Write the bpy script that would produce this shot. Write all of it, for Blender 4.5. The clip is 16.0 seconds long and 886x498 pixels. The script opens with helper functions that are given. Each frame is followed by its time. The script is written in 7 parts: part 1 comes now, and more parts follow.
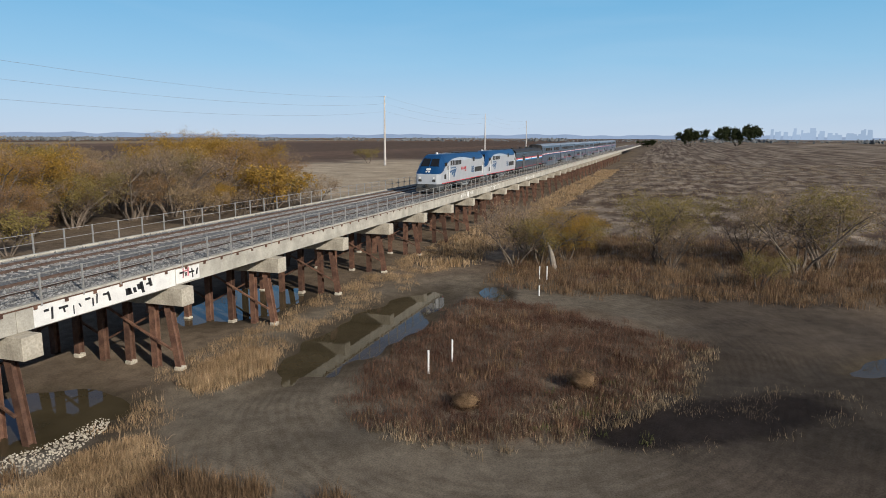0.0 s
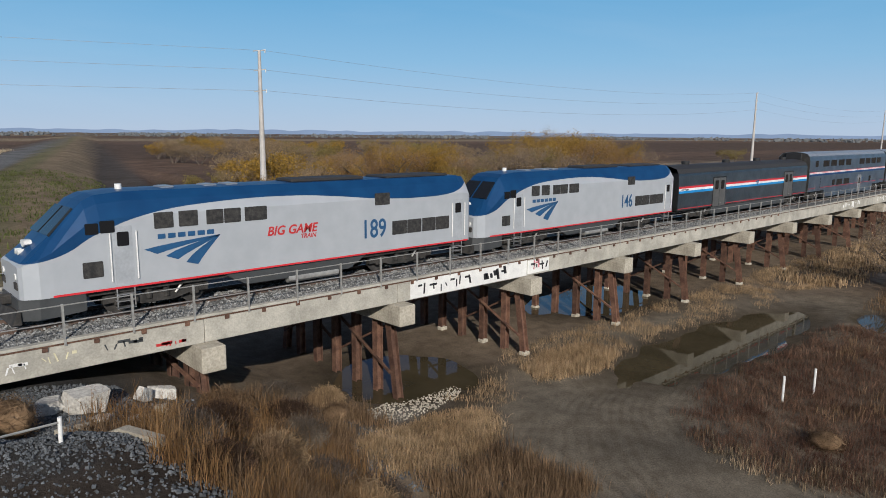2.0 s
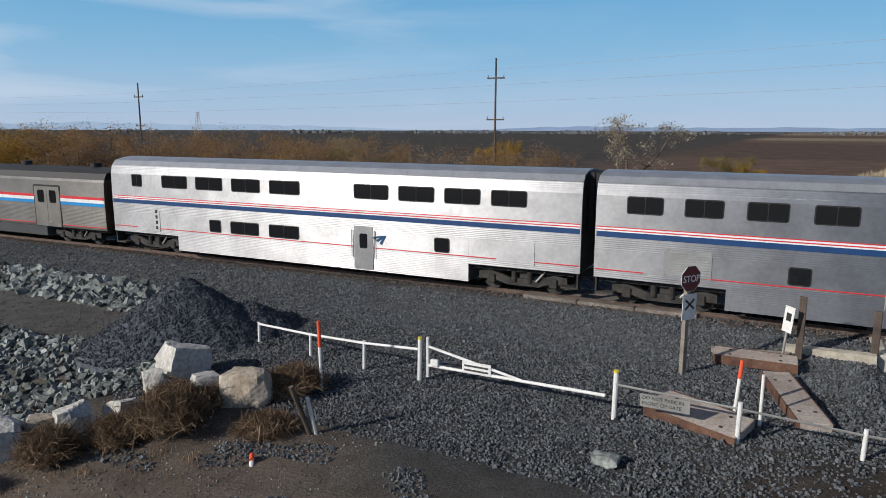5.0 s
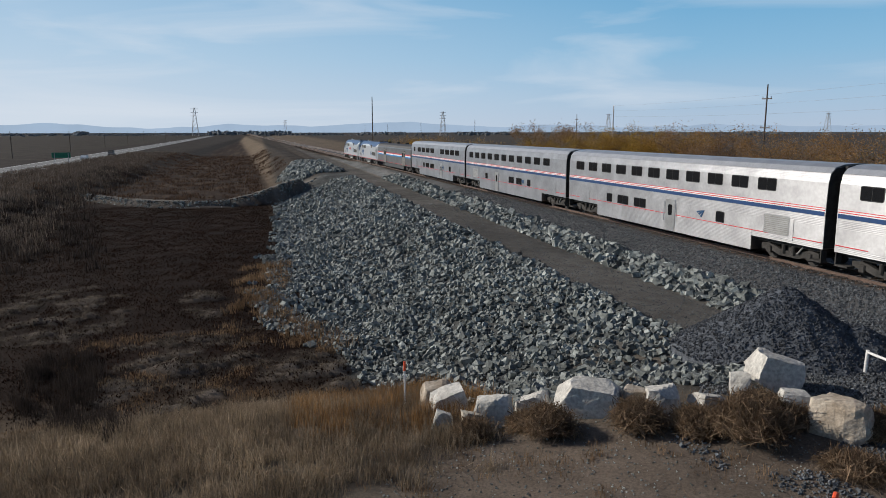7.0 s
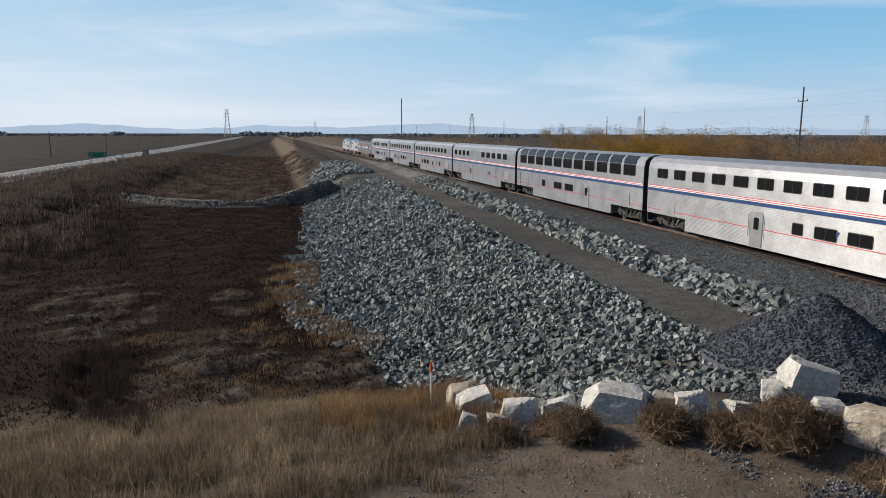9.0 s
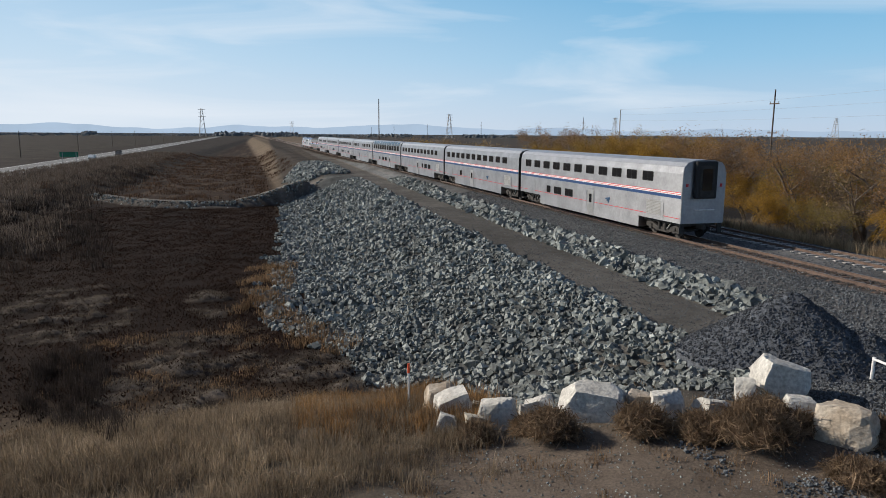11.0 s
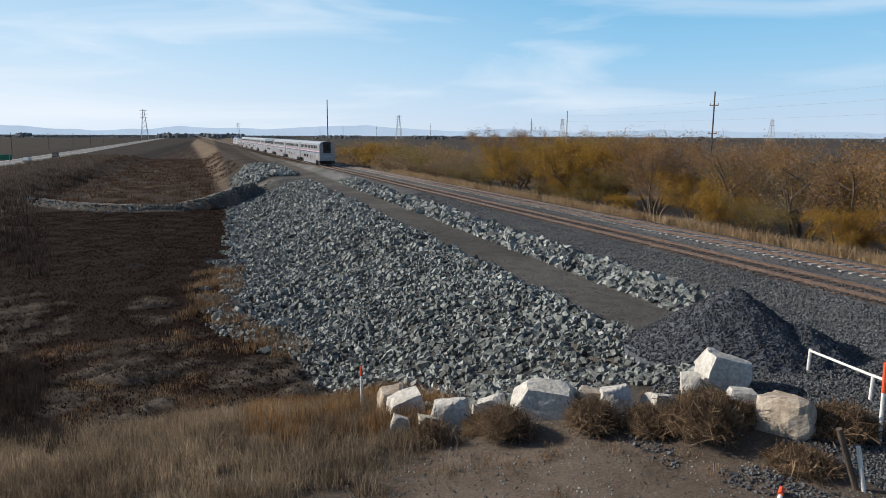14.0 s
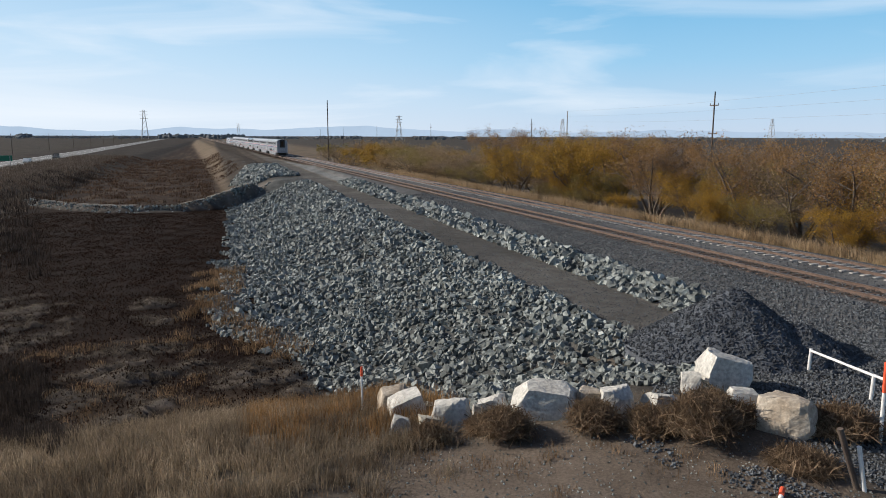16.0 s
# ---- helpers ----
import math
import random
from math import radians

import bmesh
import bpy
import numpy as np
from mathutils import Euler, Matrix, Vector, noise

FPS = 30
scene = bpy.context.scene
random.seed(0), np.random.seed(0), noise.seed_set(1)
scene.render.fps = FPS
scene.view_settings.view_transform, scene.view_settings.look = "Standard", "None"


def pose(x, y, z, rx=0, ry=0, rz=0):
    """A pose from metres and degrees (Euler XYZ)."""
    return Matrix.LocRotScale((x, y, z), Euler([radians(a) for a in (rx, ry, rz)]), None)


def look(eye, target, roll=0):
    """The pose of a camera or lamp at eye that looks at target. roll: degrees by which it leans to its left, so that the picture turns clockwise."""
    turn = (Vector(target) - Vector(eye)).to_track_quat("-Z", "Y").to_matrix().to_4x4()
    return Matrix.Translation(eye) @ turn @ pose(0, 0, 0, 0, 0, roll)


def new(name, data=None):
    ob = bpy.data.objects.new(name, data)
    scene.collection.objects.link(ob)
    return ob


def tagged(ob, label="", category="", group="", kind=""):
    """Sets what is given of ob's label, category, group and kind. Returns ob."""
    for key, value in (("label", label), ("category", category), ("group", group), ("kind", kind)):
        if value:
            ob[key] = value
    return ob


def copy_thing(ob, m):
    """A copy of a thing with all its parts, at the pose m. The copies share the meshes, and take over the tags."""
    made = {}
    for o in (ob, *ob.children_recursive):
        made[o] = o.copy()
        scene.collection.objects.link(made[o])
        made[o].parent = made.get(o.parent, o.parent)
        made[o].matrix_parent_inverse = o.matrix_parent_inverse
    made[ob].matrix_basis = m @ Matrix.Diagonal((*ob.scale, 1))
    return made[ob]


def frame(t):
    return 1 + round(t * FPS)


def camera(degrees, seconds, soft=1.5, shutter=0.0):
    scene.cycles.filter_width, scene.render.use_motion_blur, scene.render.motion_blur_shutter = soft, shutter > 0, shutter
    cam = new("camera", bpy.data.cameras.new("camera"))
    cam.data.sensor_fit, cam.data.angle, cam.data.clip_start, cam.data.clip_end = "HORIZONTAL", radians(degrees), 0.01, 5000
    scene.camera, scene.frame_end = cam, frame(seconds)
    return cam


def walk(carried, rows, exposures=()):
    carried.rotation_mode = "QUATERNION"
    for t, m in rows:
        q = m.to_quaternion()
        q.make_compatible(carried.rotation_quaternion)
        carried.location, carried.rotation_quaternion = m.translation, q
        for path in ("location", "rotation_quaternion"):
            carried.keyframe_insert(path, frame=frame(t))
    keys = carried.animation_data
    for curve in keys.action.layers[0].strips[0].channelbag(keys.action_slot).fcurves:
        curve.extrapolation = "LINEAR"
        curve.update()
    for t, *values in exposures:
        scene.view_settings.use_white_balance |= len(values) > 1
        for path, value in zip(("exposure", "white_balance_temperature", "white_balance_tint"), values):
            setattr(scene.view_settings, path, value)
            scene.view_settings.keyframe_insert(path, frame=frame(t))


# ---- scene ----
# ---------- camera: a hovering camera that turns on the spot ----------
cam = camera(65.5, 16.0, 0.9)
EYE = (0.0, 0.0, 11.5)
TURN = 49.2
HEADINGS = [
    (0.0, -22.85, -9.28, 0.22), (0.5, -17.08, -9.29, 0.34), (1.0, -9.88, -9.36, 0.48), (1.5, -2.38, -9.45, 0.53),
    (2.0, 5.86, -9.50, 0.49), (2.5, 16.56, -9.57, 0.32), (3.0, 28.13, -9.66, 0.28), (3.5, 40.37, -9.76, 0.33),
    (4.0, 52.63, -9.87, 0.30), (4.2, 57.54, -9.89, 0.29), (5.25, 83.4, -9.88, 0.10), (6.3, 109.33, -9.85, -0.10),
    (6.5, 114.24, -9.84, -0.12), (7.0, 125.01, -9.75, -0.11), (7.5, 127.45, -9.70, 0.05), (8.0, 127.49, -9.67, 0.04),
    (9.25, 127.3, -9.60, 0.15), (10.5, 126.89, -9.53, 0.27), (11.0, 125.45, -9.55, 0.35), (11.5, 123.53, -9.48, 0.35),
    (12.0, 121.88, -9.45, 0.28), (12.5, 121.35, -9.43, 0.28), (13.0, 121.34, -9.43, 0.28), (14.0, 121.33, -9.43, 0.26),
    (15.0, 121.34, -9.41, 0.24), (16.0, 121.36, -9.40, 0.18)]
walk(cam, [(t, pose(*EYE, 90 + p, 0, h - TURN) @ pose(0, 0, 0, 0, 0, r)) for t, h, p, r in HEADINGS],
     exposures=[(0.0, 0.0, 6250, 10), (1.5, -0.1, 6100, 10), (2.5, -0.25, 5950, 10), (4.2, -0.2, 5950, 10), (6.5, -0.28, 6100, 10), (7.0, -0.2, 6150, 10), (7.6, 0.0, 6300, 10), (11.0, 0.02, 6300, 10), (12.5, 0.14, 6300, 10), (16.0, 0.16, 6300, 10)])

# ---------- sky and sun ----------
SUN_EL, SUN_SIDE = 25.0, 33.0          # degrees above the horizon, degrees from -y towards -x
sun_dir = Vector((-math.sin(radians(SUN_SIDE)) * math.cos(radians(SUN_EL)),
                  -math.cos(radians(SUN_SIDE)) * math.cos(radians(SUN_EL)), math.sin(radians(SUN_EL))))
world = bpy.data.worlds.new("world")
scene.world = world
world.use_nodes = True
wt = world.node_tree
sky = wt.nodes.new("ShaderNodeTexSky")
sky.sky_type = "NISHITA"
sky.sun_disc = False
sky.sun_elevation = radians(SUN_EL)
sky.sun_rotation = math.atan2(sun_dir.x, sun_dir.y)
sky.air_density, sky.dust_density, sky.ozone_density = 0.5, 0.0, 2.6
background = wt.nodes["Background"]
background.inputs["Strength"].default_value = 0.095


def sky_mix(kind, fac, a, b):
    m = wt.nodes.new("ShaderNodeMix")
    m.data_type, m.blend_type = "RGBA", kind
    for slot, v in ((0, fac), (6, a), (7, b)):
        if isinstance(v, (float, tuple)):
            m.inputs[slot].default_value = v
        else:
            wt.links.new(v, m.inputs[slot])
    return m.outputs[2]


def sky_ramp(value, stops):
    r = wt.nodes.new("ShaderNodeValToRGB")
    e = r.color_ramp.elements
    e[0].position, e[0].color = stops[0][0], (stops[0][1],) * 3 + (1,)
    e[1].position, e[1].color = stops[-1][0], (stops[-1][1],) * 3 + (1,)
    for p, v in stops[1:-1]:
        q = e.new(p)
        q.color = (v, v, v, 1)
    wt.links.new(value, r.inputs["Fac"])
    return r.outputs["Color"]


# thin haze that pales the sky towards the horizon, and wisps of cirrus
where = wt.nodes.new("ShaderNodeTexCoord")
split = wt.nodes.new("ShaderNodeSeparateXYZ")
wt.links.new(where.outputs["Generated"], split.inputs[0])
shade = wt.nodes.new("ShaderNodeValToRGB")
stops = [(0.0, (0.60, 0.71, 0.86)), (0.045, (0.50, 0.71, 0.90)), (0.10, (0.33, 0.66, 0.92)), (0.19, (0.17, 0.55, 0.88)), (0.4, (0.09, 0.36, 0.70))]
ramp = shade.color_ramp.elements
ramp[0].position, ramp[0].color = stops[0][0], (*stops[0][1], 1)
ramp[1].position, ramp[1].color = stops[-1][0], (*stops[-1][1], 1)
for p, c in stops[1:-1]:
    ramp.new(p).color = (*c, 1)
wt.links.new(split.outputs["Z"], shade.inputs["Fac"])
air = sky_mix("MULTIPLY", 1.0, shade.outputs["Color"], (8.8, 8.8, 8.8, 1.0))
hazy = sky_mix("MIX", sky_ramp(split.outputs["Z"], [(0.0, 0.95), (0.19, 0.85), (0.3, 0.0)]), sky.outputs[0], air)
# the sky pales on the sun's side
toward = wt.nodes.new("ShaderNodeVectorMath")
toward.operation = "DOT_PRODUCT"
toward.inputs[1].default_value = Vector((sun_dir.x, sun_dir.y, 0)).normalized()
wt.links.new(where.outputs["Generated"], toward.inputs[0])
glow = sky_mix("MULTIPLY", 1.0, sky_ramp(toward.outputs["Value"], [(0.0, 0.12), (0.75, 0.75)]), sky_ramp(split.outputs["Z"], [(0.0, 1.0), (0.08, 0.75), (0.3, 0.25)]))
hazy = sky_mix("MIX", glow, hazy, (8.3, 8.9, 9.4, 1.0))
stretch = wt.nodes.new("ShaderNodeMapping")
stretch.inputs["Scale"].default_value = (1.6, 1.1, 9.0)
wt.links.new(where.outputs["Generated"], stretch.inputs["Vector"])
wisps = wt.nodes.new("ShaderNodeTexNoise")
wisps.inputs["Scale"].default_value, wisps.inputs["Detail"].default_value, wisps.inputs["Distortion"].default_value = 1.9, 7.0, 0.7
wt.links.new(stretch.outputs[0], wisps.inputs["Vector"])
west = sky_ramp(split.outputs["X"], [(0.0, 0.75), (0.35, 0.06)])
flip = wt.nodes.new("ShaderNodeMath")
flip.operation = "MULTIPLY_ADD"
flip.inputs[1].default_value, flip.inputs[2].default_value = 0.5, 0.5
wt.links.new(split.outputs["X"], flip.inputs[0])
wt.links.new(flip.outputs[0], west.node.inputs["Fac"])
veil = sky_mix("MULTIPLY", 1.0, sky_ramp(wisps.outputs["Fac"], [(0.46, 0.0), (0.72, 1.0)]), west)
clouded = sky_mix("MIX", veil, hazy, (8.6, 9.0, 9.4, 1.0))
wt.links.new(clouded, background.inputs["Color"])
sun_data = bpy.data.lights.new("sun", "SUN")
sun_data.energy, sun_data.angle, sun_data.color = 5.0, radians(0.53), (1.0, 0.9, 0.76)
sun = new("sun", sun_data)
sun.matrix_world = look((0, 0, 80), Vector((0, 0, 80)) - sun_dir)
scene.view_settings.exposure = 0.0


# ---------- materials ----------
def nodes_of(name):
    m = bpy.data.materials.new(name)
    m.use_nodes = True
    t = m.node_tree
    return m, t, t.nodes["Principled BSDF"]


def noise_mix(t, scale, a, b, coords="Object", detail=5.0, low=0.35, high=0.65, rough=0.55):
    tc = t.nodes.new("ShaderNodeTexCoord")
    n = t.nodes.new("ShaderNodeTexNoise")
    n.inputs["Scale"].default_value, n.inputs["Detail"].default_value, n.inputs["Roughness"].default_value = scale, detail, rough
    t.links.new(tc.outputs[coords], n.inputs["Vector"])
    r = t.nodes.new("ShaderNodeValToRGB")
    r.color_ramp.elements[0].position, r.color_ramp.elements[1].position = low, high
    r.color_ramp.elements[0].color, r.color_ramp.elements[1].color = (*a, 1), (*b, 1)
    t.links.new(n.outputs["Fac"], r.inputs["Fac"])
    return r.outputs["Color"], n.outputs["Fac"]


def multiply(t, a, b):
    m = t.nodes.new("ShaderNodeMix")
    m.data_type, m.blend_type = "RGBA", "MULTIPLY"
    m.inputs[0].default_value = 1.0
    t.links.new(a, m.inputs[6])
    t.links.new(b, m.inputs[7])
    return m.outputs[2]


def bump(t, bsdf, height, strength, distance):
    b = t.nodes.new("ShaderNodeBump")
    b.inputs["Strength"].default_value, b.inputs["Distance"].default_value = strength, distance
    t.links.new(height, b.inputs["Height"])
    t.links.new(b.outputs["Normal"], bsdf.inputs["Normal"])


def surface(name, dark, light, scale=2.0, fine=25.0, rough=0.8, metal=0.0, relief=0.3, depth=0.01, contrast=0.25, vary=0.0):
    """A surface with two scales of variation, a fine relief and, if vary is set, a tone of its own for each piece."""
    m, t, b = nodes_of(name)
    big, _ = noise_mix(t, scale, dark, light)
    small, fac = noise_mix(t, fine, (1 - contrast,) * 3, (1, 1, 1), detail=4.0)
    col = multiply(t, big, small)
    if vary:
        g = t.nodes.new("ShaderNodeNewGeometry")
        o = t.nodes.new("ShaderNodeObjectInfo")
        add = t.nodes.new("ShaderNodeMath")
        add.operation = "ADD"
        t.links.new(g.outputs["Random Per Island"], add.inputs[0])
        t.links.new(o.outputs["Random"], add.inputs[1])
        fr = t.nodes.new("ShaderNodeMath")
        fr.operation = "FRACT"
        t.links.new(add.outputs[0], fr.inputs[0])
        r = t.nodes.new("ShaderNodeMapRange")
        r.inputs["To Min"].default_value, r.inputs["To Max"].default_value = 1 - vary, 1 + vary
        t.links.new(fr.outputs[0], r.inputs["Value"])
        cm = t.nodes.new("ShaderNodeCombineColor")
        for k in range(3):
            t.links.new(r.outputs[0], cm.inputs[k])
        col = multiply(t, col, cm.outputs[0])
    t.links.new(col, b.inputs["Base Color"])
    b.inputs["Roughness"].default_value, b.inputs["Metallic"].default_value = rough, metal
    if relief:
        bump(t, b, fac, relief, depth)
    return m


def plain(name, colour, rough=0.5, metal=0.0):
    c = np.array(colour)
    return surface(name, tuple(c * 0.88), tuple(np.minimum(c * 1.08, 1)), 1.5, 12.0, rough, metal, 0.05, 0.003, 0.08)


CONCRETE = surface("concrete", (0.36, 0.34, 0.29), (0.52, 0.49, 0.42), 1.2, 14.0, 0.85, 0, 0.25, 0.01, 0.2)
CONCRETE_OLD = surface("old_concrete", (0.38, 0.34, 0.27), (0.58, 0.53, 0.43), 0.9, 9.0, 0.9, 0, 0.4, 0.03, 0.3)
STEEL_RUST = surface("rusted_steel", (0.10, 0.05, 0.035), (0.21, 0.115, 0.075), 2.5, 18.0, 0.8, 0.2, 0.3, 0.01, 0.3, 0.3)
RAIL_RUST = surface("rusted_rail", (0.105, 0.068, 0.052), (0.18, 0.122, 0.095), 3.0, 30.0, 0.7, 0.3, 0.2, 0.004, 0.25)
RAIL_TOP = plain("worn_rail_top", (0.26, 0.225, 0.2), 0.4, 0.8)
TIE_CONCRETE = surface("tie_concrete", (0.37, 0.35, 0.325), (0.54, 0.51, 0.48), 2.0, 20.0, 0.9, 0, 0.3, 0.01, 0.3, 0.12)
CROSSING = surface("stained_road_crossing", (0.15, 0.125, 0.105), (0.3, 0.26, 0.225), 0.9, 12.0, 0.9, 0, 0.3, 0.01, 0.4, 0.15)
TIE_WOOD = surface("tie_wood", (0.09, 0.06, 0.045), (0.17, 0.115, 0.085), 3.0, 25.0, 0.9, 0, 0.4, 0.01, 0.3, 0.2)
GALVANISED = surface("galvanised_steel", (0.34, 0.33, 0.31), (0.5, 0.49, 0.46), 3.0, 30.0, 0.5, 0.5, 0.1, 0.003, 0.15)
GRAFFITI_WHITE = surface("white_graffiti_paint", (0.72, 0.71, 0.68), (0.85, 0.84, 0.8), 2.0, 20.0, 0.7, 0, 0.15, 0.004, 0.12)
PAINT_BLACK = plain("black_paint", (0.02, 0.02, 0.022), 0.6)
PAINT_RED = plain("red_paint", (0.5, 0.03, 0.03), 0.55)
PAINT_WHITE = surface("weathered_white_paint", (0.7, 0.69, 0.66), (0.83, 0.82, 0.8), 3.0, 25.0, 0.5, 0, 0.1, 0.003, 0.15)
PAINT_ORANGE = plain("orange_red_paint", (0.75, 0.1, 0.035), 0.5)
YELLOW = plain("yellow_paint", (0.7, 0.55, 0.05), 0.5)
WOOD_POLE = surface("weathered_pole_wood", (0.07, 0.05, 0.04), (0.14, 0.105, 0.08), 1.5, 20.0, 0.9, 0, 0.3, 0.01, 0.3)
WOOD_GREY = surface("grey_weathered_wood", (0.2, 0.17, 0.14), (0.34, 0.3, 0.25), 2.0, 22.0, 0.9, 0, 0.4, 0.01, 0.3)
POLE_STEEL = surface("pale_pole_steel", (0.42, 0.39, 0.36), (0.56, 0.53, 0.5), 0.6, 8.0, 0.7, 0.1, 0.1, 0.004, 0.15)
WIRE = plain("wire", (0.22, 0.23, 0.25), 0.6, 0.3)
RIPRAP = surface("riprap_stone", (0.115, 0.127, 0.12), (0.35, 0.372, 0.35), 1.1, 9.0, 0.85, 0, 0.6, 0.03, 0.4, 0.5)
BOULDER = surface("pale_limestone", (0.5, 0.475, 0.43), (0.72, 0.69, 0.63), 1.3, 10.0, 0.9, 0, 0.7, 0.05, 0.35, 0.08)
BOULDER_TAN = surface("tan_limestone", (0.36, 0.29, 0.215), (0.6, 0.52, 0.42), 1.6, 10.0, 0.9, 0, 0.7, 0.05, 0.35, 0.08)
BALLAST = surface("ballast_stone", (0.06, 0.066, 0.073), (0.157, 0.167, 0.177), 5.0, 30.0, 0.85, 0, 0.4, 0.01, 0.3, 0.4)
RUST_BALLAST = surface("rust_stained_ballast", (0.072, 0.06, 0.052), (0.13, 0.108, 0.094), 5.0, 30.0, 0.9, 0, 0.4, 0.01, 0.3, 0.4)
DECK_BALLAST = surface("pale_deck_ballast", (0.17, 0.172, 0.17), (0.34, 0.34, 0.33), 5.0, 30.0, 0.85, 0, 0.6, 0.02, 0.45, 0.5)
COAL_PILE = surface("dark_crushed_stone", (0.038, 0.043, 0.052), (0.09, 0.1, 0.116), 4.0, 22.0, 0.85, 0, 0.7, 0.05, 0.5, 0.5)
ASPHALT = surface("pale_asphalt", (0.14, 0.14, 0.14), (0.22, 0.22, 0.21), 0.3, 6.0, 0.9, 0, 0.2, 0.01, 0.2)


def grass_mat(name, root, tip, vary=0.3):
    m, t, b = nodes_of(name)
    big, _ = noise_mix(t, 0.35, root, tip, low=0.3, high=0.7)
    small, _ = noise_mix(t, 1.7, (0.7, 0.68, 0.66), (1.25, 1.22, 1.2), detail=3.0)
    big = multiply(t, big, small)
    g = t.nodes.new("ShaderNodeNewGeometry")
    r = t.nodes.new("ShaderNodeMapRange")
    r.inputs["To Min"].default_value, r.inputs["To Max"].default_value = 1 - vary, 1 + vary
    t.links.new(g.outputs["Random Per Island"], r.inputs["Value"])
    cm = t.nodes.new("ShaderNodeCombineColor")
    for k in range(3):
        t.links.new(r.outputs[0], cm.inputs[k])
    t.links.new(multiply(t, big, cm.outputs[0]), b.inputs["Base Color"])
    b.inputs["Roughness"].default_value = 0.9
    b.inputs["Specular IOR Level"].default_value = 0.1
    thin = t.nodes.new("ShaderNodeBsdfTranslucent")
    t.links.new(b.inputs["Base Color"].links[0].from_socket, thin.inputs["Color"])
    both = t.nodes.new("ShaderNodeMixShader")
    both.inputs[0].default_value = 0.35
    t.links.new(b.outputs[0], both.inputs[1])
    t.links.new(thin.outputs[0], both.inputs[2])
    t.links.new(both.outputs[0], t.nodes["Material Output"].inputs["Surface"])
    return m


REED_TAN = grass_mat("tan_reeds", (0.31, 0.215, 0.12), (0.48, 0.36, 0.225))
REED_BROWN = grass_mat("brown_reeds", (0.15, 0.10, 0.06), (0.29, 0.2, 0.12), 0.45)
WEED_RED = grass_mat("red_brown_weeds", (0.095, 0.05, 0.036), (0.21, 0.135, 0.092), 0.45)
GRASS_DRY = grass_mat("dry_grass", (0.15, 0.112, 0.072), (0.37, 0.295, 0.195), 0.45)
GRASS_LEVEE = grass_mat("levee_grass_straw", (0.12, 0.093, 0.066), (0.36, 0.29, 0.205), 0.5)
GRASS_GREY = grass_mat("grey_matted_grass", (0.085, 0.07, 0.056), (0.22, 0.188, 0.152))
GRASS_MARSH = grass_mat("marsh_grass", (0.015, 0.0085, 0.006), (0.034, 0.0185, 0.0125))
BRUSH_GREY = grass_mat("grey_brown_brush", (0.075, 0.062, 0.052), (0.185, 0.155, 0.13), 0.45)
BRUSH_DARK = grass_mat("dark_dead_brush", (0.02, 0.017, 0.016), (0.06, 0.05, 0.045), 0.45)
DITCH_WEED = grass_mat("dark_ditch_weeds", (0.045, 0.028, 0.02), (0.12, 0.08, 0.056), 0.4)
REED_ORANGE = grass_mat("orange_brown_reeds", (0.185, 0.104, 0.045), (0.34, 0.212, 0.1), 0.45)
REED_PALE = grass_mat("pale_straw_reeds", (0.4, 0.32, 0.21), (0.56, 0.47, 0.33), 0.3)
GRASS_GREEN = grass_mat("green_grass", (0.08, 0.10, 0.03), (0.15, 0.16, 0.06))
LEAF_GOLD = grass_mat("golden_leaves", (0.27, 0.165, 0.032), (0.44, 0.285, 0.065), 0.4)
LEAF_OLIVE = grass_mat("olive_yellow_leaves", (0.19, 0.155, 0.055), (0.31, 0.25, 0.09), 0.35)
LEAF_RUST = grass_mat("rust_leaves", (0.23, 0.13, 0.055), (0.37, 0.23, 0.10), 0.35)
LEAF_TAN = grass_mat("tan_leaves", (0.25, 0.18, 0.10), (0.40, 0.30, 0.18), 0.3)
LEAF_PALE = grass_mat("pale_leaves", (0.28, 0.25, 0.17), (0.42, 0.39, 0.29), 0.3)
LEAF_DARK = grass_mat("dark_green_leaves", (0.025, 0.035, 0.015), (0.055, 0.065, 0.03), 0.35)
TWIG = grass_mat("grey_twigs", (0.2, 0.15, 0.115), (0.34, 0.27, 0.215), 0.3)
BARK = surface("bark", (0.10, 0.075, 0.055), (0.2, 0.16, 0.125), 3.0, 25.0, 0.95, 0, 0.4, 0.02, 0.3)


def water_mat():
    m, t, b = nodes_of("still_muddy_water")
    big, fac = noise_mix(t, 0.25, (0.045, 0.036, 0.02), (0.075, 0.06, 0.035))
    t.links.new(big, b.inputs["Base Color"])
    b.inputs["Roughness"].default_value, b.inputs["IOR"].default_value = 0.02, 1.33
    b.inputs["Specular IOR Level"].default_value = 0.3
    tc = t.nodes.new("ShaderNodeTexCoord")
    n = t.nodes.new("ShaderNodeTexNoise")
    n.inputs["Scale"].default_value = 3.0
    t.links.new(tc.outputs["Object"], n.inputs["Vector"])
    bump(t, b, n.outputs["Fac"], 0.06, 0.02)
    return m


WATER = water_mat()


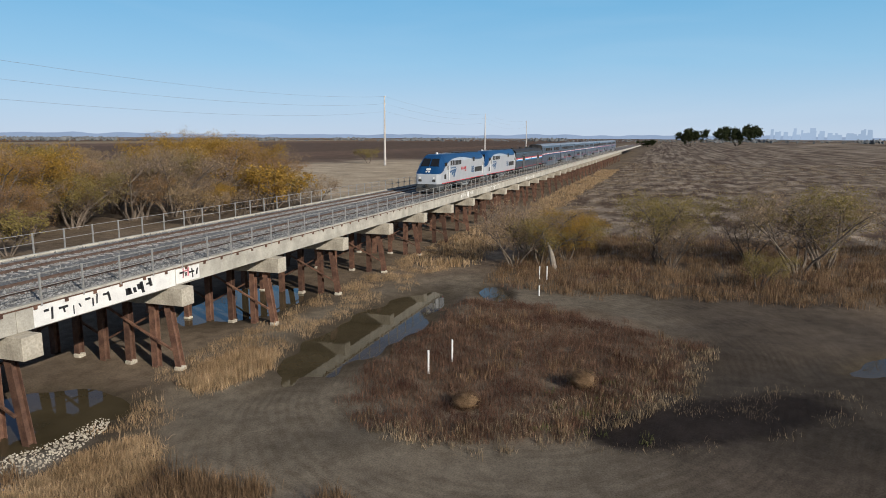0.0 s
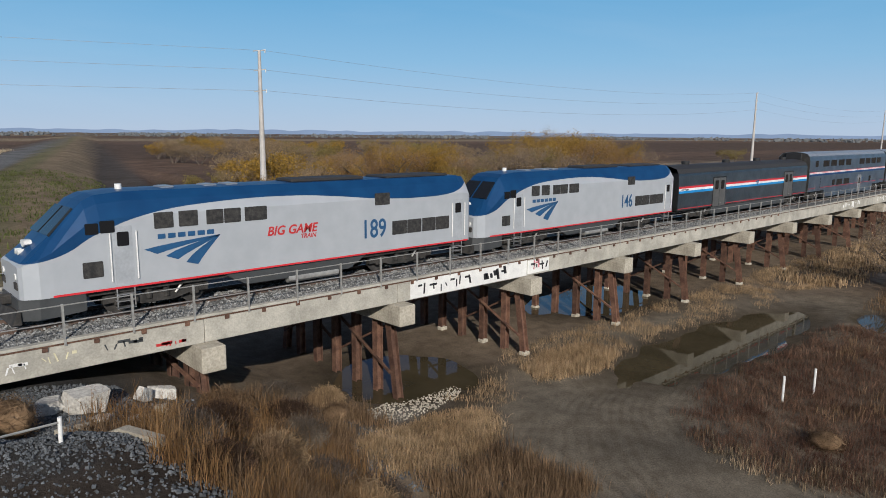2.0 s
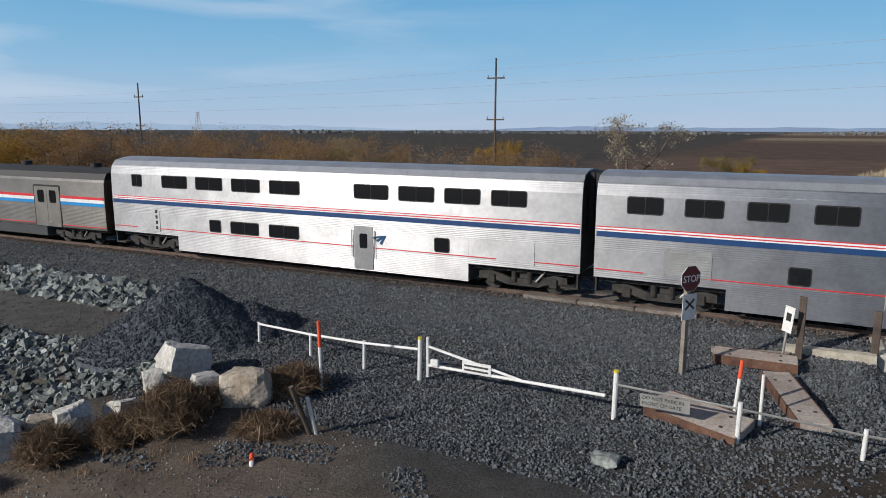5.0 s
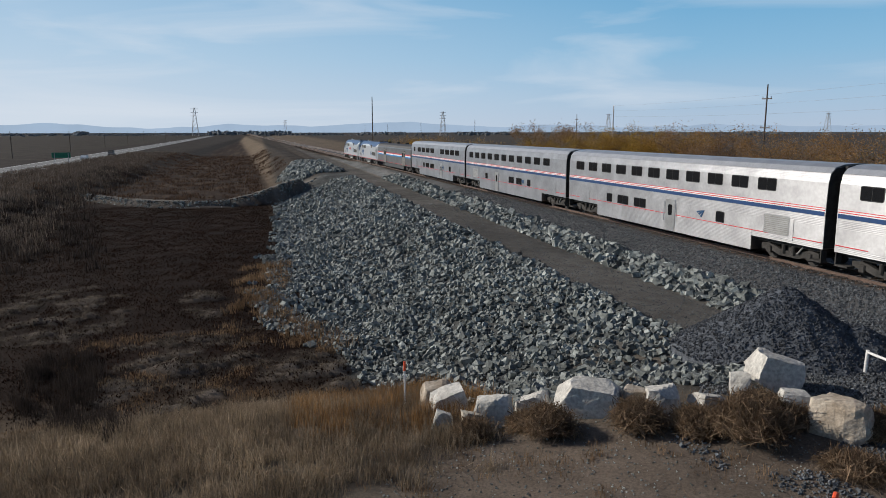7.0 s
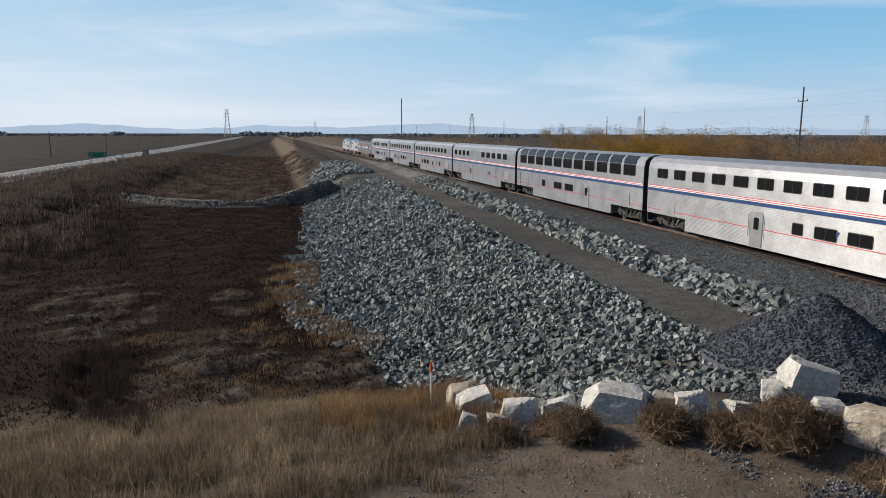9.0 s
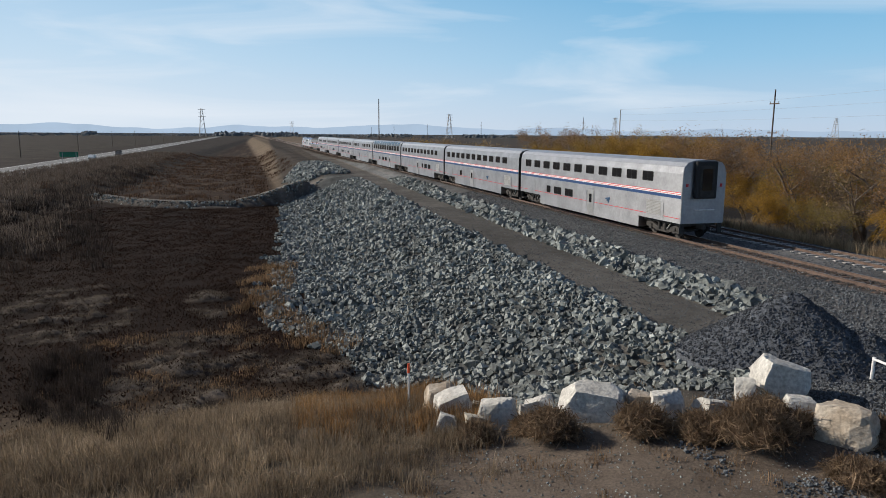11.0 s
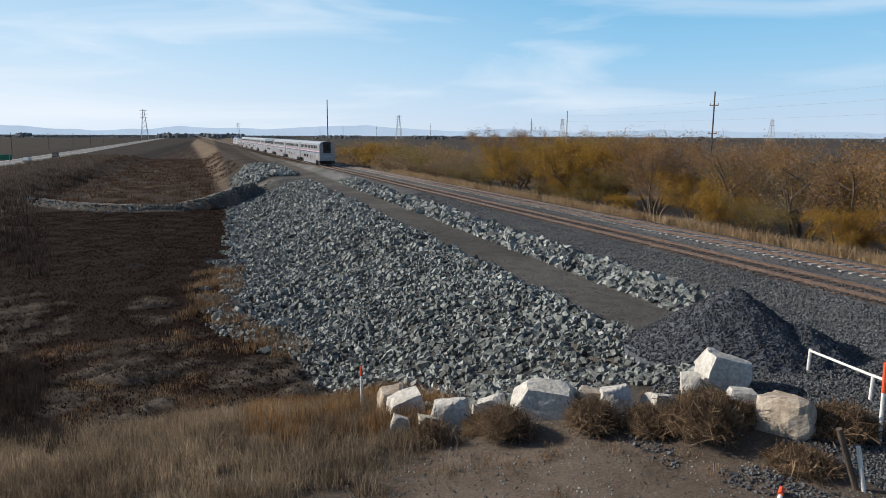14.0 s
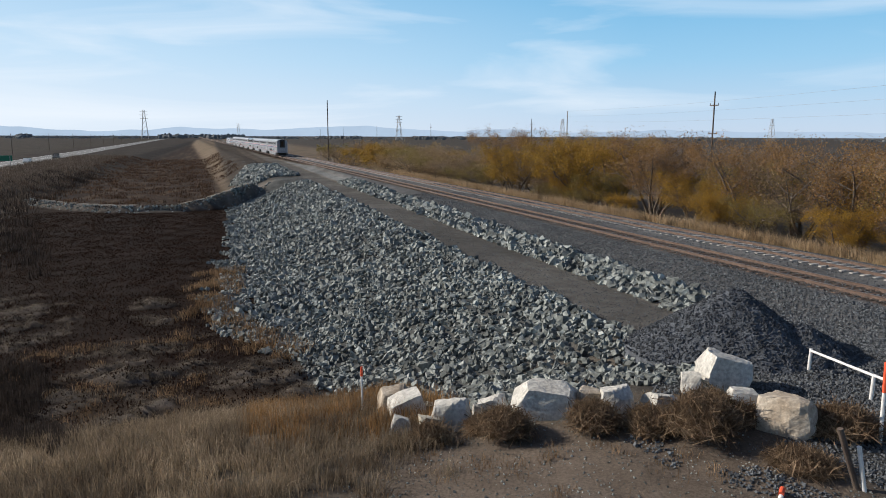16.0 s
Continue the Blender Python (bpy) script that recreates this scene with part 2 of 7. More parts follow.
def ground_mat():
    m, t, b = nodes_of("soil_and_gravel")
    a = t.nodes.new("ShaderNodeAttribute")
    a.attribute_name = "soil"
    big, _ = noise_mix(t, 0.12, (0.7, 0.7, 0.7), (1.25, 1.25, 1.25), detail=8.0, low=0.3, high=0.7)
    mid, _ = noise_mix(t, 1.3, (0.75, 0.74, 0.73), (1.2, 1.2, 1.2), detail=6.0, low=0.3, high=0.7)
    fine, fac = noise_mix(t, 14.0, (0.6, 0.6, 0.6), (1.3, 1.3, 1.3), detail=6.0, low=0.3, high=0.7, rough=0.7)
    col = multiply(t, multiply(t, multiply(t, a.outputs["Color"], big), mid), fine)
    # wheel ruts that circle the weed island
    tc = t.nodes.new("ShaderNodeTexCoord")
    mp = t.nodes.new("ShaderNodeMapping")
    mp.vector_type = "TEXTURE"
    mp.inputs["Location"].default_value, mp.inputs["Scale"].default_value = (37.0, 6.5, 0.0), (1.5, 1.0, 50.0)
    t.links.new(tc.outputs["Object"], mp.inputs["Vector"])
    wv = t.nodes.new("ShaderNodeTexWave")
    wv.wave_type, wv.rings_direction = "RINGS", "Z"
    wv.inputs["Scale"].default_value, wv.inputs["Distortion"].default_value, wv.inputs["Detail"].default_value = 0.8, 9.0, 5.0
    wv.inputs["Detail Scale"].default_value = 0.35
    t.links.new(mp.outputs[0], wv.inputs["Vector"])
    rut = t.nodes.new("ShaderNodeAttribute")
    rut.attribute_name = "rut"
    dark = t.nodes.new("ShaderNodeMix")
    dark.data_type, dark.blend_type = "RGBA", "MULTIPLY"
    t.links.new(rut.outputs["Fac"], dark.inputs[0])
    t.links.new(col, dark.inputs[6])
    shade = t.nodes.new("ShaderNodeValToRGB")
    shade.color_ramp.elements[0].color, shade.color_ramp.elements[1].color = (0.89, 0.88, 0.86, 1), (1.05, 1.05, 1.05, 1)
    shade.color_ramp.elements[0].position, shade.color_ramp.elements[1].position = 0.2, 0.6
    t.links.new(wv.outputs["Fac"], shade.inputs["Fac"])
    t.links.new(shade.outputs["Color"], dark.inputs[7])
    t.links.new(dark.outputs[2], b.inputs["Base Color"])
    b.inputs["Roughness"].default_value = 0.95
    b.inputs["Specular IOR Level"].default_value = 0.06
    bump(t, b, fac, 0.7, 0.06)
    return m


GROUND = ground_mat()


# ---------- mesh tools ----------
class Geo:
    """Collects vertices and faces of one mesh."""

    def __init__(self):
        self.v, self.f = [], []

    def add(self, verts, faces):
        k = len(self.v)
        self.v += [tuple(p) for p in verts]
        self.f += [tuple(i + k for i in f) for f in faces]
        return self

    def box(self, x0, x1, y0, y1, z0, z1, bevel=0.0):
        if bevel <= 0:
            v = [(x, y, z) for x in (x0, x1) for y in (y0, y1) for z in (z0, z1)]
            return self.add(v, [(0, 1, 3, 2), (4, 6, 7, 5), (0, 4, 5, 1), (2, 3, 7, 6), (0, 2, 6, 4), (1, 5, 7, 3)])
        b = bevel
        rings = []
        for z, i in ((z0, b), (z0 + b, 0), (z1 - b, 0), (z1, b)):
            rings.append([(x0 + i + b, y0 + i, z), (x1 - i - b, y0 + i, z), (x1 - i, y0 + i + b, z), (x1 - i, y1 - i - b, z),
                          (x1 - i - b, y1 - i, z), (x0 + i + b, y1 - i, z), (x0 + i, y1 - i - b, z), (x0 + i, y0 + i + b, z)])
        return self.loft(rings, True)

    def loft(self, rings, caps=True, closed=True):
        n = len(rings[0])
        v = [p for r in rings for p in r]
        f = []
        for i in range(len(rings) - 1):
            for j in range(n if closed else n - 1):
                a, b = i * n + j, i * n + (j + 1) % n
                f.append((a, b, b + n, a + n))
        if caps:
            f.append(tuple(range(n - 1, -1, -1)))
            f.append(tuple((len(rings) - 1) * n + j for j in range(n)))
        return self.add(v, f)

    def tube(self, p, q, r, r2=None, n=8):
        p, q = Vector(p), Vector(q)
        d = (q - p).normalized()
        a = d.orthogonal().normalized()
        b = d.cross(a)
        r2 = r if r2 is None else r2
        ring = lambda c, s: [c + s * (math.cos(2 * math.pi * k / n) * a + math.sin(2 * math.pi * k / n) * b) for k in range(n)]
        return self.loft([ring(p, r), ring(q, r2)])

    def beam(self, p, q, w, h, up=(0, 0, 1)):
        """A straight bar of width w and height h."""
        p, q = Vector(p), Vector(q)
        d = (q - p).normalized()
        s = d.cross(Vector(up)).normalized()
        u = s.cross(d)
        ring = lambda c: [c - s * w / 2 - u * h / 2, c + s * w / 2 - u * h / 2, c + s * w / 2 + u * h / 2, c - s * w / 2 + u * h / 2]
        return self.loft([ring(p), ring(q)])

    def prism(self, outline, axis, a, b):
        """An outline extruded along an axis from a to b: for x the outline is (y, z), for y (x, z), for z (x, y)."""
        put = {"x": lambda s, u, w: (s, u, w), "y": lambda s, u, w: (u, s, w), "z": lambda s, u, w: (u, w, s)}[axis]
        return self.loft([[put(s, u, w) for u, w in outline] for s in (a, b)])

    def disc(self, c, axis, r0, r1, w, n=20):
        """A wheel-like drum with its axis along y."""
        x, y, z = c
        rings = []
        for yy, r in ((y - w / 2, r0 * 0.9), (y - w / 2, r0), (y, r1), (y + w / 2, r1)):
            rings.append([(x + r * math.cos(2 * math.pi * k / n), yy, z + r * math.sin(2 * math.pi * k / n)) for k in range(n)])
        return self.loft(rings)

    def mesh(self, name, material, smooth=False):
        me = bpy.data.meshes.new(name)
        me.from_pydata(self.v, [], self.f)
        bm = bmesh.new()
        bm.from_mesh(me)
        bmesh.ops.recalc_face_normals(bm, faces=bm.faces)
        bm.to_mesh(me)
        bm.free()
        if smooth:
            me.polygons.foreach_set("use_smooth", [True] * len(me.polygons))
        me.materials.append(material)
        return me


def array_mesh(name, verts, faces, material):
    """A mesh from numpy arrays; all faces have as many corners."""
    verts, faces = np.asarray(verts, np.float32), np.asarray(faces, np.int32)
    me = bpy.data.meshes.new(name)
    me.vertices.add(len(verts))
    me.vertices.foreach_set("co", verts.ravel())
    me.loops.add(faces.size)
    me.loops.foreach_set("vertex_index", faces.ravel())
    me.polygons.add(len(faces))
    me.polygons.foreach_set("loop_start", np.arange(0, faces.size, faces.shape[1], dtype=np.int32))
    me.update(calc_edges=True)
    me.shade_flat()
    me.materials.append(material)
    return me


def part(name, geo, material, parent, label="", smooth=False):
    ob = new(name, geo.mesh(name, material, smooth))
    ob.parent = parent
    return tagged(ob, label)


def thing(name, label, category, group="", kind="", m=None):
    ob = new(name)
    ob.empty_display_size = 0.2
    if m is not None:
        ob.matrix_basis = m
    return tagged(ob, label, category, group, kind)


def solid(name, geo, material, label, category="", group="", kind="", smooth=False):
    return tagged(new(name, geo.mesh(name, material, smooth)), label, category, group, kind)


def step(a, b, x):
    """A smooth rise from 0 at a to 1 at b."""
    t = np.clip((np.asarray(x, float) - a) / (b - a), 0, 1)
    return t * t * (3 - 2 * t)


def waves(x, y, size, seed):
    """Cheap smooth noise between -1 and 1 on arrays."""
    r = np.random.RandomState(seed)
    s = np.zeros(np.broadcast(x, y).shape)
    for k in range(7):
        a, f, p = r.uniform(0, 6.28), r.uniform(0.5, 2.2) / size, r.uniform(0, 6.28)
        s = s + np.sin((np.cos(a) * x + np.sin(a) * y) * 6.28 * f + p + 1.5 * np.sin((np.sin(a) * x - np.cos(a) * y) * 3.1 * f + p))
    return s / 4.0


# ---------- the lie of the land ----------
RAIL, TRACK, TRACK_2 = 5.05, 26.4, 30.9       # rail top, the lines of the two tracks
VALLEY, POND = -0.6, -0.72


def bend(x):
    """How far the line swings to the south of its straight course, west of the bridge."""
    d = np.maximum(-(np.asarray(x, float) + 8), 0)
    return -0.043 * (d - 9 * (1 - np.exp(-d / 9)))


def bench(x):
    """The service track below the line swings less."""
    return 0.22 * bend(x)


def levee_axis(y):
    return np.where(y > 120, 15.2 + 0.288 * (y - 120), np.where(y > 20, -7 + 0.222 * (y - 20), -6.0))


def blob(x, y, cx, cy, rx, ry, turn=0.0):
    """Falls from 1 at the centre to 0 at the rim of an ellipse and below beyond it."""
    c, s = math.cos(radians(turn)), math.sin(radians(turn))
    u, w = (x - cx) * c + (y - cy) * s, -(x - cx) * s + (y - cy) * c
    return 1 - np.sqrt((u / rx) ** 2 + (w / ry) ** 2)


POOLS = [(39.8, 17.35, 10.6, 2.6, -1.5), (21.5, 25.6, 3.6, 3.4, 25.0), (42.5, 29.0, 6.0, 3.6, 0.0),
         (42.0, -13.0, 4.2, 1.2, -50.0),
         (51.5, 12.5, 2.6, 1.1, 20.0), (55.0, 130.0, 2.4, 26.0, -14.0), (46.0, 98.0, 1.5, 9.0, -20.0)]


def hummocks(x, y):
    """Where matted grass lies in ridges on the marsh's edge, and the height of those ridges from -1 to 1."""
    m = step(-42, -37, x) * step(-24.5, -27.5, x) * step(-9, -6, y) * step(6.0, 3.5, y)
    m = np.maximum(m, np.clip(blob(x, y, -47, -13, 9, 4.5, 15) * 3, 0, 1))
    m = np.maximum(m, np.clip(blob(x, y, -47, -4.5, 4.5, 1.6, 10) * 3, 0, 1))
    m = m * step(-0.35, 0.15, waves(x, y, 7.0, 90))
    return m, np.sin(2.6 * x + 1.1 * y + 2.2 * waves(x, y, 4.0, 91)) * 0.6 + 0.5 * waves(x, y, 1.9, 92)


def height(x, y):
    x, y = np.asarray(x, float), np.asarray(y, float)
    yy, yb = y - bend(x), y - bench(x)
    z = VALLEY + 0.10 * waves(x, y, 9.0, 3) + 0.18 * waves(x, y, 40.0, 4)
    z = z + 0.5 * step(45, 110, x) * step(30, -20, yy)
    # marsh west of the levee, a little lower, then the fields
    west = step(-8, -30, x)
    z = z * (1 - west) + west * (0.05 + 0.12 * waves(x, y, 7.0, 5) + 0.12 * waves(x, y, 2.6, 15) * step(-55, -30, x))
    hm, hr = hummocks(x, y)
    z = z + hm * (0.14 + 0.3 * hr)
    z = np.where(yy > 40, np.maximum(z, 0.0 + 0.9 * step(40, 50, yy)), z)
    # railway bank west of the bridge
    cap = 4.865 - 0.5 * step(24.7, 20.6, yy) - 0.09 * step(0.9, 0.3, np.abs(yy - 28.65))
    south = 0.2 + 4.25 * step(2.0 + 1.5 * waves(x, y, 12.0, 9), 16.5, yb)
    south = np.where(yb > 15.2, 4.08 + 0.42 * step(18.2, 20.4, yb), np.minimum(south, 4.05))
    bank = np.where(yb > 20.4, np.maximum(cap, 4.5), south)
    bank = np.where(yy > 32.6, 4.865 - 3.75 * step(32.6, 43.0, yy), bank)
    edge = step(3.3, 2.2, x)
    spill = 3.9 * step(19.0, 3.0, x) * step(14, 19, yy) * step(39, 33, yy)
    z = np.maximum(z, z + (bank - z) * edge * step(46, 41, yy))
    z = np.maximum(z, np.minimum(z + spill, 3.5))
    # the levee that crosses the railway
    ax = levee_axis(y)
    lev = step(ax + 20.5 + 3 * step(30, 60, y) * 3, ax + 9.5 + 2 * step(30, 60, y), x) * step(ax - 27, ax - 9.0, x)
    top = 4.42 - 0.5 * step(35, 60, y) + 0.05 * waves(x, y, 3.0, 8)
    top = np.where((x < ax - 2) & (y < 14), top - 0.75 * step(-9, -17, x) * step(13, 4, y), top)
    z = np.maximum(z, VALLEY + (top - VALLEY) * lev * (1 - step(17.3, 20.4, yy) * step(37, 35, yy) * (1 - step(4.6, 2.4, x))))
    # the track that runs across the marsh, and the highway bank
    cross = step(4.0, 2.0, np.abs(x + 111 + 0.042 * (y + 9) ** 2)) * step(-34, -30, y) * step(13, 9, yy)
    z = np.where(cross > 0.02, np.maximum(z, cross * (0.95 + 3.0 * step(-4, 13, yy))), z)
    second = step(4.2, 15, yy) * 4.0 * step(-113, -118, x)
    z = np.where((yy < 18) & (second > 0.02), np.maximum(z, second), z)
    hw = -62 + 0.035 * (x + 200)
    z = np.where(x < -60, np.maximum(z, np.maximum(1.9 * step(26, 9, np.abs(y - hw)) * step(-90, -130, x), 1.9 * step(-28, -38, y) * step(-60, -110, x))), z)
    # hollows that hold water
    for cx, cy, rx, ry, turn in POOLS:
        d = blob(x, y, cx, cy, rx, ry, turn) + 0.16 * waves(x, y, 4.5, 21)
        rim = POND - 0.35 * np.clip(d, -3, 0.6) + 1.2 * np.clip(-d - 0.35, 0, 3)
        z = np.where(z < 1.2, np.minimum(z, rim), z)
    return z


def soil(x, y):
    """Base colour of the ground by place."""
    x, y = np.asarray(x, float), np.asarray(y, float)
    yy, yb = y - bend(x), y - bench(x)
    c = np.zeros((*x.shape, 3)) + (0.165, 0.128, 0.092)

    def lay(mask, colour):
        k = np.clip(mask, 0, 1)[..., None]
        c[:] = c * (1 - k) + np.array(colour) * k
    n1, n2, n3 = waves(x, y, 14.0, 31), waves(x, y, 45.0, 32), waves(x, y, 5.0, 33)
    # wide grassland to the south-east
    lay(step(55, 75, x) * step(22, 14, yy), (0.15, 0.115, 0.085))
    lay(step(55, 75, x) * step(22, 14, yy) * step(-0.1, 0.6, n2), (0.085, 0.058, 0.043))
    lay(step(60, 80, x) * step(20, 10, yy) * step(0.1, 0.7, n1), (0.22, 0.18, 0.14))
    n5 = waves(x * 0.35, y, 6.0, 36) + 0.6 * waves(x * 0.4, y, 2.5, 37)
    lay(step(58, 72, x) * step(22, 14, yy) * step(0.0, 0.8, n5) * 0.85, (0.34, 0.28, 0.215))
    lay(step(58, 72, x) * step(22, 14, yy) * step(-0.1, -0.9, n5) * 0.8, (0.07, 0.045, 0.033))
    # ploughed fields to the north
    lay(step(60, 100, y), (0.115, 0.08, 0.06))
    lay(step(150, 190, y) * step(0.2, 0.25, np.sin(y / 95.0 + x / 900.0)), (0.15, 0.10, 0.073))
    lay(step(520, 560, y) * step(0.55, 0.62, np.sin(y / 130.0 + 1.0 + x / 2400)), (0.27, 0.21, 0.14))
    lay(step(98, 116, x) * step(330, 260, x) * step(36, 50, y) * step(150, 115, y + 12 * n2), (0.42, 0.345, 0.25))
    lay(step(-40, -70, x) * step(60, 90, y), (0.075, 0.066, 0.057))
    # dirt track and bare mud in the valley
    rho = np.hypot((x - 37) / 1.5, y - 6.5)
    lay(step(7.2, 8.4, rho) * step(20, 15, rho) * step(13, 18, x) * step(62, 52, x), (0.168, 0.142, 0.108))
    lay(step(7.2, 8.4, rho) * step(26, 20, rho) * step(13, 18, x) * step(4, -4, y), (0.088, 0.071, 0.055))
    # marsh to the west
    lay(step(-26, -32, x) * step(6, 3, yy) * step(-70, -50, y), (0.018, 0.010, 0.007))
    hm, hr = hummocks(x, y)
    lay(hm * 0.9, (0.032, 0.024, 0.019))
    lay(hm * step(-0.1, 0.55, hr), (0.18, 0.152, 0.127))
    lay(step(-118, -124, x) * step(8, 3, yy) * step(-30, -20, y), (0.042, 0.028, 0.02))
    lay(step(-118, -124, x) * step(8, 3, yy) * step(-34, -20, y) * step(0.1, 0.8, n5), (0.085, 0.06, 0.043))
    lay(step(-90, -110, x) * step(-24, -32, y), (0.045, 0.037, 0.031))
    lay(step(-60, -80, x) * step(-85, -100, y), (0.05, 0.042, 0.034))
    # levee and bank
    ax = levee_axis(y)
    lev = step(ax + 14, ax + 8, x) * step(ax - 13, ax - 9, x)
    lay(lev * step(24, 20, y), (0.13, 0.112, 0.09))
    lay(step(12, 6, x) * step(9.0, 12.5, y) * step(-26, -16, x) * step(40, 36, y), (0.068, 0.067, 0.065))
    lay(step(12, 6, x) * step(-4, 3.5, x + n3) * step(18.2, 14.6, y + 1.2 * n3) * step(8, 11, y), (0.068, 0.053, 0.041))
    lay(lev * step(34, 40, y) * step(ax + 3, ax + 6, x), (0.17, 0.155, 0.08))
    lay(step(34, 44, y) * step(ax + 8, ax + 11, x) * step(ax + 24, ax + 19, x), (0.25, 0.19, 0.125))
    lay(step(34, 44, y) * step(ax + 20, ax + 22, x) * step(ax + 32, ax + 29, x), (0.09, 0.075, 0.065))
    lay(lev * step(36, 40, y) * step(5.4, 4.6, np.abs(x - ax + 1)), (0.17, 0.168, 0.165))
    lay(step(4, 2, x) * step(20.0, 20.6, yb) * step(34, 33, yy), (0.125, 0.125, 0.125))
    lay(step(-16, -20, x) * step(13.8, 14.8, yb) * step(18.6, 18.0, yb), (0.12, 0.113, 0.103))
    lay(step(-15, -20, x) * step(13.8, 14.0, yb) * step(20.6, 20.0, yb) * step(18.2, 18.8, yb), (0.16, 0.165, 0.165))
    lay(step(-19, -24, x) * step(2, 5, yb) * step(14.6, 14.2, yb), (0.085, 0.088, 0.086))
    lay(step(4.0, 3.0, np.abs(x + 111 + 0.042 * (y + 9) ** 2)) * step(-34, -30, y) * step(14, 12, yy), (0.15, 0.135, 0.118))
    lay(step(2, 0, x) * step(33, 35, yy) * step(46, 43, yy), (0.3, 0.23, 0.14))
    # rust-stained ballast along the near track
    lay(step(5, 2, x) * step(1.55, 1.1, np.abs(yy - TRACK)), (0.085, 0.066, 0.054))
    # wet dark mud south of the weeds
    lay(blob(x, y, 34, -8, 13, 7, -55) * 2.5, (0.06, 0.05, 0.04))
    lay((blob(x, y, 30.6, -2.6, 7.5, 2.3, -55) + 0.15 * n3) * 5, (0.026, 0.021, 0.019))
    # dirt near the boulders
    lay(step(-16.5, -14.5, x) * step(-7, -10, x) * step(0, 4, y) * step(13.5, 11.5, y), (0.15, 0.12, 0.095))
    # pale crushed rock by the second bent
    lay(blob(x, y, 19.6, 22.5, 3.4, 1.6, 15) * 1.6, (0.3, 0.28, 0.25))
    lay(step(-122, -130, x) * step(1, 4, yb) * step(15.5, 13.5, yb), (0.06, 0.05, 0.042))
    # damp rims of the pools
    for cx, cy, rx, ry, turn in POOLS:
        lay((blob(x, y, cx, cy, rx * 1.25, ry * 1.6, turn) + 0.12) * 4 * 0.6, (0.075, 0.06, 0.042))
    return c


def axis(dense, mid, far):
    """Sample places that thin out from the dense stretch to the horizon."""
    a, b, s = dense
    xs = list(np.arange(a, b + s / 2, s))
    for sign, lim, start in ((-1, mid[0], a), (1, mid[1], b)):
        x, d = start, s
        while abs(x) < far:
            d = d * 1.02 if (x > mid[0] and x < mid[1]) else d * 1.12
            x += sign * d
            xs.append(x)
    return np.array(sorted(xs))


def build_ground():
    xs, ys = axis((-62, 70, 0.42), (-200, 240), 4600), axis((-14, 44, 0.42), (-90, 160), 4600)
    X, Y = np.meshgrid(xs, ys, indexing="ij")
    Z = height(X, Y)
    nx, ny = X.shape
    v = np.stack([X, Y, Z], -1).reshape(-1, 3)
    i = (np.arange(nx - 1)[:, None] * ny + np.arange(ny - 1)[None, :]).ravel()
    me = array_mesh("ground", v, np.stack([i, i + ny, i + ny + 1, i + 1], -1), GROUND)
    att = me.attributes.new("soil", "FLOAT_COLOR", "POINT")
    rgba = np.concatenate([soil(X, Y).reshape(-1, 3), np.ones((nx * ny, 1))], 1)
    att.data.foreach_set("color", rgba.astype(np.float32).ravel())
    rho = np.hypot((X - 37) / 1.5, Y - 6.5)
    ruts = step(7.4, 8.6, rho) * step(19, 15, rho) * step(13, 18, X) * step(62, 52, X) * step(19.0, 17.5, Y) * np.clip(0.55 + 0.7 * waves(X, Y, 7.0, 45), 0.1, 1)
    me.attributes.new("rut", "FLOAT", "POINT").data.foreach_set("value", ruts.ravel().astype(np.float32))
    me.shade_smooth()
    tagged(new("ground", me), "brown dry soil, gravel levee and ploughed fields of a flat plain", "ground", kind="structure")
    w = Geo()
    w.add([(14, -30, POND), (80, -30, POND), (80, 150, POND), (14, 150, POND)], [(0, 1, 2, 3)])
    solid("water", w, WATER, "still muddy pools under and beside the trestle", "water", kind="structure")


build_ground()


# ---------- the trestle ----------
FACE = 23.7                     # outer face of the near girder
FAR_FACE = TRACK + TRACK_2 - FACE
BENT0, SPAN, BENTS = 10.4, 9.144, 40
END = BENT0 + SPAN * (BENTS + 30)
GIRDER_TOP, GIRDER_BOTTOM, CAP_BOTTOM = 4.82, 3.86, 2.92


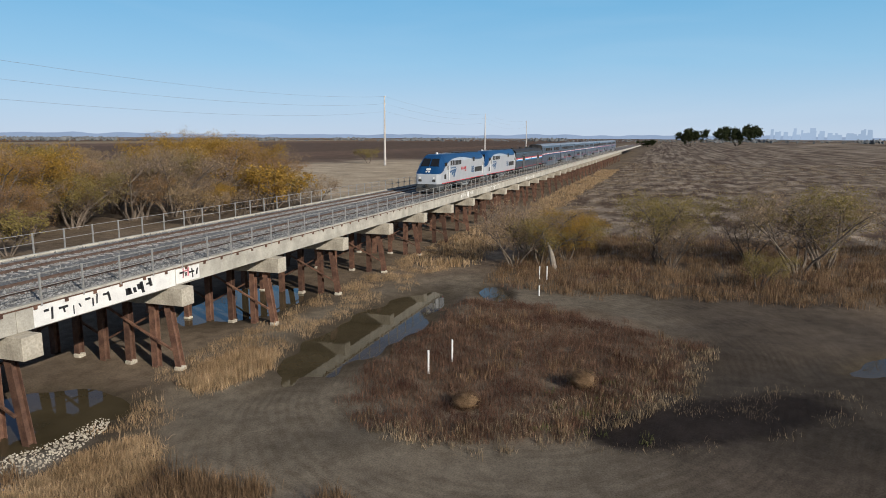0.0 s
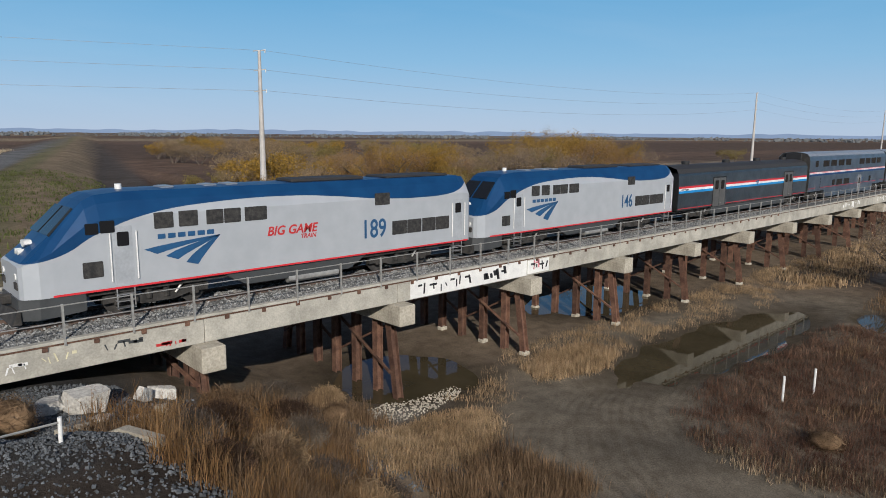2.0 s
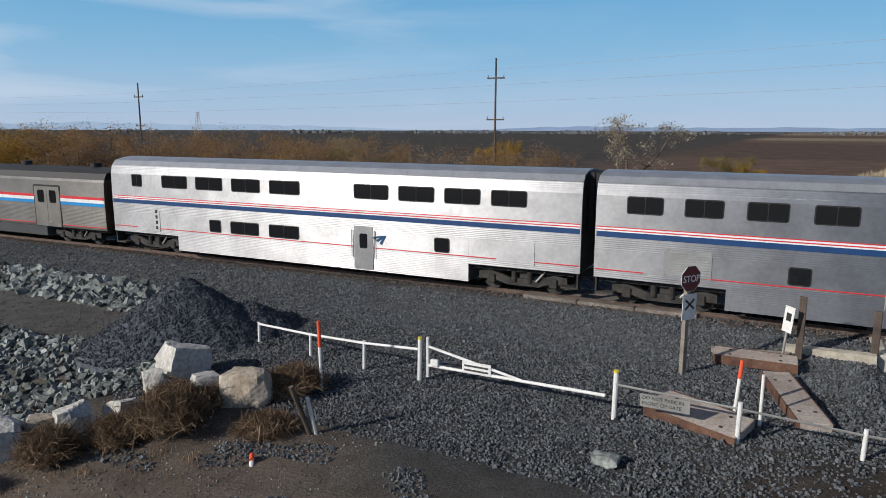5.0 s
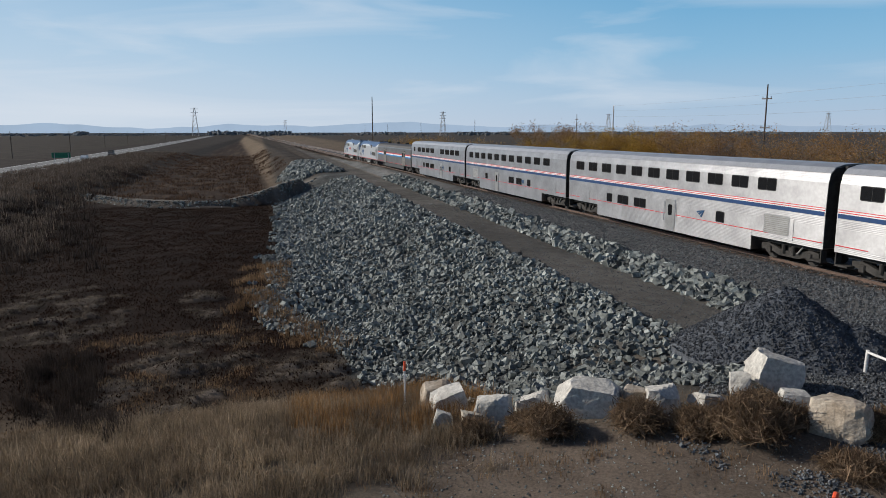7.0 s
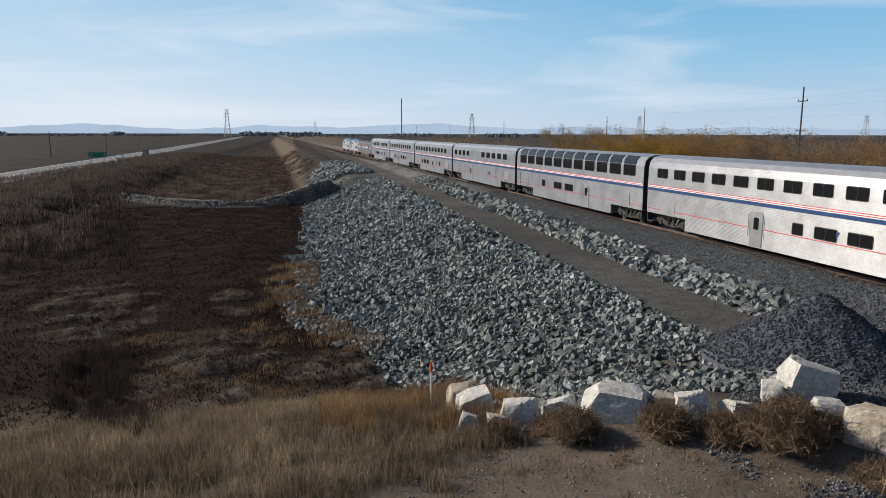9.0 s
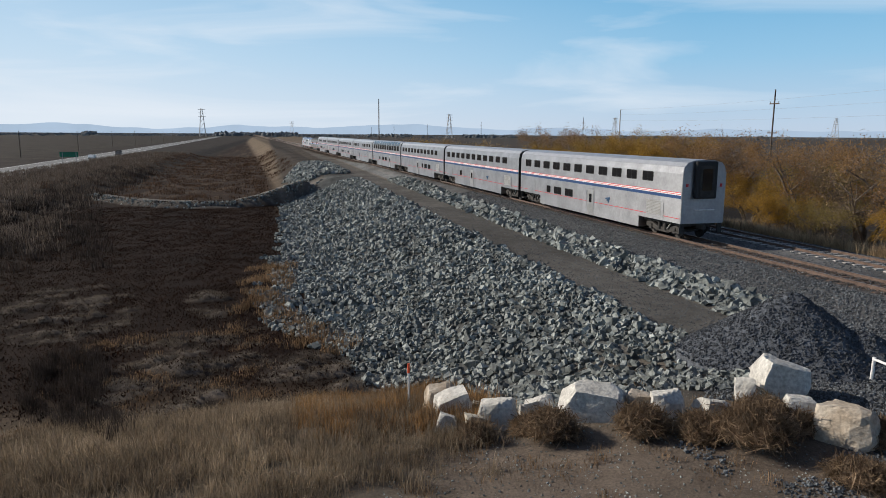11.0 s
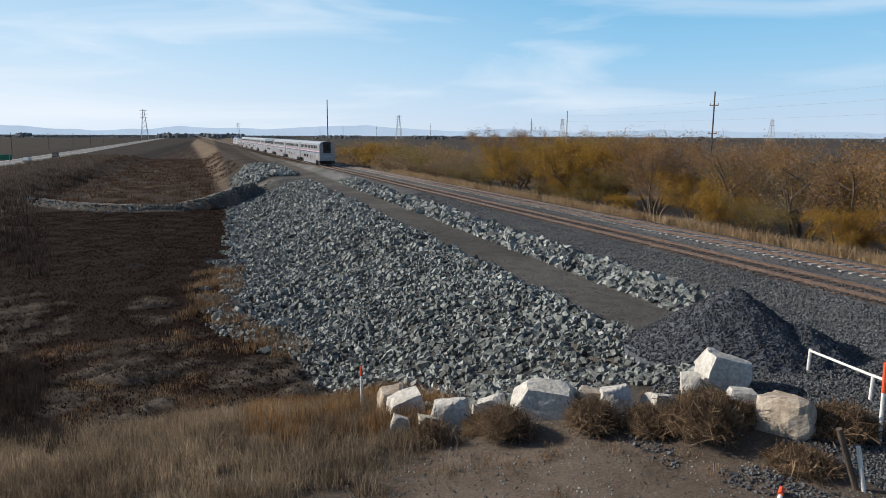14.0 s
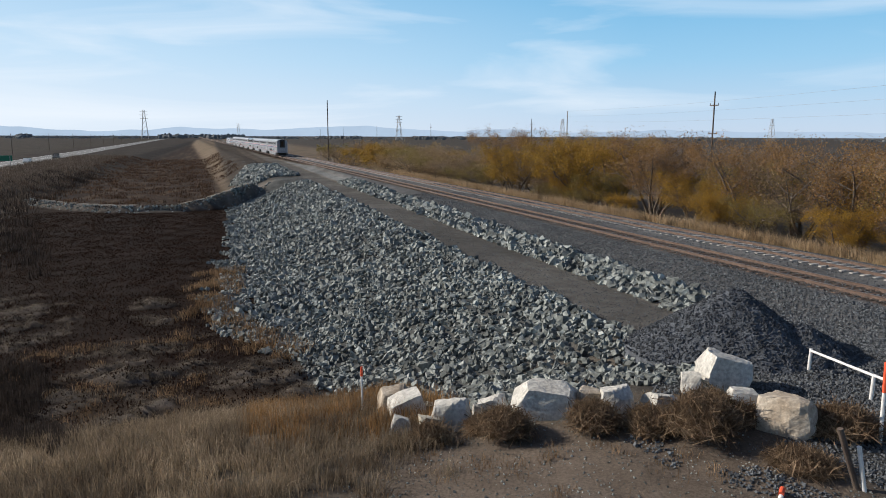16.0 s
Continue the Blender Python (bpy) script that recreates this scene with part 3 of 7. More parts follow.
def build_bridge():
    bridge = thing("trestle_bridge", "long concrete girder railway trestle on rusted steel pile bents", "bridge")
    xs = [2.6] + [BENT0 + SPAN * k for k in range(BENTS)] + [END]
    for a, b in zip(xs[:-1], xs[1:]):
        for y0, y1 in ((FACE, FACE + 0.5), (FAR_FACE - 0.5, FAR_FACE)):
            part("girder", Geo().box(a + 0.012, b - 0.012, y0, y1, GIRDER_BOTTOM, GIRDER_TOP, 0.02), CONCRETE, bridge)
    part("deck", Geo().box(2.6, END, FACE + 0.5, FAR_FACE - 0.5, 4.1, 4.5), CONCRETE, bridge)
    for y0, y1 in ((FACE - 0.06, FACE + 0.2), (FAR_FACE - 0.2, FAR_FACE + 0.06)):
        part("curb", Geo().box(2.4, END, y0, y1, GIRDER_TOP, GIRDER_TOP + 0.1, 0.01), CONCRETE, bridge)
        # dark strip below the curb that stands in for its shadow, in rust colour
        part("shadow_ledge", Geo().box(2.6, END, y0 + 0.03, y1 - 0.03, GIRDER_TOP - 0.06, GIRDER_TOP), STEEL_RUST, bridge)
    # ballast on the deck
    b = Geo().prism([(FACE + 0.2, 4.5), (FACE + 0.2, 4.86), (25.0, 4.879), (27.8, 4.879), (28.4, 4.81), (29.2, 4.879), (32.2, 4.879),
                     (FAR_FACE - 0.2, 4.8), (FAR_FACE - 0.2, 4.5)], "x", 2.6, END)
    part("ballast_bed", b, DECK_BALLAST, bridge)
    # drain scuppers under the curb
    for k in range(40):
        x = 3.6 + 1.52 * k
        part("drain", Geo().box(x, x + 0.16, FACE - 0.05, FACE - 0.003, GIRDER_TOP - 0.2, GIRDER_TOP - 0.065), STEEL_RUST, bridge)
    ys = [FACE + 0.55, 25.2, 26.9, 28.65, 30.4, 32.1, FAR_FACE - 0.55]
    for k in range(BENTS):
        x = BENT0 + SPAN * k
        bent = new("bent")
        bent.parent = bridge
        bent.location = (x, 0, 0)
        cap = Geo().box(-0.46, 0.46, FACE - 0.72, FAR_FACE + 0.72, CAP_BOTTOM, GIRDER_BOTTOM - 0.004, 0.03)
        part("pile_cap", cap, CONCRETE_OLD, bent)
        g = float(height(x, 23.0)) - 0.5
        for j, y in enumerate(ys):
            lean = -0.16 if j == 0 else (0.16 if j == len(ys) - 1 else 0.0)
            p = Geo()
            top, foot = Vector((0, y, CAP_BOTTOM)), Vector((0, y + lean * (CAP_BOTTOM - g), g))
            h_shape = [(-0.18, -0.18), (0.18, -0.18), (0.18, -0.15), (0.02, -0.15), (0.02, 0.15), (0.18, 0.15), (0.18, 0.18), (-0.18, 0.18),
                       (-0.18, 0.15), (-0.02, 0.15), (-0.02, -0.15), (-0.18, -0.15)]
            p.loft([[c + Vector((v, u, 0)) for u, v in h_shape] for c in (foot, top)])
            part("steel_column", p, STEEL_RUST, bent)
            if 1 < k < 7 and j in (0, 2, 4):
                zf = float(height(x, y + lean * 3)) - 0.1
                if zf < 0.4:
                    part("pile_footing", Geo().box(-0.24, 0.24, y + lean * 3.3 - 0.24, y + lean * 3.3 + 0.24, zf - 0.4, zf + 0.3, 0.05), CONCRETE_OLD, bent)
        if k < 26:
            for s in (-1, 1):
                a, c = (ys[0] - 0.3, ys[3]) if s < 0 else (ys[3], ys[-1] + 0.3)
                part("brace", Geo().beam((0.24 * s, a, max(g, -0.4) + 0.9), (0.24 * s, c, CAP_BOTTOM - 0.15), 0.09, 0.13, (1, 0, 0)), STEEL_RUST, bent)
                part("brace", Geo().beam((-0.24 * s, c, max(g, -0.4) + 0.9), (-0.24 * s, a + 0.4, CAP_BOTTOM - 0.15), 0.09, 0.13, (1, 0, 0)), STEEL_RUST, bent)
    # abutment with its wing wall
    ab = thing("bridge_abutment", "pale concrete abutment with a sloping wing wall at the trestle's end", "abutment")
    part("back_wall", Geo().box(2.25, 2.6, FACE - 0.25, FAR_FACE + 0.25, 1.5, 4.9, 0.02), CONCRETE, ab)
    part("wing_wall", Geo().prism([(-0.2, 4.9), (2.3, 4.95), (2.3, 2.6), (0.9, 2.6), (-0.2, 3.9)], "y", FACE - 0.62, FACE - 0.27), CONCRETE_OLD, ab)
    # handrails
    for y, n in ((FACE - 0.03, 150), (FAR_FACE + 0.03, 110)):
        rail = thing("handrail", "galvanised steel handrail with cables along the trestle walkway", "handrail", "handrails of the trestle")
        post = Geo().box(-0.035, 0.035, -0.035, 0.035, -0.16, 1.2).mesh("post", GALVANISED)
        for k in range(n):
            ob = new("post", post)
            ob.parent, ob.location = rail, (3.65 + 2.13 * k, y, GIRDER_TOP + 0.06)
        for z in (0.62, 1.16):
            part("rail_cable", Geo().tube((3.65, y, GIRDER_TOP + 0.06 + z), (3.65 + 2.13 * (n - 1), y, GIRDER_TOP + 0.06 + z), 0.022, n=6), GALVANISED, rail)


build_bridge()


# ---------- the tracks ----------
def line_x():
    return np.concatenate([np.arange(-1500, -240, 40.0), np.arange(-240, -8, 4.0), [-8, 3, 120, 300, END, 1600]])


def build_tracks():
    xs = line_x()
    n = 0
    for name, y0 in (("track_near", TRACK), ("track_far", TRACK_2)):
        track = thing("railway_track", "rusted rails on ties in grey ballast", "railway track", "two parallel tracks")
        for off in (-0.755, 0.755):
            ring = lambda x, o: [(x, y0 + o + bend(x) + u, RAIL + w) for u, w in
                                 ((-0.07, -0.17), (0.07, -0.17), (0.05, -0.14), (0.012, -0.12), (0.012, -0.045), (0.036, -0.03), (0.036, -0.004),
                                  (-0.036, -0.004), (-0.036, -0.03), (-0.012, -0.045), (-0.012, -0.12), (-0.05, -0.14))]
            rail = part("rail", Geo().loft([ring(float(x), off) for x in xs]), RAIL_RUST, track, "rusted steel rail")
            top = Geo().loft([[(float(x), y0 + off + bend(x) + u, RAIL + w) for u, w in ((-0.03, -0.003), (0.03, -0.003), (0.03, 0.0), (-0.03, 0.0))] for x in xs])
            part("running_surface", top, RAIL_TOP, rail, "bright worn rail top")
        wood = name == "track_near"
        tie = Geo().box(-0.12, 0.12, -1.32, 1.32, -0.37, -0.165, 0.02).mesh("tie", TIE_CONCRETE)
        wood_tie = Geo().box(-0.115, 0.115, -1.32, 1.32, -0.37, -0.165, 0.015).mesh("tie", TIE_WOOD)
        for k in range(300):
            x = -62 + 0.61 * k
            ob = new("tie", wood_tie if x < 4 and wood else tie)
            ob.parent = track
            ob.matrix_basis = pose(x, y0 + float(bend(x)), RAIL + (0.0 if wood else 0.025) + random.uniform(-0.012, 0.012), 0, 0, random.uniform(-0.8, 0.8))
        for ks, mat in ((range(-420, 0), TIE_WOOD if wood else TIE_CONCRETE), (range(300, 640), TIE_CONCRETE)):
            far = Geo()
            for k in ks:
                x = -62 + 0.61 * k
                y = y0 + float(bend(x))
                far.box(x - 0.12, x + 0.12, y - 1.32, y + 1.32, RAIL - 0.37, RAIL - 0.165)
            tagged(part("tie_bed", far, mat, track), kind="stuff")
    # road crossing panels
    cross = thing("crossing_panel", "worn concrete road crossing between the rails", "crossing panel")
    for y in (TRACK, TRACK_2):
        for a in (-9.6, -7.4, -5.2):
            part("panel", Geo().box(a, a + 2.18, y - 0.66, y + 0.66, RAIL - 0.2, RAIL - 0.03, 0.02), CROSSING, cross)
            part("panel", Geo().box(a, a + 2.18, y - 1.2, y - 0.83, RAIL - 0.2, RAIL - 0.05, 0.02), CROSSING, cross)


build_tracks()


# ---------- the train ----------
def steel_mat(name, colour, ribs, rough):
    """Stainless steel sheet, with horizontal flutes between the heights given."""
    m, t, b = nodes_of(name)
    big, _ = noise_mix(t, 0.8, tuple(np.array(colour) * 0.82), tuple(np.array(colour) * 1.08), detail=6)
    fine, fac = noise_mix(t, 6.0, (0.88, 0.88, 0.88), (1, 1, 1))
    t.links.new(multiply(t, big, fine), b.inputs["Base Color"])
    b.inputs["Metallic"].default_value, b.inputs["Roughness"].default_value = 1.0, rough
    # brushed lengthwise, so that highlights stretch upwards
    b.inputs["Anisotropic"].default_value = 0.7
    up = t.nodes.new("ShaderNodeCombineXYZ")
    up.inputs["Z"].default_value = 1.0
    t.links.new(up.outputs[0], b.inputs["Tangent"])
    tc = t.nodes.new("ShaderNodeTexCoord")
    sep = t.nodes.new("ShaderNodeSeparateXYZ")
    t.links.new(tc.outputs["Object"], sep.inputs[0])

    def math_node(op, a, c):
        k = t.nodes.new("ShaderNodeMath")
        k.operation = op
        for i, q in enumerate((a, c)):
            if q is None:
                continue
            if isinstance(q, float):
                k.inputs[i].default_value = q
            else:
                t.links.new(q, k.inputs[i])
        return k.outputs[0]
    wave = math_node("SINE", math_node("MULTIPLY", sep.outputs["Z"], 2 * math.pi / 0.075), None)
    mask = None
    for lo, hi in ribs:
        k = math_node("MULTIPLY", math_node("GREATER_THAN", sep.outputs["Z"], lo), math_node("LESS_THAN", sep.outputs["Z"], hi))
        mask = k if mask is None else math_node("ADD", mask, k)
    h = math_node("MULTIPLY", wave, mask)
    bump(t, b, h, 0.35, 0.005)
    return m


CAR_SHELL = steel_mat("stainless_car_side", (0.45, 0.452, 0.466), ((0.3, 1.3), (2.1, 2.55), (4.25, 4.7)), 0.5)
BAGGAGE_SHELL = steel_mat("stainless_baggage_side", (0.32, 0.302, 0.28), ((1.15, 2.12),), 0.44)
ROOF_STEEL = plain("car_roof_steel", (0.45, 0.46, 0.48), 0.4, 0.6)
ROOF_DARK = plain("dark_baggage_roof", (0.032, 0.03, 0.029), 0.65)
RUBBER = plain("black_rubber", (0.015, 0.015, 0.016), 0.7)
UNDER = surface("dark_underframe", (0.03, 0.028, 0.026), (0.07, 0.064, 0.058), 3.0, 20.0, 0.8, 0.2, 0.2, 0.01, 0.3)
SKIRT = plain("dark_grey_skirt", (0.055, 0.058, 0.06), 0.5)
DOOR_STEEL = plain("worn_door_steel", (0.3, 0.28, 0.255), 0.45, 0.85)
TRIM_STEEL = plain("bright_trim_steel", (0.6, 0.6, 0.6), 0.35, 0.8)
STRIPE_RED = plain("stripe_red", (0.62, 0.03, 0.04), 0.45)
STRIPE_WHITE = plain("stripe_white", (0.8, 0.8, 0.8), 0.45)
STRIPE_BLUE = plain("stripe_blue", (0.01, 0.05, 0.16), 0.45)
STRIPE_SKY = plain("stripe_bright_blue", (0.02, 0.25, 0.6), 0.45)
DARK_BLUE = plain("dark_blue_paint", (0.02, 0.085, 0.2), 0.45)
GRILLE = surface("louvre_grille", (0.03, 0.03, 0.03), (0.08, 0.075, 0.07), 6.0, 40.0, 0.7, 0.3, 0.5, 0.01, 0.4)
LAMP_GLASS = plain("lamp_lens", (0.75, 0.75, 0.72), 0.15)


def glass_mat():
    m, t, b = nodes_of("tinted_window")
    b.inputs["Base Color"].default_value = (0.012, 0.013, 0.015, 1)
    b.inputs["Roughness"].default_value = 0.08
    b.inputs["IOR"].default_value = 1.5
    return m


WINDOW = glass_mat()


def rounded(x0, x1, z0, z1, r, n=3):
    pts = []
    for cx, cz, a0 in ((x1 - r, z1 - r, 0), (x0 + r, z1 - r, 90), (x0 + r, z0 + r, 180), (x1 - r, z0 + r, 270)):
        for k in range(n + 1):
            a = radians(a0 + 90 * k / n)
            pts.append((cx + r * math.cos(a), cz + r * math.sin(a)))
    return pts


def side_panel(name, parent, x0, x1, z0, z1, material, side, half, proud, r=0.06, label=""):
    """A thin panel with rounded corners on a car's side."""
    y0, y1 = (half - 0.02, half + proud) if side > 0 else (-half - proud, -half + 0.02)
    return part(name, Geo().prism(rounded(x0, x1, z0, z1, r), "y", y0, y1), material, parent, label)


def add_window(parent, x0, x1, z0, z1, half, split=True):
    for s in (-1, 1):
        w = side_panel("window", parent, x0, x1, z0, z1, RUBBER, s, half, 0.006, 0.09)
        xs = [(x0 + 0.04, (x0 + x1) / 2 - 0.015), ((x0 + x1) / 2 + 0.015, x1 - 0.04)] if split else [(x0 + 0.04, x1 - 0.04)]
        for a, b in xs:
            side_panel("pane", w, a, b, z0 + 0.04, z1 - 0.04, WINDOW, s, half, 0.012, 0.06)


def add_truck(parent, x, base=2.6, r=0.46, axles=2):
    truck = new("truck")
    truck.parent, truck.location = parent, (x, 0, 0)
    span = base / (axles - 1)
    for s in (-1, 1):
        y = 1.02 * s
        half = base / 2 + 0.55
        f = Geo().prism([(-half, 0.42), (-half, 0.72), (-half + 0.5, 0.8), (-0.5, 0.55), (0.5, 0.55), (half - 0.5, 0.8), (half, 0.72), (half, 0.42),
                         (half - 0.6, 0.44), (0.6, 0.26), (-0.6, 0.26), (-half + 0.6, 0.44)], "y", y - 0.08, y + 0.08)
        part("side_frame", f, UNDER, truck)
        for k in range(axles):
            ax = -base / 2 + span * k
            part("wheel", Geo().disc((ax, 0.76 * s, r), "y", r, r * 0.93, 0.13, 24), UNDER, truck, "dark steel wheel")
            part("axle_box", Geo().box(ax - 0.17, ax + 0.17, y - 0.15, y + 0.15, r - 0.18, r + 0.2, 0.04), UNDER, truck)
        for k in (-0.32, 0.32):
            part("spring", Geo().tube((k, y + 0.06 * s, 0.42), (k, y + 0.06 * s, 0.86), 0.12, n=10), UNDER, truck)
        part("damper", Geo().tube((0.62, y + 0.14 * s, 0.5), (1.0, y + 0.14 * s, 0.95), 0.045, n=8), GALVANISED, truck)
    part("bolster", Geo().box(-0.35, 0.35, -1.0, 1.0, 0.5, 0.95, 0.05), UNDER, truck)
    for k in range(axles):
        part("axle", Geo().tube((-base / 2 + span * k, -0.8, r), (-base / 2 + span * k, 0.8, r), 0.08, n=10), UNDER, truck)


def swoosh(parent, x, z, size, s, half, material, proud=0.01, rise=1.0):
    """A fan of three curved bars, a plain shape in the operator's colour."""
    for k in range(3):
        pts, back = [], []
        for j in range(7):
            u = j / 6
            a = (x + size * (0.05 + 0.25 * k + (0.95 - 0.25 * k) * u), z + rise * size * (0.36 - 0.17 * k + (0.16 + 0.17 * k) * (u ** 0.75)))
            b = (x + size * (0.20 + 0.25 * k + (0.80 - 0.25 * k) * u), z + rise * size * (0.25 - 0.15 * k + (0.25 + 0.15 * k) * (u ** 0.9)))
            pts.append(a)
            back.append(b)
        y0, y1 = (half - 0.02, half + proud) if s > 0 else (-half - proud, -half + 0.02)
        part("emblem_bar", Geo().prism(pts + back[::-1], "y", y0, y1), material, parent)


def lettering(name, text, size, material, parent, m, depth=0.004):
    cu = bpy.data.curves.new(name, "FONT")
    cu.body, cu.size, cu.extrude = text, size, depth
    cu.resolution_u = 4
    cu.offset = 0.014 * size
    cu.materials.append(material)
    ob = new(name, cu)
    ob.parent, ob.matrix_basis = parent, m
    return ob


SUPER_SECTION = [(-1.45, 0.0), (-1.53, 0.1), (-1.55, 2.7), (-1.53, 4.1), (-1.44, 4.5), (-1.2, 4.76), (-0.7, 4.9), (0, 4.94)]


def car_rings(section, x0, x1, floor, top_scale=1.0):
    half = [(y, max(z, floor)) for y, z in section]
    full = half + [(-y, z) for y, z in half[::-1][1:]]
    return [[(x, y, z) for y, z in full] for x in (x0, x1)]


def superliner(label, upper, lower, doors, singles=(), grilles=(), lounge=False, shade="", rear=False, boxes=()):
    """A double-deck car; the front end is at -12.65."""
    L = 12.65
    car = thing("passenger_car", label, "train car", "double-deck cars of the train")
    g = Geo()
    for a, b, fl in ((-L, -L + 4.6, 1.05), (-L + 4.6, L - 4.6, 0.32), (L - 4.6, L, 1.05)):
        g.loft(car_rings(SUPER_SECTION, a, b, fl))
    body = part("body", g, CAR_SHELL, car, "fluted stainless steel shell")
    roof = Geo().loft([[(x, y, z + 0.012) for y, z in [(-1.42, 4.53), (-1.2, 4.765), (-0.7, 4.905), (0, 4.945), (0.7, 4.905), (1.2, 4.765), (1.42, 4.53), (1.2, 4.6), (-1.2, 4.6)]]
                       for x in (-L, L)])
    part("roof", roof, ROOF_STEEL, car)
    H = 1.555
    for s in (-1, 1):
        for z0, z1, mat in ((2.93, 2.965, STRIPE_RED), (2.87, 2.928, STRIPE_WHITE), (2.83, 2.868, STRIPE_RED), (2.78, 2.828, STRIPE_WHITE), (2.58, 2.778, STRIPE_BLUE)):
            y = sorted((H * s * 0.995, (H + 0.004) * s))
            part("stripe", Geo().box(-L + 0.05, L - 0.05, y[0], y[1], z0, z1), mat, body)
        y = sorted((H * s * 0.98, (H + 0.003) * s))
        part("stripe", Geo().box(-L + 0.05, L - 0.05, y[0], y[1], 1.34, 1.375), STRIPE_RED, body)
    for u, w in upper:
        z0, z1 = (3.38, 4.2) if lounge else (3.46, 4.1)
        add_window(car, -L + u - w / 2, -L + u + w / 2, z0, z1, 1.54)
    if lounge:
        for u, w in upper:
            for s in (-1, 1):
                sec = [(1.53, 4.22), (1.44, 4.54), (1.19, 4.80), (1.16, 4.74), (1.40, 4.48), (1.49, 4.22)]
                part("skylight", Geo().loft([[(x, (y + 0.02) * s, z + 0.02) for y, z in sec] for x in (-L + u - w / 2, -L + u + w / 2)]), WINDOW, car, "curved roof window")
    for u, w in lower:
        add_window(car, -L + u - w / 2, -L + u + w / 2, 1.42, 2.03, 1.555, w > 0.8)
    for u in singles:
        add_window(car, -L + u - 0.35, -L + u + 0.35, 1.42, 2.03, 1.555, False)
    for u in doors:
        for s in (-1, 1):
            d = side_panel("side_door", car, -L + u - 0.48, -L + u + 0.48, 0.36, 2.28, TRIM_STEEL, s, 1.552, 0.012, 0.05, "stainless side door")
            side_panel("pane", d, -L + u - 0.2, -L + u + 0.2, 1.3, 1.95, WINDOW, s, 1.552, 0.02, 0.08)
            for q in (-0.58, 0.58):
                part("grab_rail", Geo().tube((-L + u + q, s * 1.6, 0.9), (-L + u + q, s * 1.6, 2.1), 0.02, n=6), TRIM_STEEL, d)
    for u, w in grilles:
        for s in (-1, 1):
            gr = side_panel("grille", car, -L + u - w / 2, -L + u + w / 2, 1.35, 2.3, TRIM_STEEL, s, 1.552, 0.008, 0.03)
            for k in range(9):
                part("slat", Geo().box(-L + u - w / 2 + 0.06, -L + u + w / 2 - 0.06, *sorted((s * 1.555, s * 1.568)), 1.42 + 0.095 * k, 1.455 + 0.095 * k), GALVANISED, gr)
    for u in boxes:
        for s in (-1, 1):
            for k in range(4):
                side_panel("vent", car, -L + u, -L + u + 0.16, 1.3 + 0.28 * k, 1.48 + 0.28 * k, GRILLE, s, 1.552, 0.008, 0.02)
    # equipment doors over the trucks
    for u, w in ((2.6, 1.6), (22.7, 1.6)):
        for s in (-1, 1):
            side_panel("hatch", car, -L + u - w / 2, -L + u + w / 2, 1.2, 2.25, CAR_SHELL, s, 1.552, 0.007, 0.03)
    for e in (-1, 1):
        part("diaphragm", Geo().box(*sorted((e * L, e * (L + 0.28))), -0.75, 0.75, 2.6, 4.86, 0.05), RUBBER, car, "black rubber gangway")
        part("end_cap", Geo().loft([[(x, y * 0.985, z) for y, z in [(-1.53, 1.1), (-1.53, 4.1), (-1.42, 4.5), (-1.15, 4.74), (0, 4.9), (1.15, 4.74), (1.42, 4.5), (1.53, 4.1), (1.53, 1.1)]]
                                   for x in (e * (L - 0.01), e * (L + 0.02))]), CAR_SHELL if rear and e > 0 else UNDER, car, "stainless car end" if rear and e > 0 else "dark car end")
        for s in (-1, 1):
            part("end_step", Geo().box(*sorted((e * (L - 0.75), e * (L - 0.1))), *sorted((s * 1.1, s * 1.52)), 0.42, 0.5), UNDER, car)
            part("step_side", Geo().box(*sorted((e * (L - 0.12), e * (L - 0.06))), *sorted((s * 1.2, s * 1.52)), 0.42, 1.1), UNDER, car)
    part("coupler", Geo().box(-L - 0.3, -L + 0.4, -0.15, 0.15, 0.7, 1.0, 0.03), UNDER, car)
    part("coupler", Geo().box(L - 0.4, L + 0.3, -0.15, 0.15, 0.7, 1.0, 0.03), UNDER, car)
    part("underframe", Geo().box(-L + 0.3, L - 0.3, -1.2, 1.2, 0.85, 1.1), UNDER, car)
    for x in (-L + 2.45, L - 2.45):
        add_truck(car, x)
    swoosh(car, -L + 16.1, 1.55, 0.75, -1, 1.555, DARK_BLUE)
    if rear:
        part("rear_door", Geo().prism(rounded(-0.5, 0.5, 2.7, 4.6, 0.08), "x", L + 0.28, L + 0.31), UNDER, car)
        part("rear_window", Geo().prism(rounded(-0.35, 0.35, 3.1, 4.4, 0.08), "x", L + 0.31, L + 0.325), WINDOW, car)
        part("rear_rail", Geo().tube((L + 0.2, -0.7, 1.9), (L + 0.2, 0.7, 1.9), 0.03), PAINT_WHITE, car)
        for s in (-1, 1):
            part("marker_lamp", Geo().box(L + 0.0, L + 0.06, s * 1.2 - 0.08, s * 1.2 + 0.08, 3.3, 3.5, 0.02), STRIPE_RED, car)
            part("corner_post", Geo().box(L - 0.02, L + 0.03, *sorted((s * 1.4, s * 1.53)), 1.1, 4.2), CAR_SHELL, car)
    return car


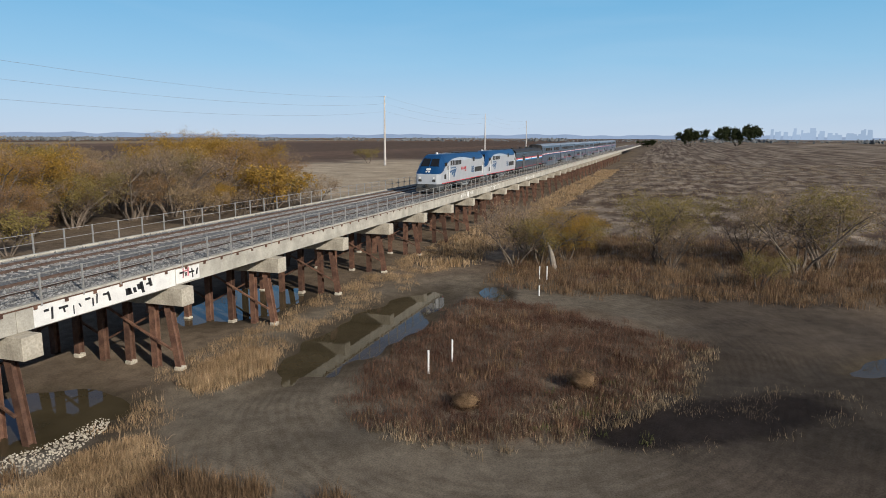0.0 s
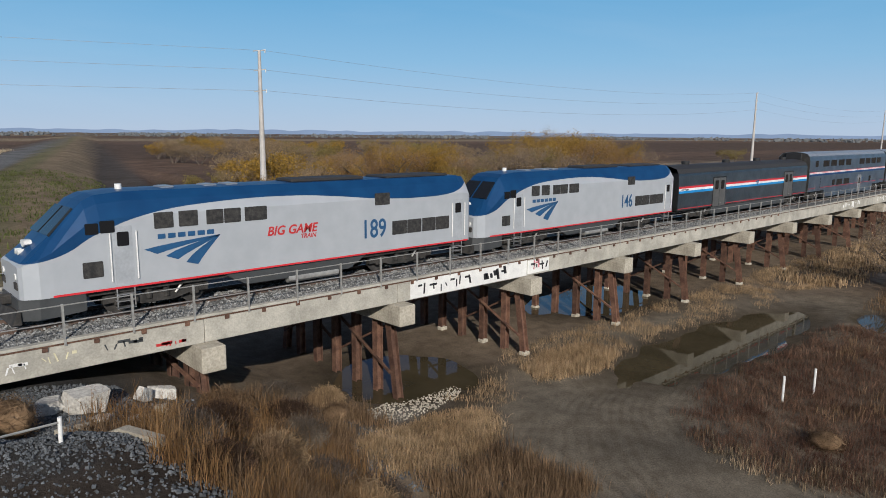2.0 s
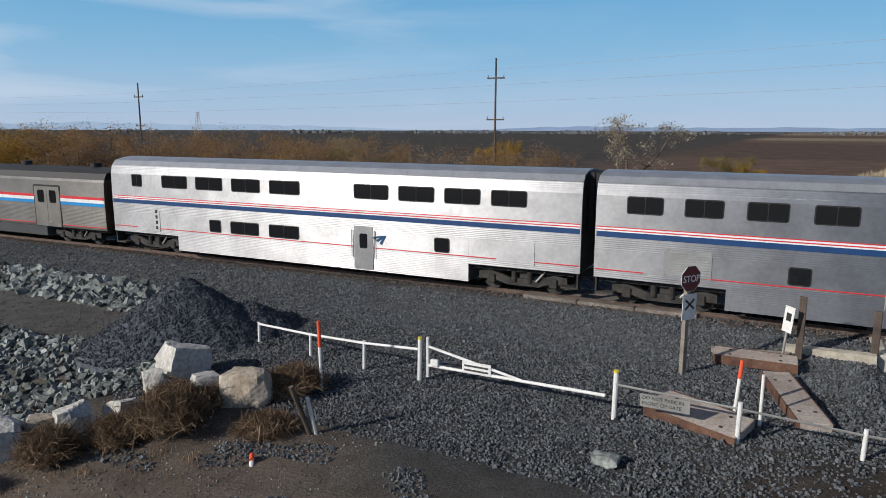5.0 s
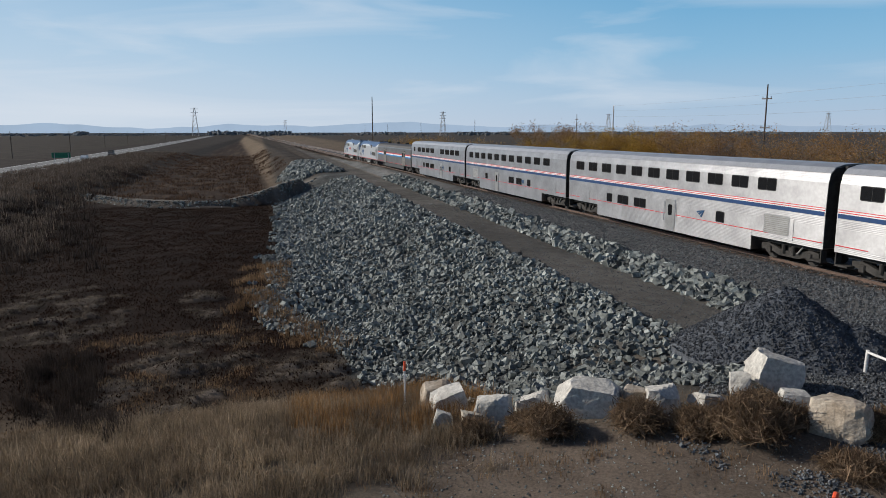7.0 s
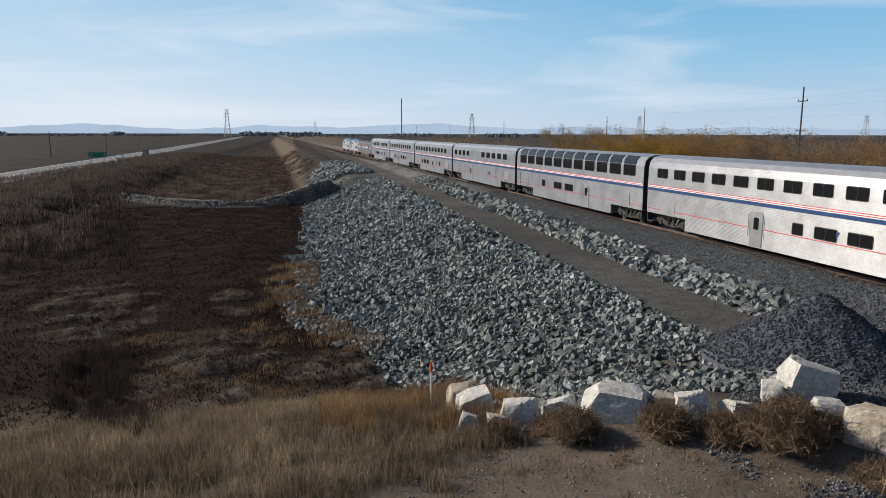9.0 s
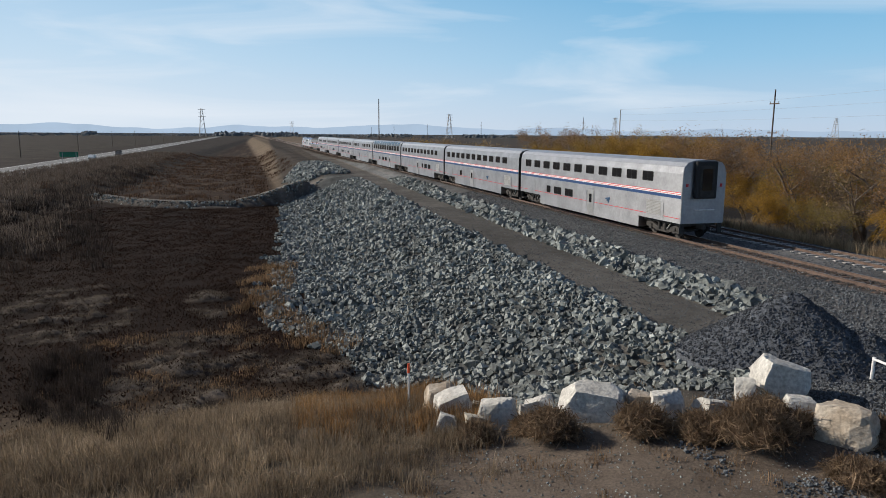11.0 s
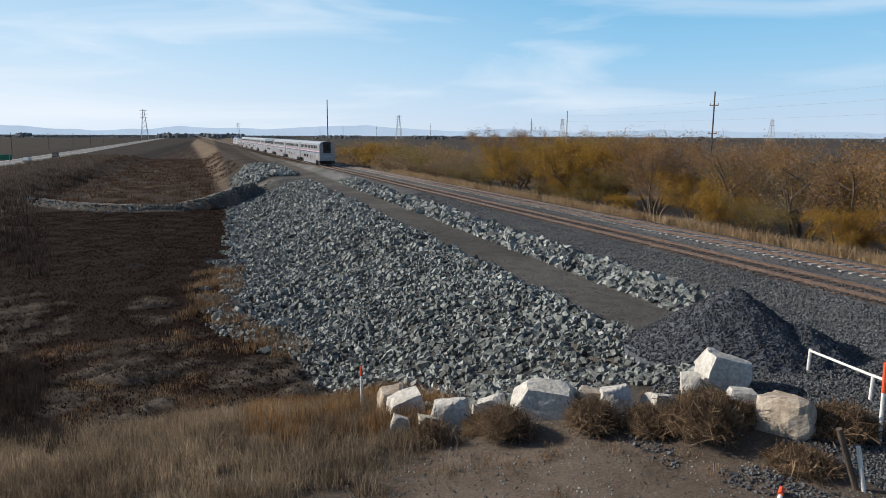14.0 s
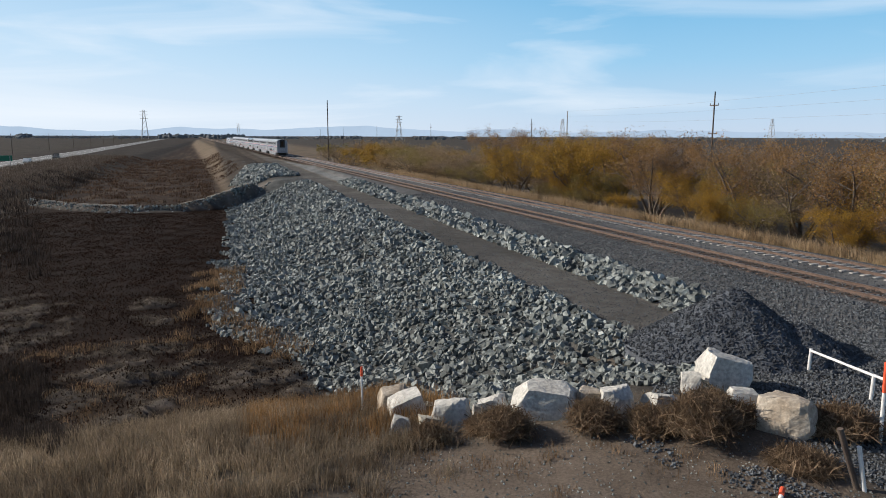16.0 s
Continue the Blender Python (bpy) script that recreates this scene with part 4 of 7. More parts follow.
def baggage_car():
    L = 12.65
    car = thing("baggage_car", "grey stainless baggage car with red, white and blue stripes", "train car")
    sec = [(-1.5, 0.95), (-1.53, 1.05), (-1.55, 2.4), (-1.52, 3.55), (-1.3, 4.0), (-0.75, 4.2), (0, 4.26)]
    body = part("body", Geo().loft(car_rings(sec, -L, L, 0.95)), BAGGAGE_SHELL, car, "fluted stainless steel shell")
    part("roof", Geo().loft([[(x, y, z + 0.014) for y, z in [(-1.47, 3.68), (-1.3, 4.005), (-0.75, 4.205), (0, 4.265), (0.75, 4.205), (1.3, 4.005), (1.47, 3.68), (1.1, 3.7), (-1.1, 3.7)]]
                             for x in (-L, L)]), ROOF_DARK, car, "dark grey roof")
    H = 1.553
    for s in (-1, 1):
        for z0, z1, mat in ((2.60, 2.75, STRIPE_RED), (2.42, 2.598, STRIPE_WHITE), (2.24, 2.418, STRIPE_SKY), (1.08, 1.12, STRIPE_RED)):
            part("stripe", Geo().box(-L + 0.05, L - 0.05, *sorted((s * (H - 0.02), s * (H + 0.004))), z0, z1), mat, body)
        for u in (6.55, 20.65):
            x = -L + u
            d = side_panel("double_door", car, x - 1.05, x + 1.05, 0.95, 3.2, DOOR_STEEL, s, 1.55, 0.014, 0.08, "grey double loading door")
            side_panel("opening_frame", d, x - 1.12, x + 1.12, 1.0, 3.3, RUBBER, s, 1.55, 0.009, 0.1)
            part("door_joint", Geo().box(x - 0.012, x + 0.012, *sorted((s * 1.55, s * 1.567)), 1.0, 3.15), RUBBER, d)
            for q in (-0.5, 0.5):
                side_panel("pane", d, x + q - 0.28, x + q + 0.28, 2.3, 3.0, WINDOW, s, 1.55, 0.02, 0.1)
            part("handle", Geo().tube((x + 0.12, s * 1.585, 1.2), (x + 0.3, s * 1.585, 1.2), 0.02, n=6), TRIM_STEEL, d)
    for u in (3.7, 10.7, 16.9, 22.9):
        part("roof_vent", Geo().tube((-L + u, 0, 4.24), (-L + u, 0, 4.5), 0.3, 0.3, 14), RUBBER, car, "round black roof vent")
    part("skirt", Geo().box(-L + 5.6, L - 5.0, -1.45, 1.45, 0.36, 0.95, 0.03), SKIRT, car, "dark grey equipment skirt")
    part("underframe", Geo().box(-L + 0.1, L - 0.1, -1.25, 1.25, 0.8, 1.0), UNDER, car)
    for e in (-1, 1):
        part("diaphragm", Geo().box(*sorted((e * L, e * (L + 0.28))), -0.7, 0.7, 1.2, 3.7, 0.05), RUBBER, car)
        part("coupler", Geo().box(*sorted((e * (L - 0.4), e * (L + 0.3))), -0.15, 0.15, 0.7, 1.0, 0.03), UNDER, car)
    for x in (-L + 4.3, L - 2.9):
        add_truck(car, x)
    swoosh(car, 0.6, 2.33, 0.8, -1, 1.56, DARK_BLUE)
    lettering("car_number", "61010   Baggage", 0.17, PAINT_BLACK, car, pose(-L + 0.4, -1.5625, 2.46, 90, 0, 0))
    return car


def loco_paint():
    """Silver body with a blue cap that sweeps up from the nose and curls at the tail."""
    m, t, b = nodes_of("locomotive_paint")
    tc = t.nodes.new("ShaderNodeTexCoord")
    sep = t.nodes.new("ShaderNodeSeparateXYZ")
    t.links.new(tc.outputs["Object"], sep.inputs[0])
    edge = t.nodes.new("ShaderNodeFloatCurve")
    rng = t.nodes.new("ShaderNodeMapRange")
    rng.inputs["From Min"].default_value, rng.inputs["From Max"].default_value = -10.3, 10.3
    t.links.new(sep.outputs["X"], rng.inputs["Value"])
    t.links.new(rng.outputs[0], edge.inputs["Value"])
    cv = edge.mapping.curves[0]
    for k, (u, z) in enumerate(((0.0, 2.15), (0.05, 2.3), (0.12, 3.0), (0.21, 3.58), (0.33, 3.82), (0.5, 3.86), (0.6, 3.72), (0.7, 3.52), (0.82, 3.42), (0.92, 3.5), (0.965, 3.72), (1.0, 4.25))):
        if k < 2:
            cv.points[k].location = (u, z / 5) if k == 0 else (1.0, 4.25 / 5)
        if 0 < k < 11:
            cv.points.new(u, z / 5)
    edge.mapping.update()
    big = t.nodes.new("ShaderNodeMath")
    big.operation = "MULTIPLY"
    big.inputs[1].default_value = 5.0
    t.links.new(edge.outputs[0], big.inputs[0])
    gt = t.nodes.new("ShaderNodeMath")
    gt.operation = "GREATER_THAN"
    t.links.new(sep.outputs["Z"], gt.inputs[0])
    t.links.new(big.outputs[0], gt.inputs[1])
    mix = t.nodes.new("ShaderNodeMix")
    mix.data_type = "RGBA"
    silver, fac = noise_mix(t, 1.2, (0.405, 0.425, 0.45), (0.445, 0.465, 0.49))
    blue, _ = noise_mix(t, 1.0, (0.006, 0.045, 0.135), (0.009, 0.06, 0.165))
    t.links.new(gt.outputs[0], mix.inputs[0])
    t.links.new(silver, mix.inputs[6])
    t.links.new(blue, mix.inputs[7])
    t.links.new(mix.outputs[2], b.inputs["Base Color"])
    b.inputs["Roughness"].default_value, b.inputs["Metallic"].default_value = 0.38, 0.15
    return m


LOCO = loco_paint()
LOCO_SILVER = plain("silver_paint", (0.42, 0.44, 0.465), 0.4, 0.15)


def locomotive(number, slogan):
    L = 10.25
    car = thing("locomotive", "silver diesel locomotive with blue roof, blue nose and red sill", "locomotive", "two locomotives at the train's head")
    H = 1.52

    def ring(x, w, z0, zs, zt, wt):
        """One cross-section: sill, shoulder height zs, roof height zt, roof half width wt."""
        return [(x, -w, z0), (x, -w, (z0 + zs) / 2), (x, -w, zs), (x, -wt - (w - wt) * 0.45, zs + (zt - zs) * 0.62), (x, -wt, zt - 0.03), (x, 0, zt),
                (x, wt, zt - 0.03), (x, wt + (w - wt) * 0.45, zs + (zt - zs) * 0.62), (x, w, zs), (x, w, (z0 + zs) / 2), (x, w, z0)]
    rings = [ring(-L, 1.15, 1.0, 2.05, 2.12, 0.7), ring(-L + 0.10, 1.32, 1.0, 2.1, 2.2, 0.8), ring(-L + 0.55, 1.5, 1.0, 2.3, 2.6, 0.9),
             ring(-L + 0.95, H, 1.0, 2.5, 2.98, 1.0), ring(-L + 2.1, H, 1.0, 3.35, 4.12, 0.98), ring(-L + 2.5, H, 1.0, 3.45, 4.3, 0.95),
             ring(-L + 3.4, H, 1.0, 3.5, 4.38, 0.95), ring(L - 0.6, H, 1.0, 3.5, 4.38, 0.95), ring(L - 0.15, H - 0.05, 1.0, 3.45, 4.3, 0.9), ring(L, H - 0.14, 1.0, 3.35, 4.2, 0.85)]
    body = part("body", Geo().loft(rings), LOCO, car, "silver and blue painted shell")
    for s in (-1, 1):
        part("sill_line", Geo().box(-L + 0.9, L - 0.2, *sorted((s * (H - 0.02), s * (H + 0.006))), 1.0, 1.07), STRIPE_RED, body, "red sill line")
        # cab side windows, radiator and louvre panels
        for a, b_, z0, z1, mat, nm in ((2.0, 2.42, 2.98, 3.36, WINDOW, "cab_window"), (2.47, 2.95, 3.0, 3.42, WINDOW, "cab_window"),
                                       (4.3, 5.0, 3.0, 3.58, GRILLE, "louvre"), (5.2, 5.92, 3.0, 3.58, GRILLE, "louvre"), (6.25, 6.93, 3.0, 3.55, GRILLE, "louvre"), (6.96, 7.65, 3.0, 3.55, GRILLE, "louvre"),
                                       (7.82, 8.78, 3.0, 3.55, GRILLE, "louvre"), (14.25, 15.1, 3.2, 3.75, GRILLE, "louvre"), (15.25, 16.14, 1.75, 2.4, GRILLE, "louvre"), (16.17, 17.06, 1.75, 2.4, GRILLE, "louvre"), (17.12, 18.0, 1.75, 2.4, GRILLE, "louvre"), (18.03, 18.92, 1.75, 2.4, GRILLE, "louvre"),
                                       (1.85, 2.5, 1.5, 2.05, GRILLE, "louvre")):
            side_panel(nm, body, -L + a, -L + b_, z0, z1, mat, s, H - (0.03 if z0 > 3.2 else 0.0), 0.016, 0.04)
        for u, w in ((3.2, 0.32), (19.55, 0.32)):
            d = side_panel("cab_door" if u < 9 else "rear_door", car, -L + u - w, -L + u + w, 1.1, 3.2, LOCO_SILVER, s, H, 0.01, 0.03, "silver side door")
            side_panel("pane", d, -L + u - 0.2, -L + u + 0.2, 2.5, 3.0, WINDOW, s, H, 0.018, 0.05)
            for q in (-w - 0.12, w + 0.12):
                part("grab_rail", Geo().tube((-L + u + q, s * (H + 0.06), 1.3), (-L + u + q, s * (H + 0.06), 3.0), 0.028, n=6), PAINT_WHITE, d)
            for k in range(3):
                part("step", Geo().box(-L + u - 0.3, -L + u + 0.3, *sorted((s * (H - 0.25), s * H)), 0.28 + 0.24 * k, 0.31 + 0.24 * k), TRIM_STEEL, d)
            for q in (-0.3, 0.3):
                part("step_rail", Geo().tube((-L + u + q, s * (H - 0.02), 0.26), (-L + u + q, s * (H - 0.02), 1.0), 0.025, n=6), TRIM_STEEL, d)
        # windscreen halves on the sloping nose
        z0, z1 = 3.0, 3.85
        xa, xb = -L + 0.98, -L + 1.82
        nrm = Vector((-(z1 - z0), 0, xb - xa)).normalized() * 0.03
        q = [(xa, s * 0.08, z0), (xa, s * 1.1, z0), (xb, s * 0.95, z1), (xb, s * 0.08, z1)]
        part("windscreen", Geo().loft([[Vector(p) - nrm for p in q], [Vector(p) + nrm * 1.6 for p in q]]), WINDOW, body, "dark windscreen")
        part("headlamp", Geo().tube((-L - 0.03, s * 0.85, 1.72), (-L + 0.2, s * 0.85, 1.72), 0.12, n=14), LAMP_GLASS, body)
        part("ditch_lamp", Geo().box(-L - 0.04, -L + 0.1, s * 0.85 - 0.2, s * 0.85 + 0.2, 1.28, 1.55, 0.03), UNDER, body)
        part("upper_lamp", Geo().tube((-L + 0.25, s * 0.16, 2.42), (-L + 0.55, s * 0.16, 2.42), 0.1, n=12), LAMP_GLASS, body)
    part("nose_skirt", Geo().loft([[(-L - 0.05, -1.1, 0.28), (-L - 0.05, 1.1, 0.28), (-L - 0.05, 1.15, 1.0), (-L - 0.05, -1.15, 1.0)],
                                   [(-L + 0.5, -1.48, 0.28), (-L + 0.5, 1.48, 0.28), (-L + 0.5, 1.5, 1.0), (-L + 0.5, -1.5, 1.0)],
                                   [(-L + 1.9, -1.49, 0.4), (-L + 1.9, 1.49, 0.4), (-L + 1.9, 1.5, 1.0), (-L + 1.9, -1.5, 1.0)]]), SKIRT, car, "dark grey nose skirt")
    part("pilot", Geo().prism([(-L - 0.3, 0.16), (-L - 0.02, 0.16), (-L - 0.02, 0.62), (-L - 0.12, 0.62)], "y", -1.25, 1.25), UNDER, car, "black snow plough")
    part("coupler", Geo().box(-L - 0.35, -L + 0.2, -0.16, 0.16, 0.7, 1.02, 0.04), UNDER, car)
    part("coupler", Geo().box(L - 0.2, L + 0.35, -0.16, 0.16, 0.7, 1.02, 0.04), UNDER, car)
    part("fuel_tank", Geo().prism([(-3.4, 1.0), (3.6, 1.0), (2.6, 0.45), (-2.4, 0.45)], "y", -1.42, 1.42), SKIRT, car, "dark grey fuel tank")
    part("underframe", Geo().box(-L + 0.6, L - 0.2, -1.3, 1.3, 0.82, 1.0), UNDER, car)
    part("air_tank", Geo().tube((-0.5, -1.3, 0.38), (2.0, -1.3, 0.38), 0.17, n=12), GALVANISED, car)
    for x in (-5.8, 5.9):
        add_truck(car, x, 2.75, 0.5)
    part("exhaust_cowl", Geo().box(0.2, 4.0, -0.7, 0.7, 4.33, 4.5, 0.06), ROOF_DARK, car)
    part("roof_fan_hood", Geo().box(5.2, 9.2, -0.85, 0.85, 4.33, 4.46, 0.05), ROOF_DARK, car)
    part("horn", Geo().tube((-6.6, 0, 4.36), (-6.6, 0, 4.56), 0.12, n=10), PAINT_WHITE, car)
    for x in (-5.2, -3.5, -2.6):
        part("roof_hatch", Geo().box(x, x + 0.5, -0.4, 0.4, 4.33, 4.43, 0.03), TRIM_STEEL, car)
    part("end_gangway", Geo().box(L, L + 0.2, -0.6, 0.6, 1.1, 3.6, 0.05), RUBBER, car)
    swoosh(car, -L + 3.75, 1.62, 3.0, -1, H, DARK_BLUE, rise=0.62)
    for k in range(6):
        side_panel("name_bar", car, -L + 4.4 + 0.37 * k, -L + 4.68 + 0.37 * k, 2.62, 2.8, DARK_BLUE, -1, H, 0.01, 0.01)
    lettering("road_number", number, 1.18, DARK_BLUE, car, pose(-L + 13.45, -H - 0.012, 1.75, 90, 0, 0) @ Matrix.Diagonal((0.82, 1, 1, 1)))
    if slogan:
        ob = lettering("slogan", slogan, 0.52, PAINT_RED, car, pose(-L + 8.75, -H - 0.012, 2.32, 90, 0, 0))
        ob.data.shear, ob.data.offset = 0.25, 0.012
        low = lettering("slogan", "TRAIN", 0.26, PAINT_RED, car, pose(-L + 10.3, -H - 0.012, 2.08, 90, 0, 0))
        low.data.shear, low.data.offset = 0.25, 0.006
    # pale emblem on the nose
    part("nose_emblem", Geo().prism([(-0.32, 0.0), (0.0, -0.14), (0.32, 0.0), (0.16, 0.12), (-0.2, 0.12)], "x", -L + 0.28, -L + 0.52), PAINT_WHITE, body).location = (0.17, 0, 2.68)
    return car


UP11 = [(1.75 + 1.98 * k, 1.28) for k in range(11)]
TRAIN = []                      # things with the distance of their middle behind the train's reference point


def build_train():
    one, two = locomotive("189", "BIG GAME"), locomotive("146", "")
    TRAIN.append((one, -31.6))
    TRAIN.append((two, -10.52))
    TRAIN.append((baggage_car(), 12.95))
    dorm = superliner("silver double-deck dormitory car with red, white and blue stripes", [(1.9, 0.75), (4.55, 1.75), (6.85, 1.75), (9.15, 1.75), (11.45, 1.75), (16.1, 1.75), (18.3, 1.7), (20.4, 1.6), (22.4, 1.5)],
                      [(7.15, 0.75), (9.0, 1.75), (11.35, 1.75)], [15.7], [19.5], [], boxes=(3.1,))
    sleep = superliner("silver double-deck sleeping car with two rows of dark windows", UP11, [(17.9, 0.7), (15.6, 1.3), (13.7, 1.3)], [9.8], [6.8], [(3.3, 1.6)])
    sleep2 = superliner("silver double-deck sleeping car with small lower windows", UP11, [(6.3, 0.75), (8.1, 1.4), (10.2, 1.4)], [13.6], [18.2], [(22.4, 1.7)])
    diner = superliner("silver double-deck dining car with two groups of upper windows", [(1.7, 1.2), (3.7, 1.2), (5.6, 1.2), (7.5, 1.2), (14.0, 1.3), (16.0, 1.3), (18.0, 1.3), (20.0, 1.3), (22.0, 1.3)],
                       [], [9.0], [], [(22.6, 1.4)], boxes=(18.9,))
    lounge = superliner("silver double-deck lounge car with tall windows and curved roof glass", [(1.8 + 2.15 * k, 1.75) for k in range(11)], [(7.3, 0.8), (10.6, 1.7), (13.0, 1.7)], [16.4], [], [], lounge=True, boxes=(1.0,))
    coach = superliner("silver double-deck coach with eleven upper windows", UP11, [(14.2, 0.75), (16.0, 1.4), (18.0, 1.4)], [11.2], [], [(22.4, 1.7)])
    coach2 = superliner("silver double-deck coach with a baggage hatch and dark windows", UP11, [], [11.2], [7.0], [(22.4, 1.7)])
    last = superliner("silver double-deck coach with a dark end door, last car", UP11, [(6.3, 0.75), (8.1, 1.4), (10.2, 1.4)], [13.9], [], [(22.4, 1.7)], rear=True)
    for k, c in enumerate((dorm, sleep, sleep2, diner, lounge, coach, coach2, last)):
        TRAIN.append((c, 25.9 + 12.95 + 25.9 * k))


build_train()


# ---------- stone: riprap, boulders, gravel ----------
def ico(level):
    bm = bmesh.new()
    bmesh.ops.create_icosphere(bm, subdivisions=level, radius=1.0)
    v = np.array([p.co[:] for p in bm.verts])
    f = np.array([[q.index for q in p.verts] for p in bm.faces])
    bm.free()
    return v, f


ICO1, ICO2, ICO3 = ico(1), ico(2), ico(3)
CUBE = (np.array([(x, y, z) for x in (-0.7, 0.7) for y in (-0.7, 0.7) for z in (-0.7, 0.7)]),
        np.array([(0, 1, 3), (0, 3, 2), (4, 6, 7), (4, 7, 5), (0, 4, 5), (0, 5, 1), (2, 3, 7), (2, 7, 6), (0, 2, 6), (0, 6, 4), (1, 5, 7), (1, 7, 3)]))


def broken_stone(rng):
    """One sharp-edged broken stone of about unit size."""
    v = CUBE[0] * (0.86, rng.uniform(0.6, 0.85), rng.uniform(0.48, 0.75)) + rng.uniform(-0.2, 0.2, (8, 3))
    return v


def rough_stone(base, rng, flat=0.7, cuts=9, low=0.4, high=0.72):
    """One angular stone of about unit size."""
    v = base[0].copy()
    for _ in range(cuts):
        d = rng.normal(size=3)
        d /= np.linalg.norm(d)
        h = v @ d
        lim = rng.uniform(low, high)
        v -= np.clip(h - lim, 0, None)[:, None] * d
    return v * (1, rng.uniform(0.65, 1.0), rng.uniform(0.5, 0.85) * flat / 0.7)


def turns(rng, n):
    """Random rotations as matrices."""
    q = rng.normal(size=(n, 4))
    q /= np.linalg.norm(q, axis=1)[:, None]
    w, x, y, z = q.T
    return np.stack([np.stack([1 - 2 * (y * y + z * z), 2 * (x * y - z * w), 2 * (x * z + y * w)], -1),
                     np.stack([2 * (x * y + z * w), 1 - 2 * (x * x + z * z), 2 * (y * z - x * w)], -1),
                     np.stack([2 * (x * z - y * w), 2 * (y * z + x * w), 1 - 2 * (x * x + y * y)], -1)], 1)


def stone_field(name, places, sizes, material, label, category, seed, kind="stuff", parent=None, base=None):
    """Many loose stones joined in one mesh."""
    rng = np.random.RandomState(seed)
    base = base or CUBE
    shapes = [broken_stone(rng) if base is CUBE else rough_stone(base, rng) for _ in range(12)]
    pick = rng.randint(0, 12, len(places))
    R = turns(rng, len(places))
    V = np.einsum("nij,nkj->nki", R, np.array(shapes)[pick]) * sizes[:, None, None] + places[:, None, :]
    F = base[1][None] + (np.arange(len(places)) * len(base[0]))[:, None, None]
    ob = new(name, array_mesh(name, V.reshape(-1, 3), F.reshape(-1, 3), material))
    ob.parent = parent
    return tagged(ob, label, category, kind=kind)


def toe(x):
    return np.interp(x, [-112, -88, -60, -44, -34, -18], [2.0, 1.3, 0.0, -1.0, 3.2, 4.8])


def build_riprap():
    rng = np.random.RandomState(11)
    bank = thing("riprap_bank", "grey-green angular riprap stones on the bank below the railway", "riprap")
    spots, sizes = [], []

    def fill(x0, x1, lo, hi, gap, big):
        n = int((x1 - x0) * 12.5 / gap ** 2)
        x = rng.uniform(x0, x1, n)
        y = rng.uniform(-3, 22, n) if lo is None else rng.uniform(lo, hi, n)
        if lo is None:
            ok = (x < -15.9 - 0.27 * (13.5 - y)) & (y > toe(x) + 0.9 * waves(x, y, 5.0, 40)) & (y < 14.7 + 0.25 * waves(x, y, 4.0, 41))
            x, y = x[ok], y[ok]
        y = y + bench(x)
        s = big * rng.uniform(0.5, 1.15, len(x)) * np.where(rng.uniform(size=len(x)) > 0.93, 1.5, 1.0)
        spots.append(np.stack([x, y, height(x, y) + s * 0.2 + rng.uniform(-0.06, 0.1, len(x))], -1))
        sizes.append(s)
    fill(-40, -15.8, None, None, 0.133, 0.17)
    fill(-64, -40, None, None, 0.17, 0.21)
    fill(-115, -64, None, None, 0.21, 0.25)
    for a, b, gap, big in ((-44, -22.5, 0.5, 0.26), (-70, -44, 0.56, 0.29), (-108, -70, 0.7, 0.36)):
        fill(a, b, 18.2, 20.5, gap, big)
    spots, sizes = np.concatenate(spots), np.concatenate(sizes)
    near = np.where((spots[:, 0] > -25) & (spots[:, 1] < 15))[0]
    near = near[np.argsort(-spots[near, 0])][:300]
    shapes = [array_mesh("stone", broken_stone(rng), CUBE[1], RIPRAP) for _ in range(10)]
    for i in near:
        ob = new("stone", shapes[rng.randint(10)])
        ob.parent = bank
        ob.matrix_basis = Matrix.LocRotScale(Vector(spots[i]), Euler(rng.uniform(0, 6.28, 3)), Vector([float(sizes[i])] * 3))
    rest = np.setdiff1d(np.arange(len(spots)), near)
    stone_field("loose_riprap", spots[rest], sizes[rest], RIPRAP, "", "", 12, parent=bank)
    # the second bank beyond the path across the marsh
    x, y = rng.uniform(-176, -128, 2600), rng.uniform(3, 14.5, 2600)
    ok = y > 3 + 0.18 * np.abs(x + 150)
    x, y = x[ok], y[ok] + bench(x[ok])
    stone_field("riprap_bank", np.stack([x, y, height(x, y) + 0.1], -1), rng.uniform(0.35, 0.7, len(x)), RIPRAP,
                "pale grey riprap stones on the bank beyond the marsh path", "riprap", 13)
    n = 420
    x = rng.uniform(-3, 3, n)
    y = rng.uniform(-33, 8, n)
    x = x * 0.4 - 111 - 0.042 * (y + 9) ** 2 + 2.6
    stone_field("riprap_edge", np.stack([x, y, height(x, y) + 0.05], -1), rng.uniform(0.12, 0.28, n), RIPRAP,
                "grey stones along the edge of the marsh path", "riprap", 14)


build_riprap()


def blocky(level=5):
    bm = bmesh.new()
    bmesh.ops.create_cube(bm, size=2.0)
    bmesh.ops.subdivide_edges(bm, edges=bm.edges[:], cuts=level, use_grid_fill=True)
    bmesh.ops.triangulate(bm, faces=bm.faces[:])
    v, f = np.array([p.co[:] for p in bm.verts]), np.array([[q.index for q in p.verts] for p in bm.faces])
    bm.free()
    return v, f


BLOCK = blocky()


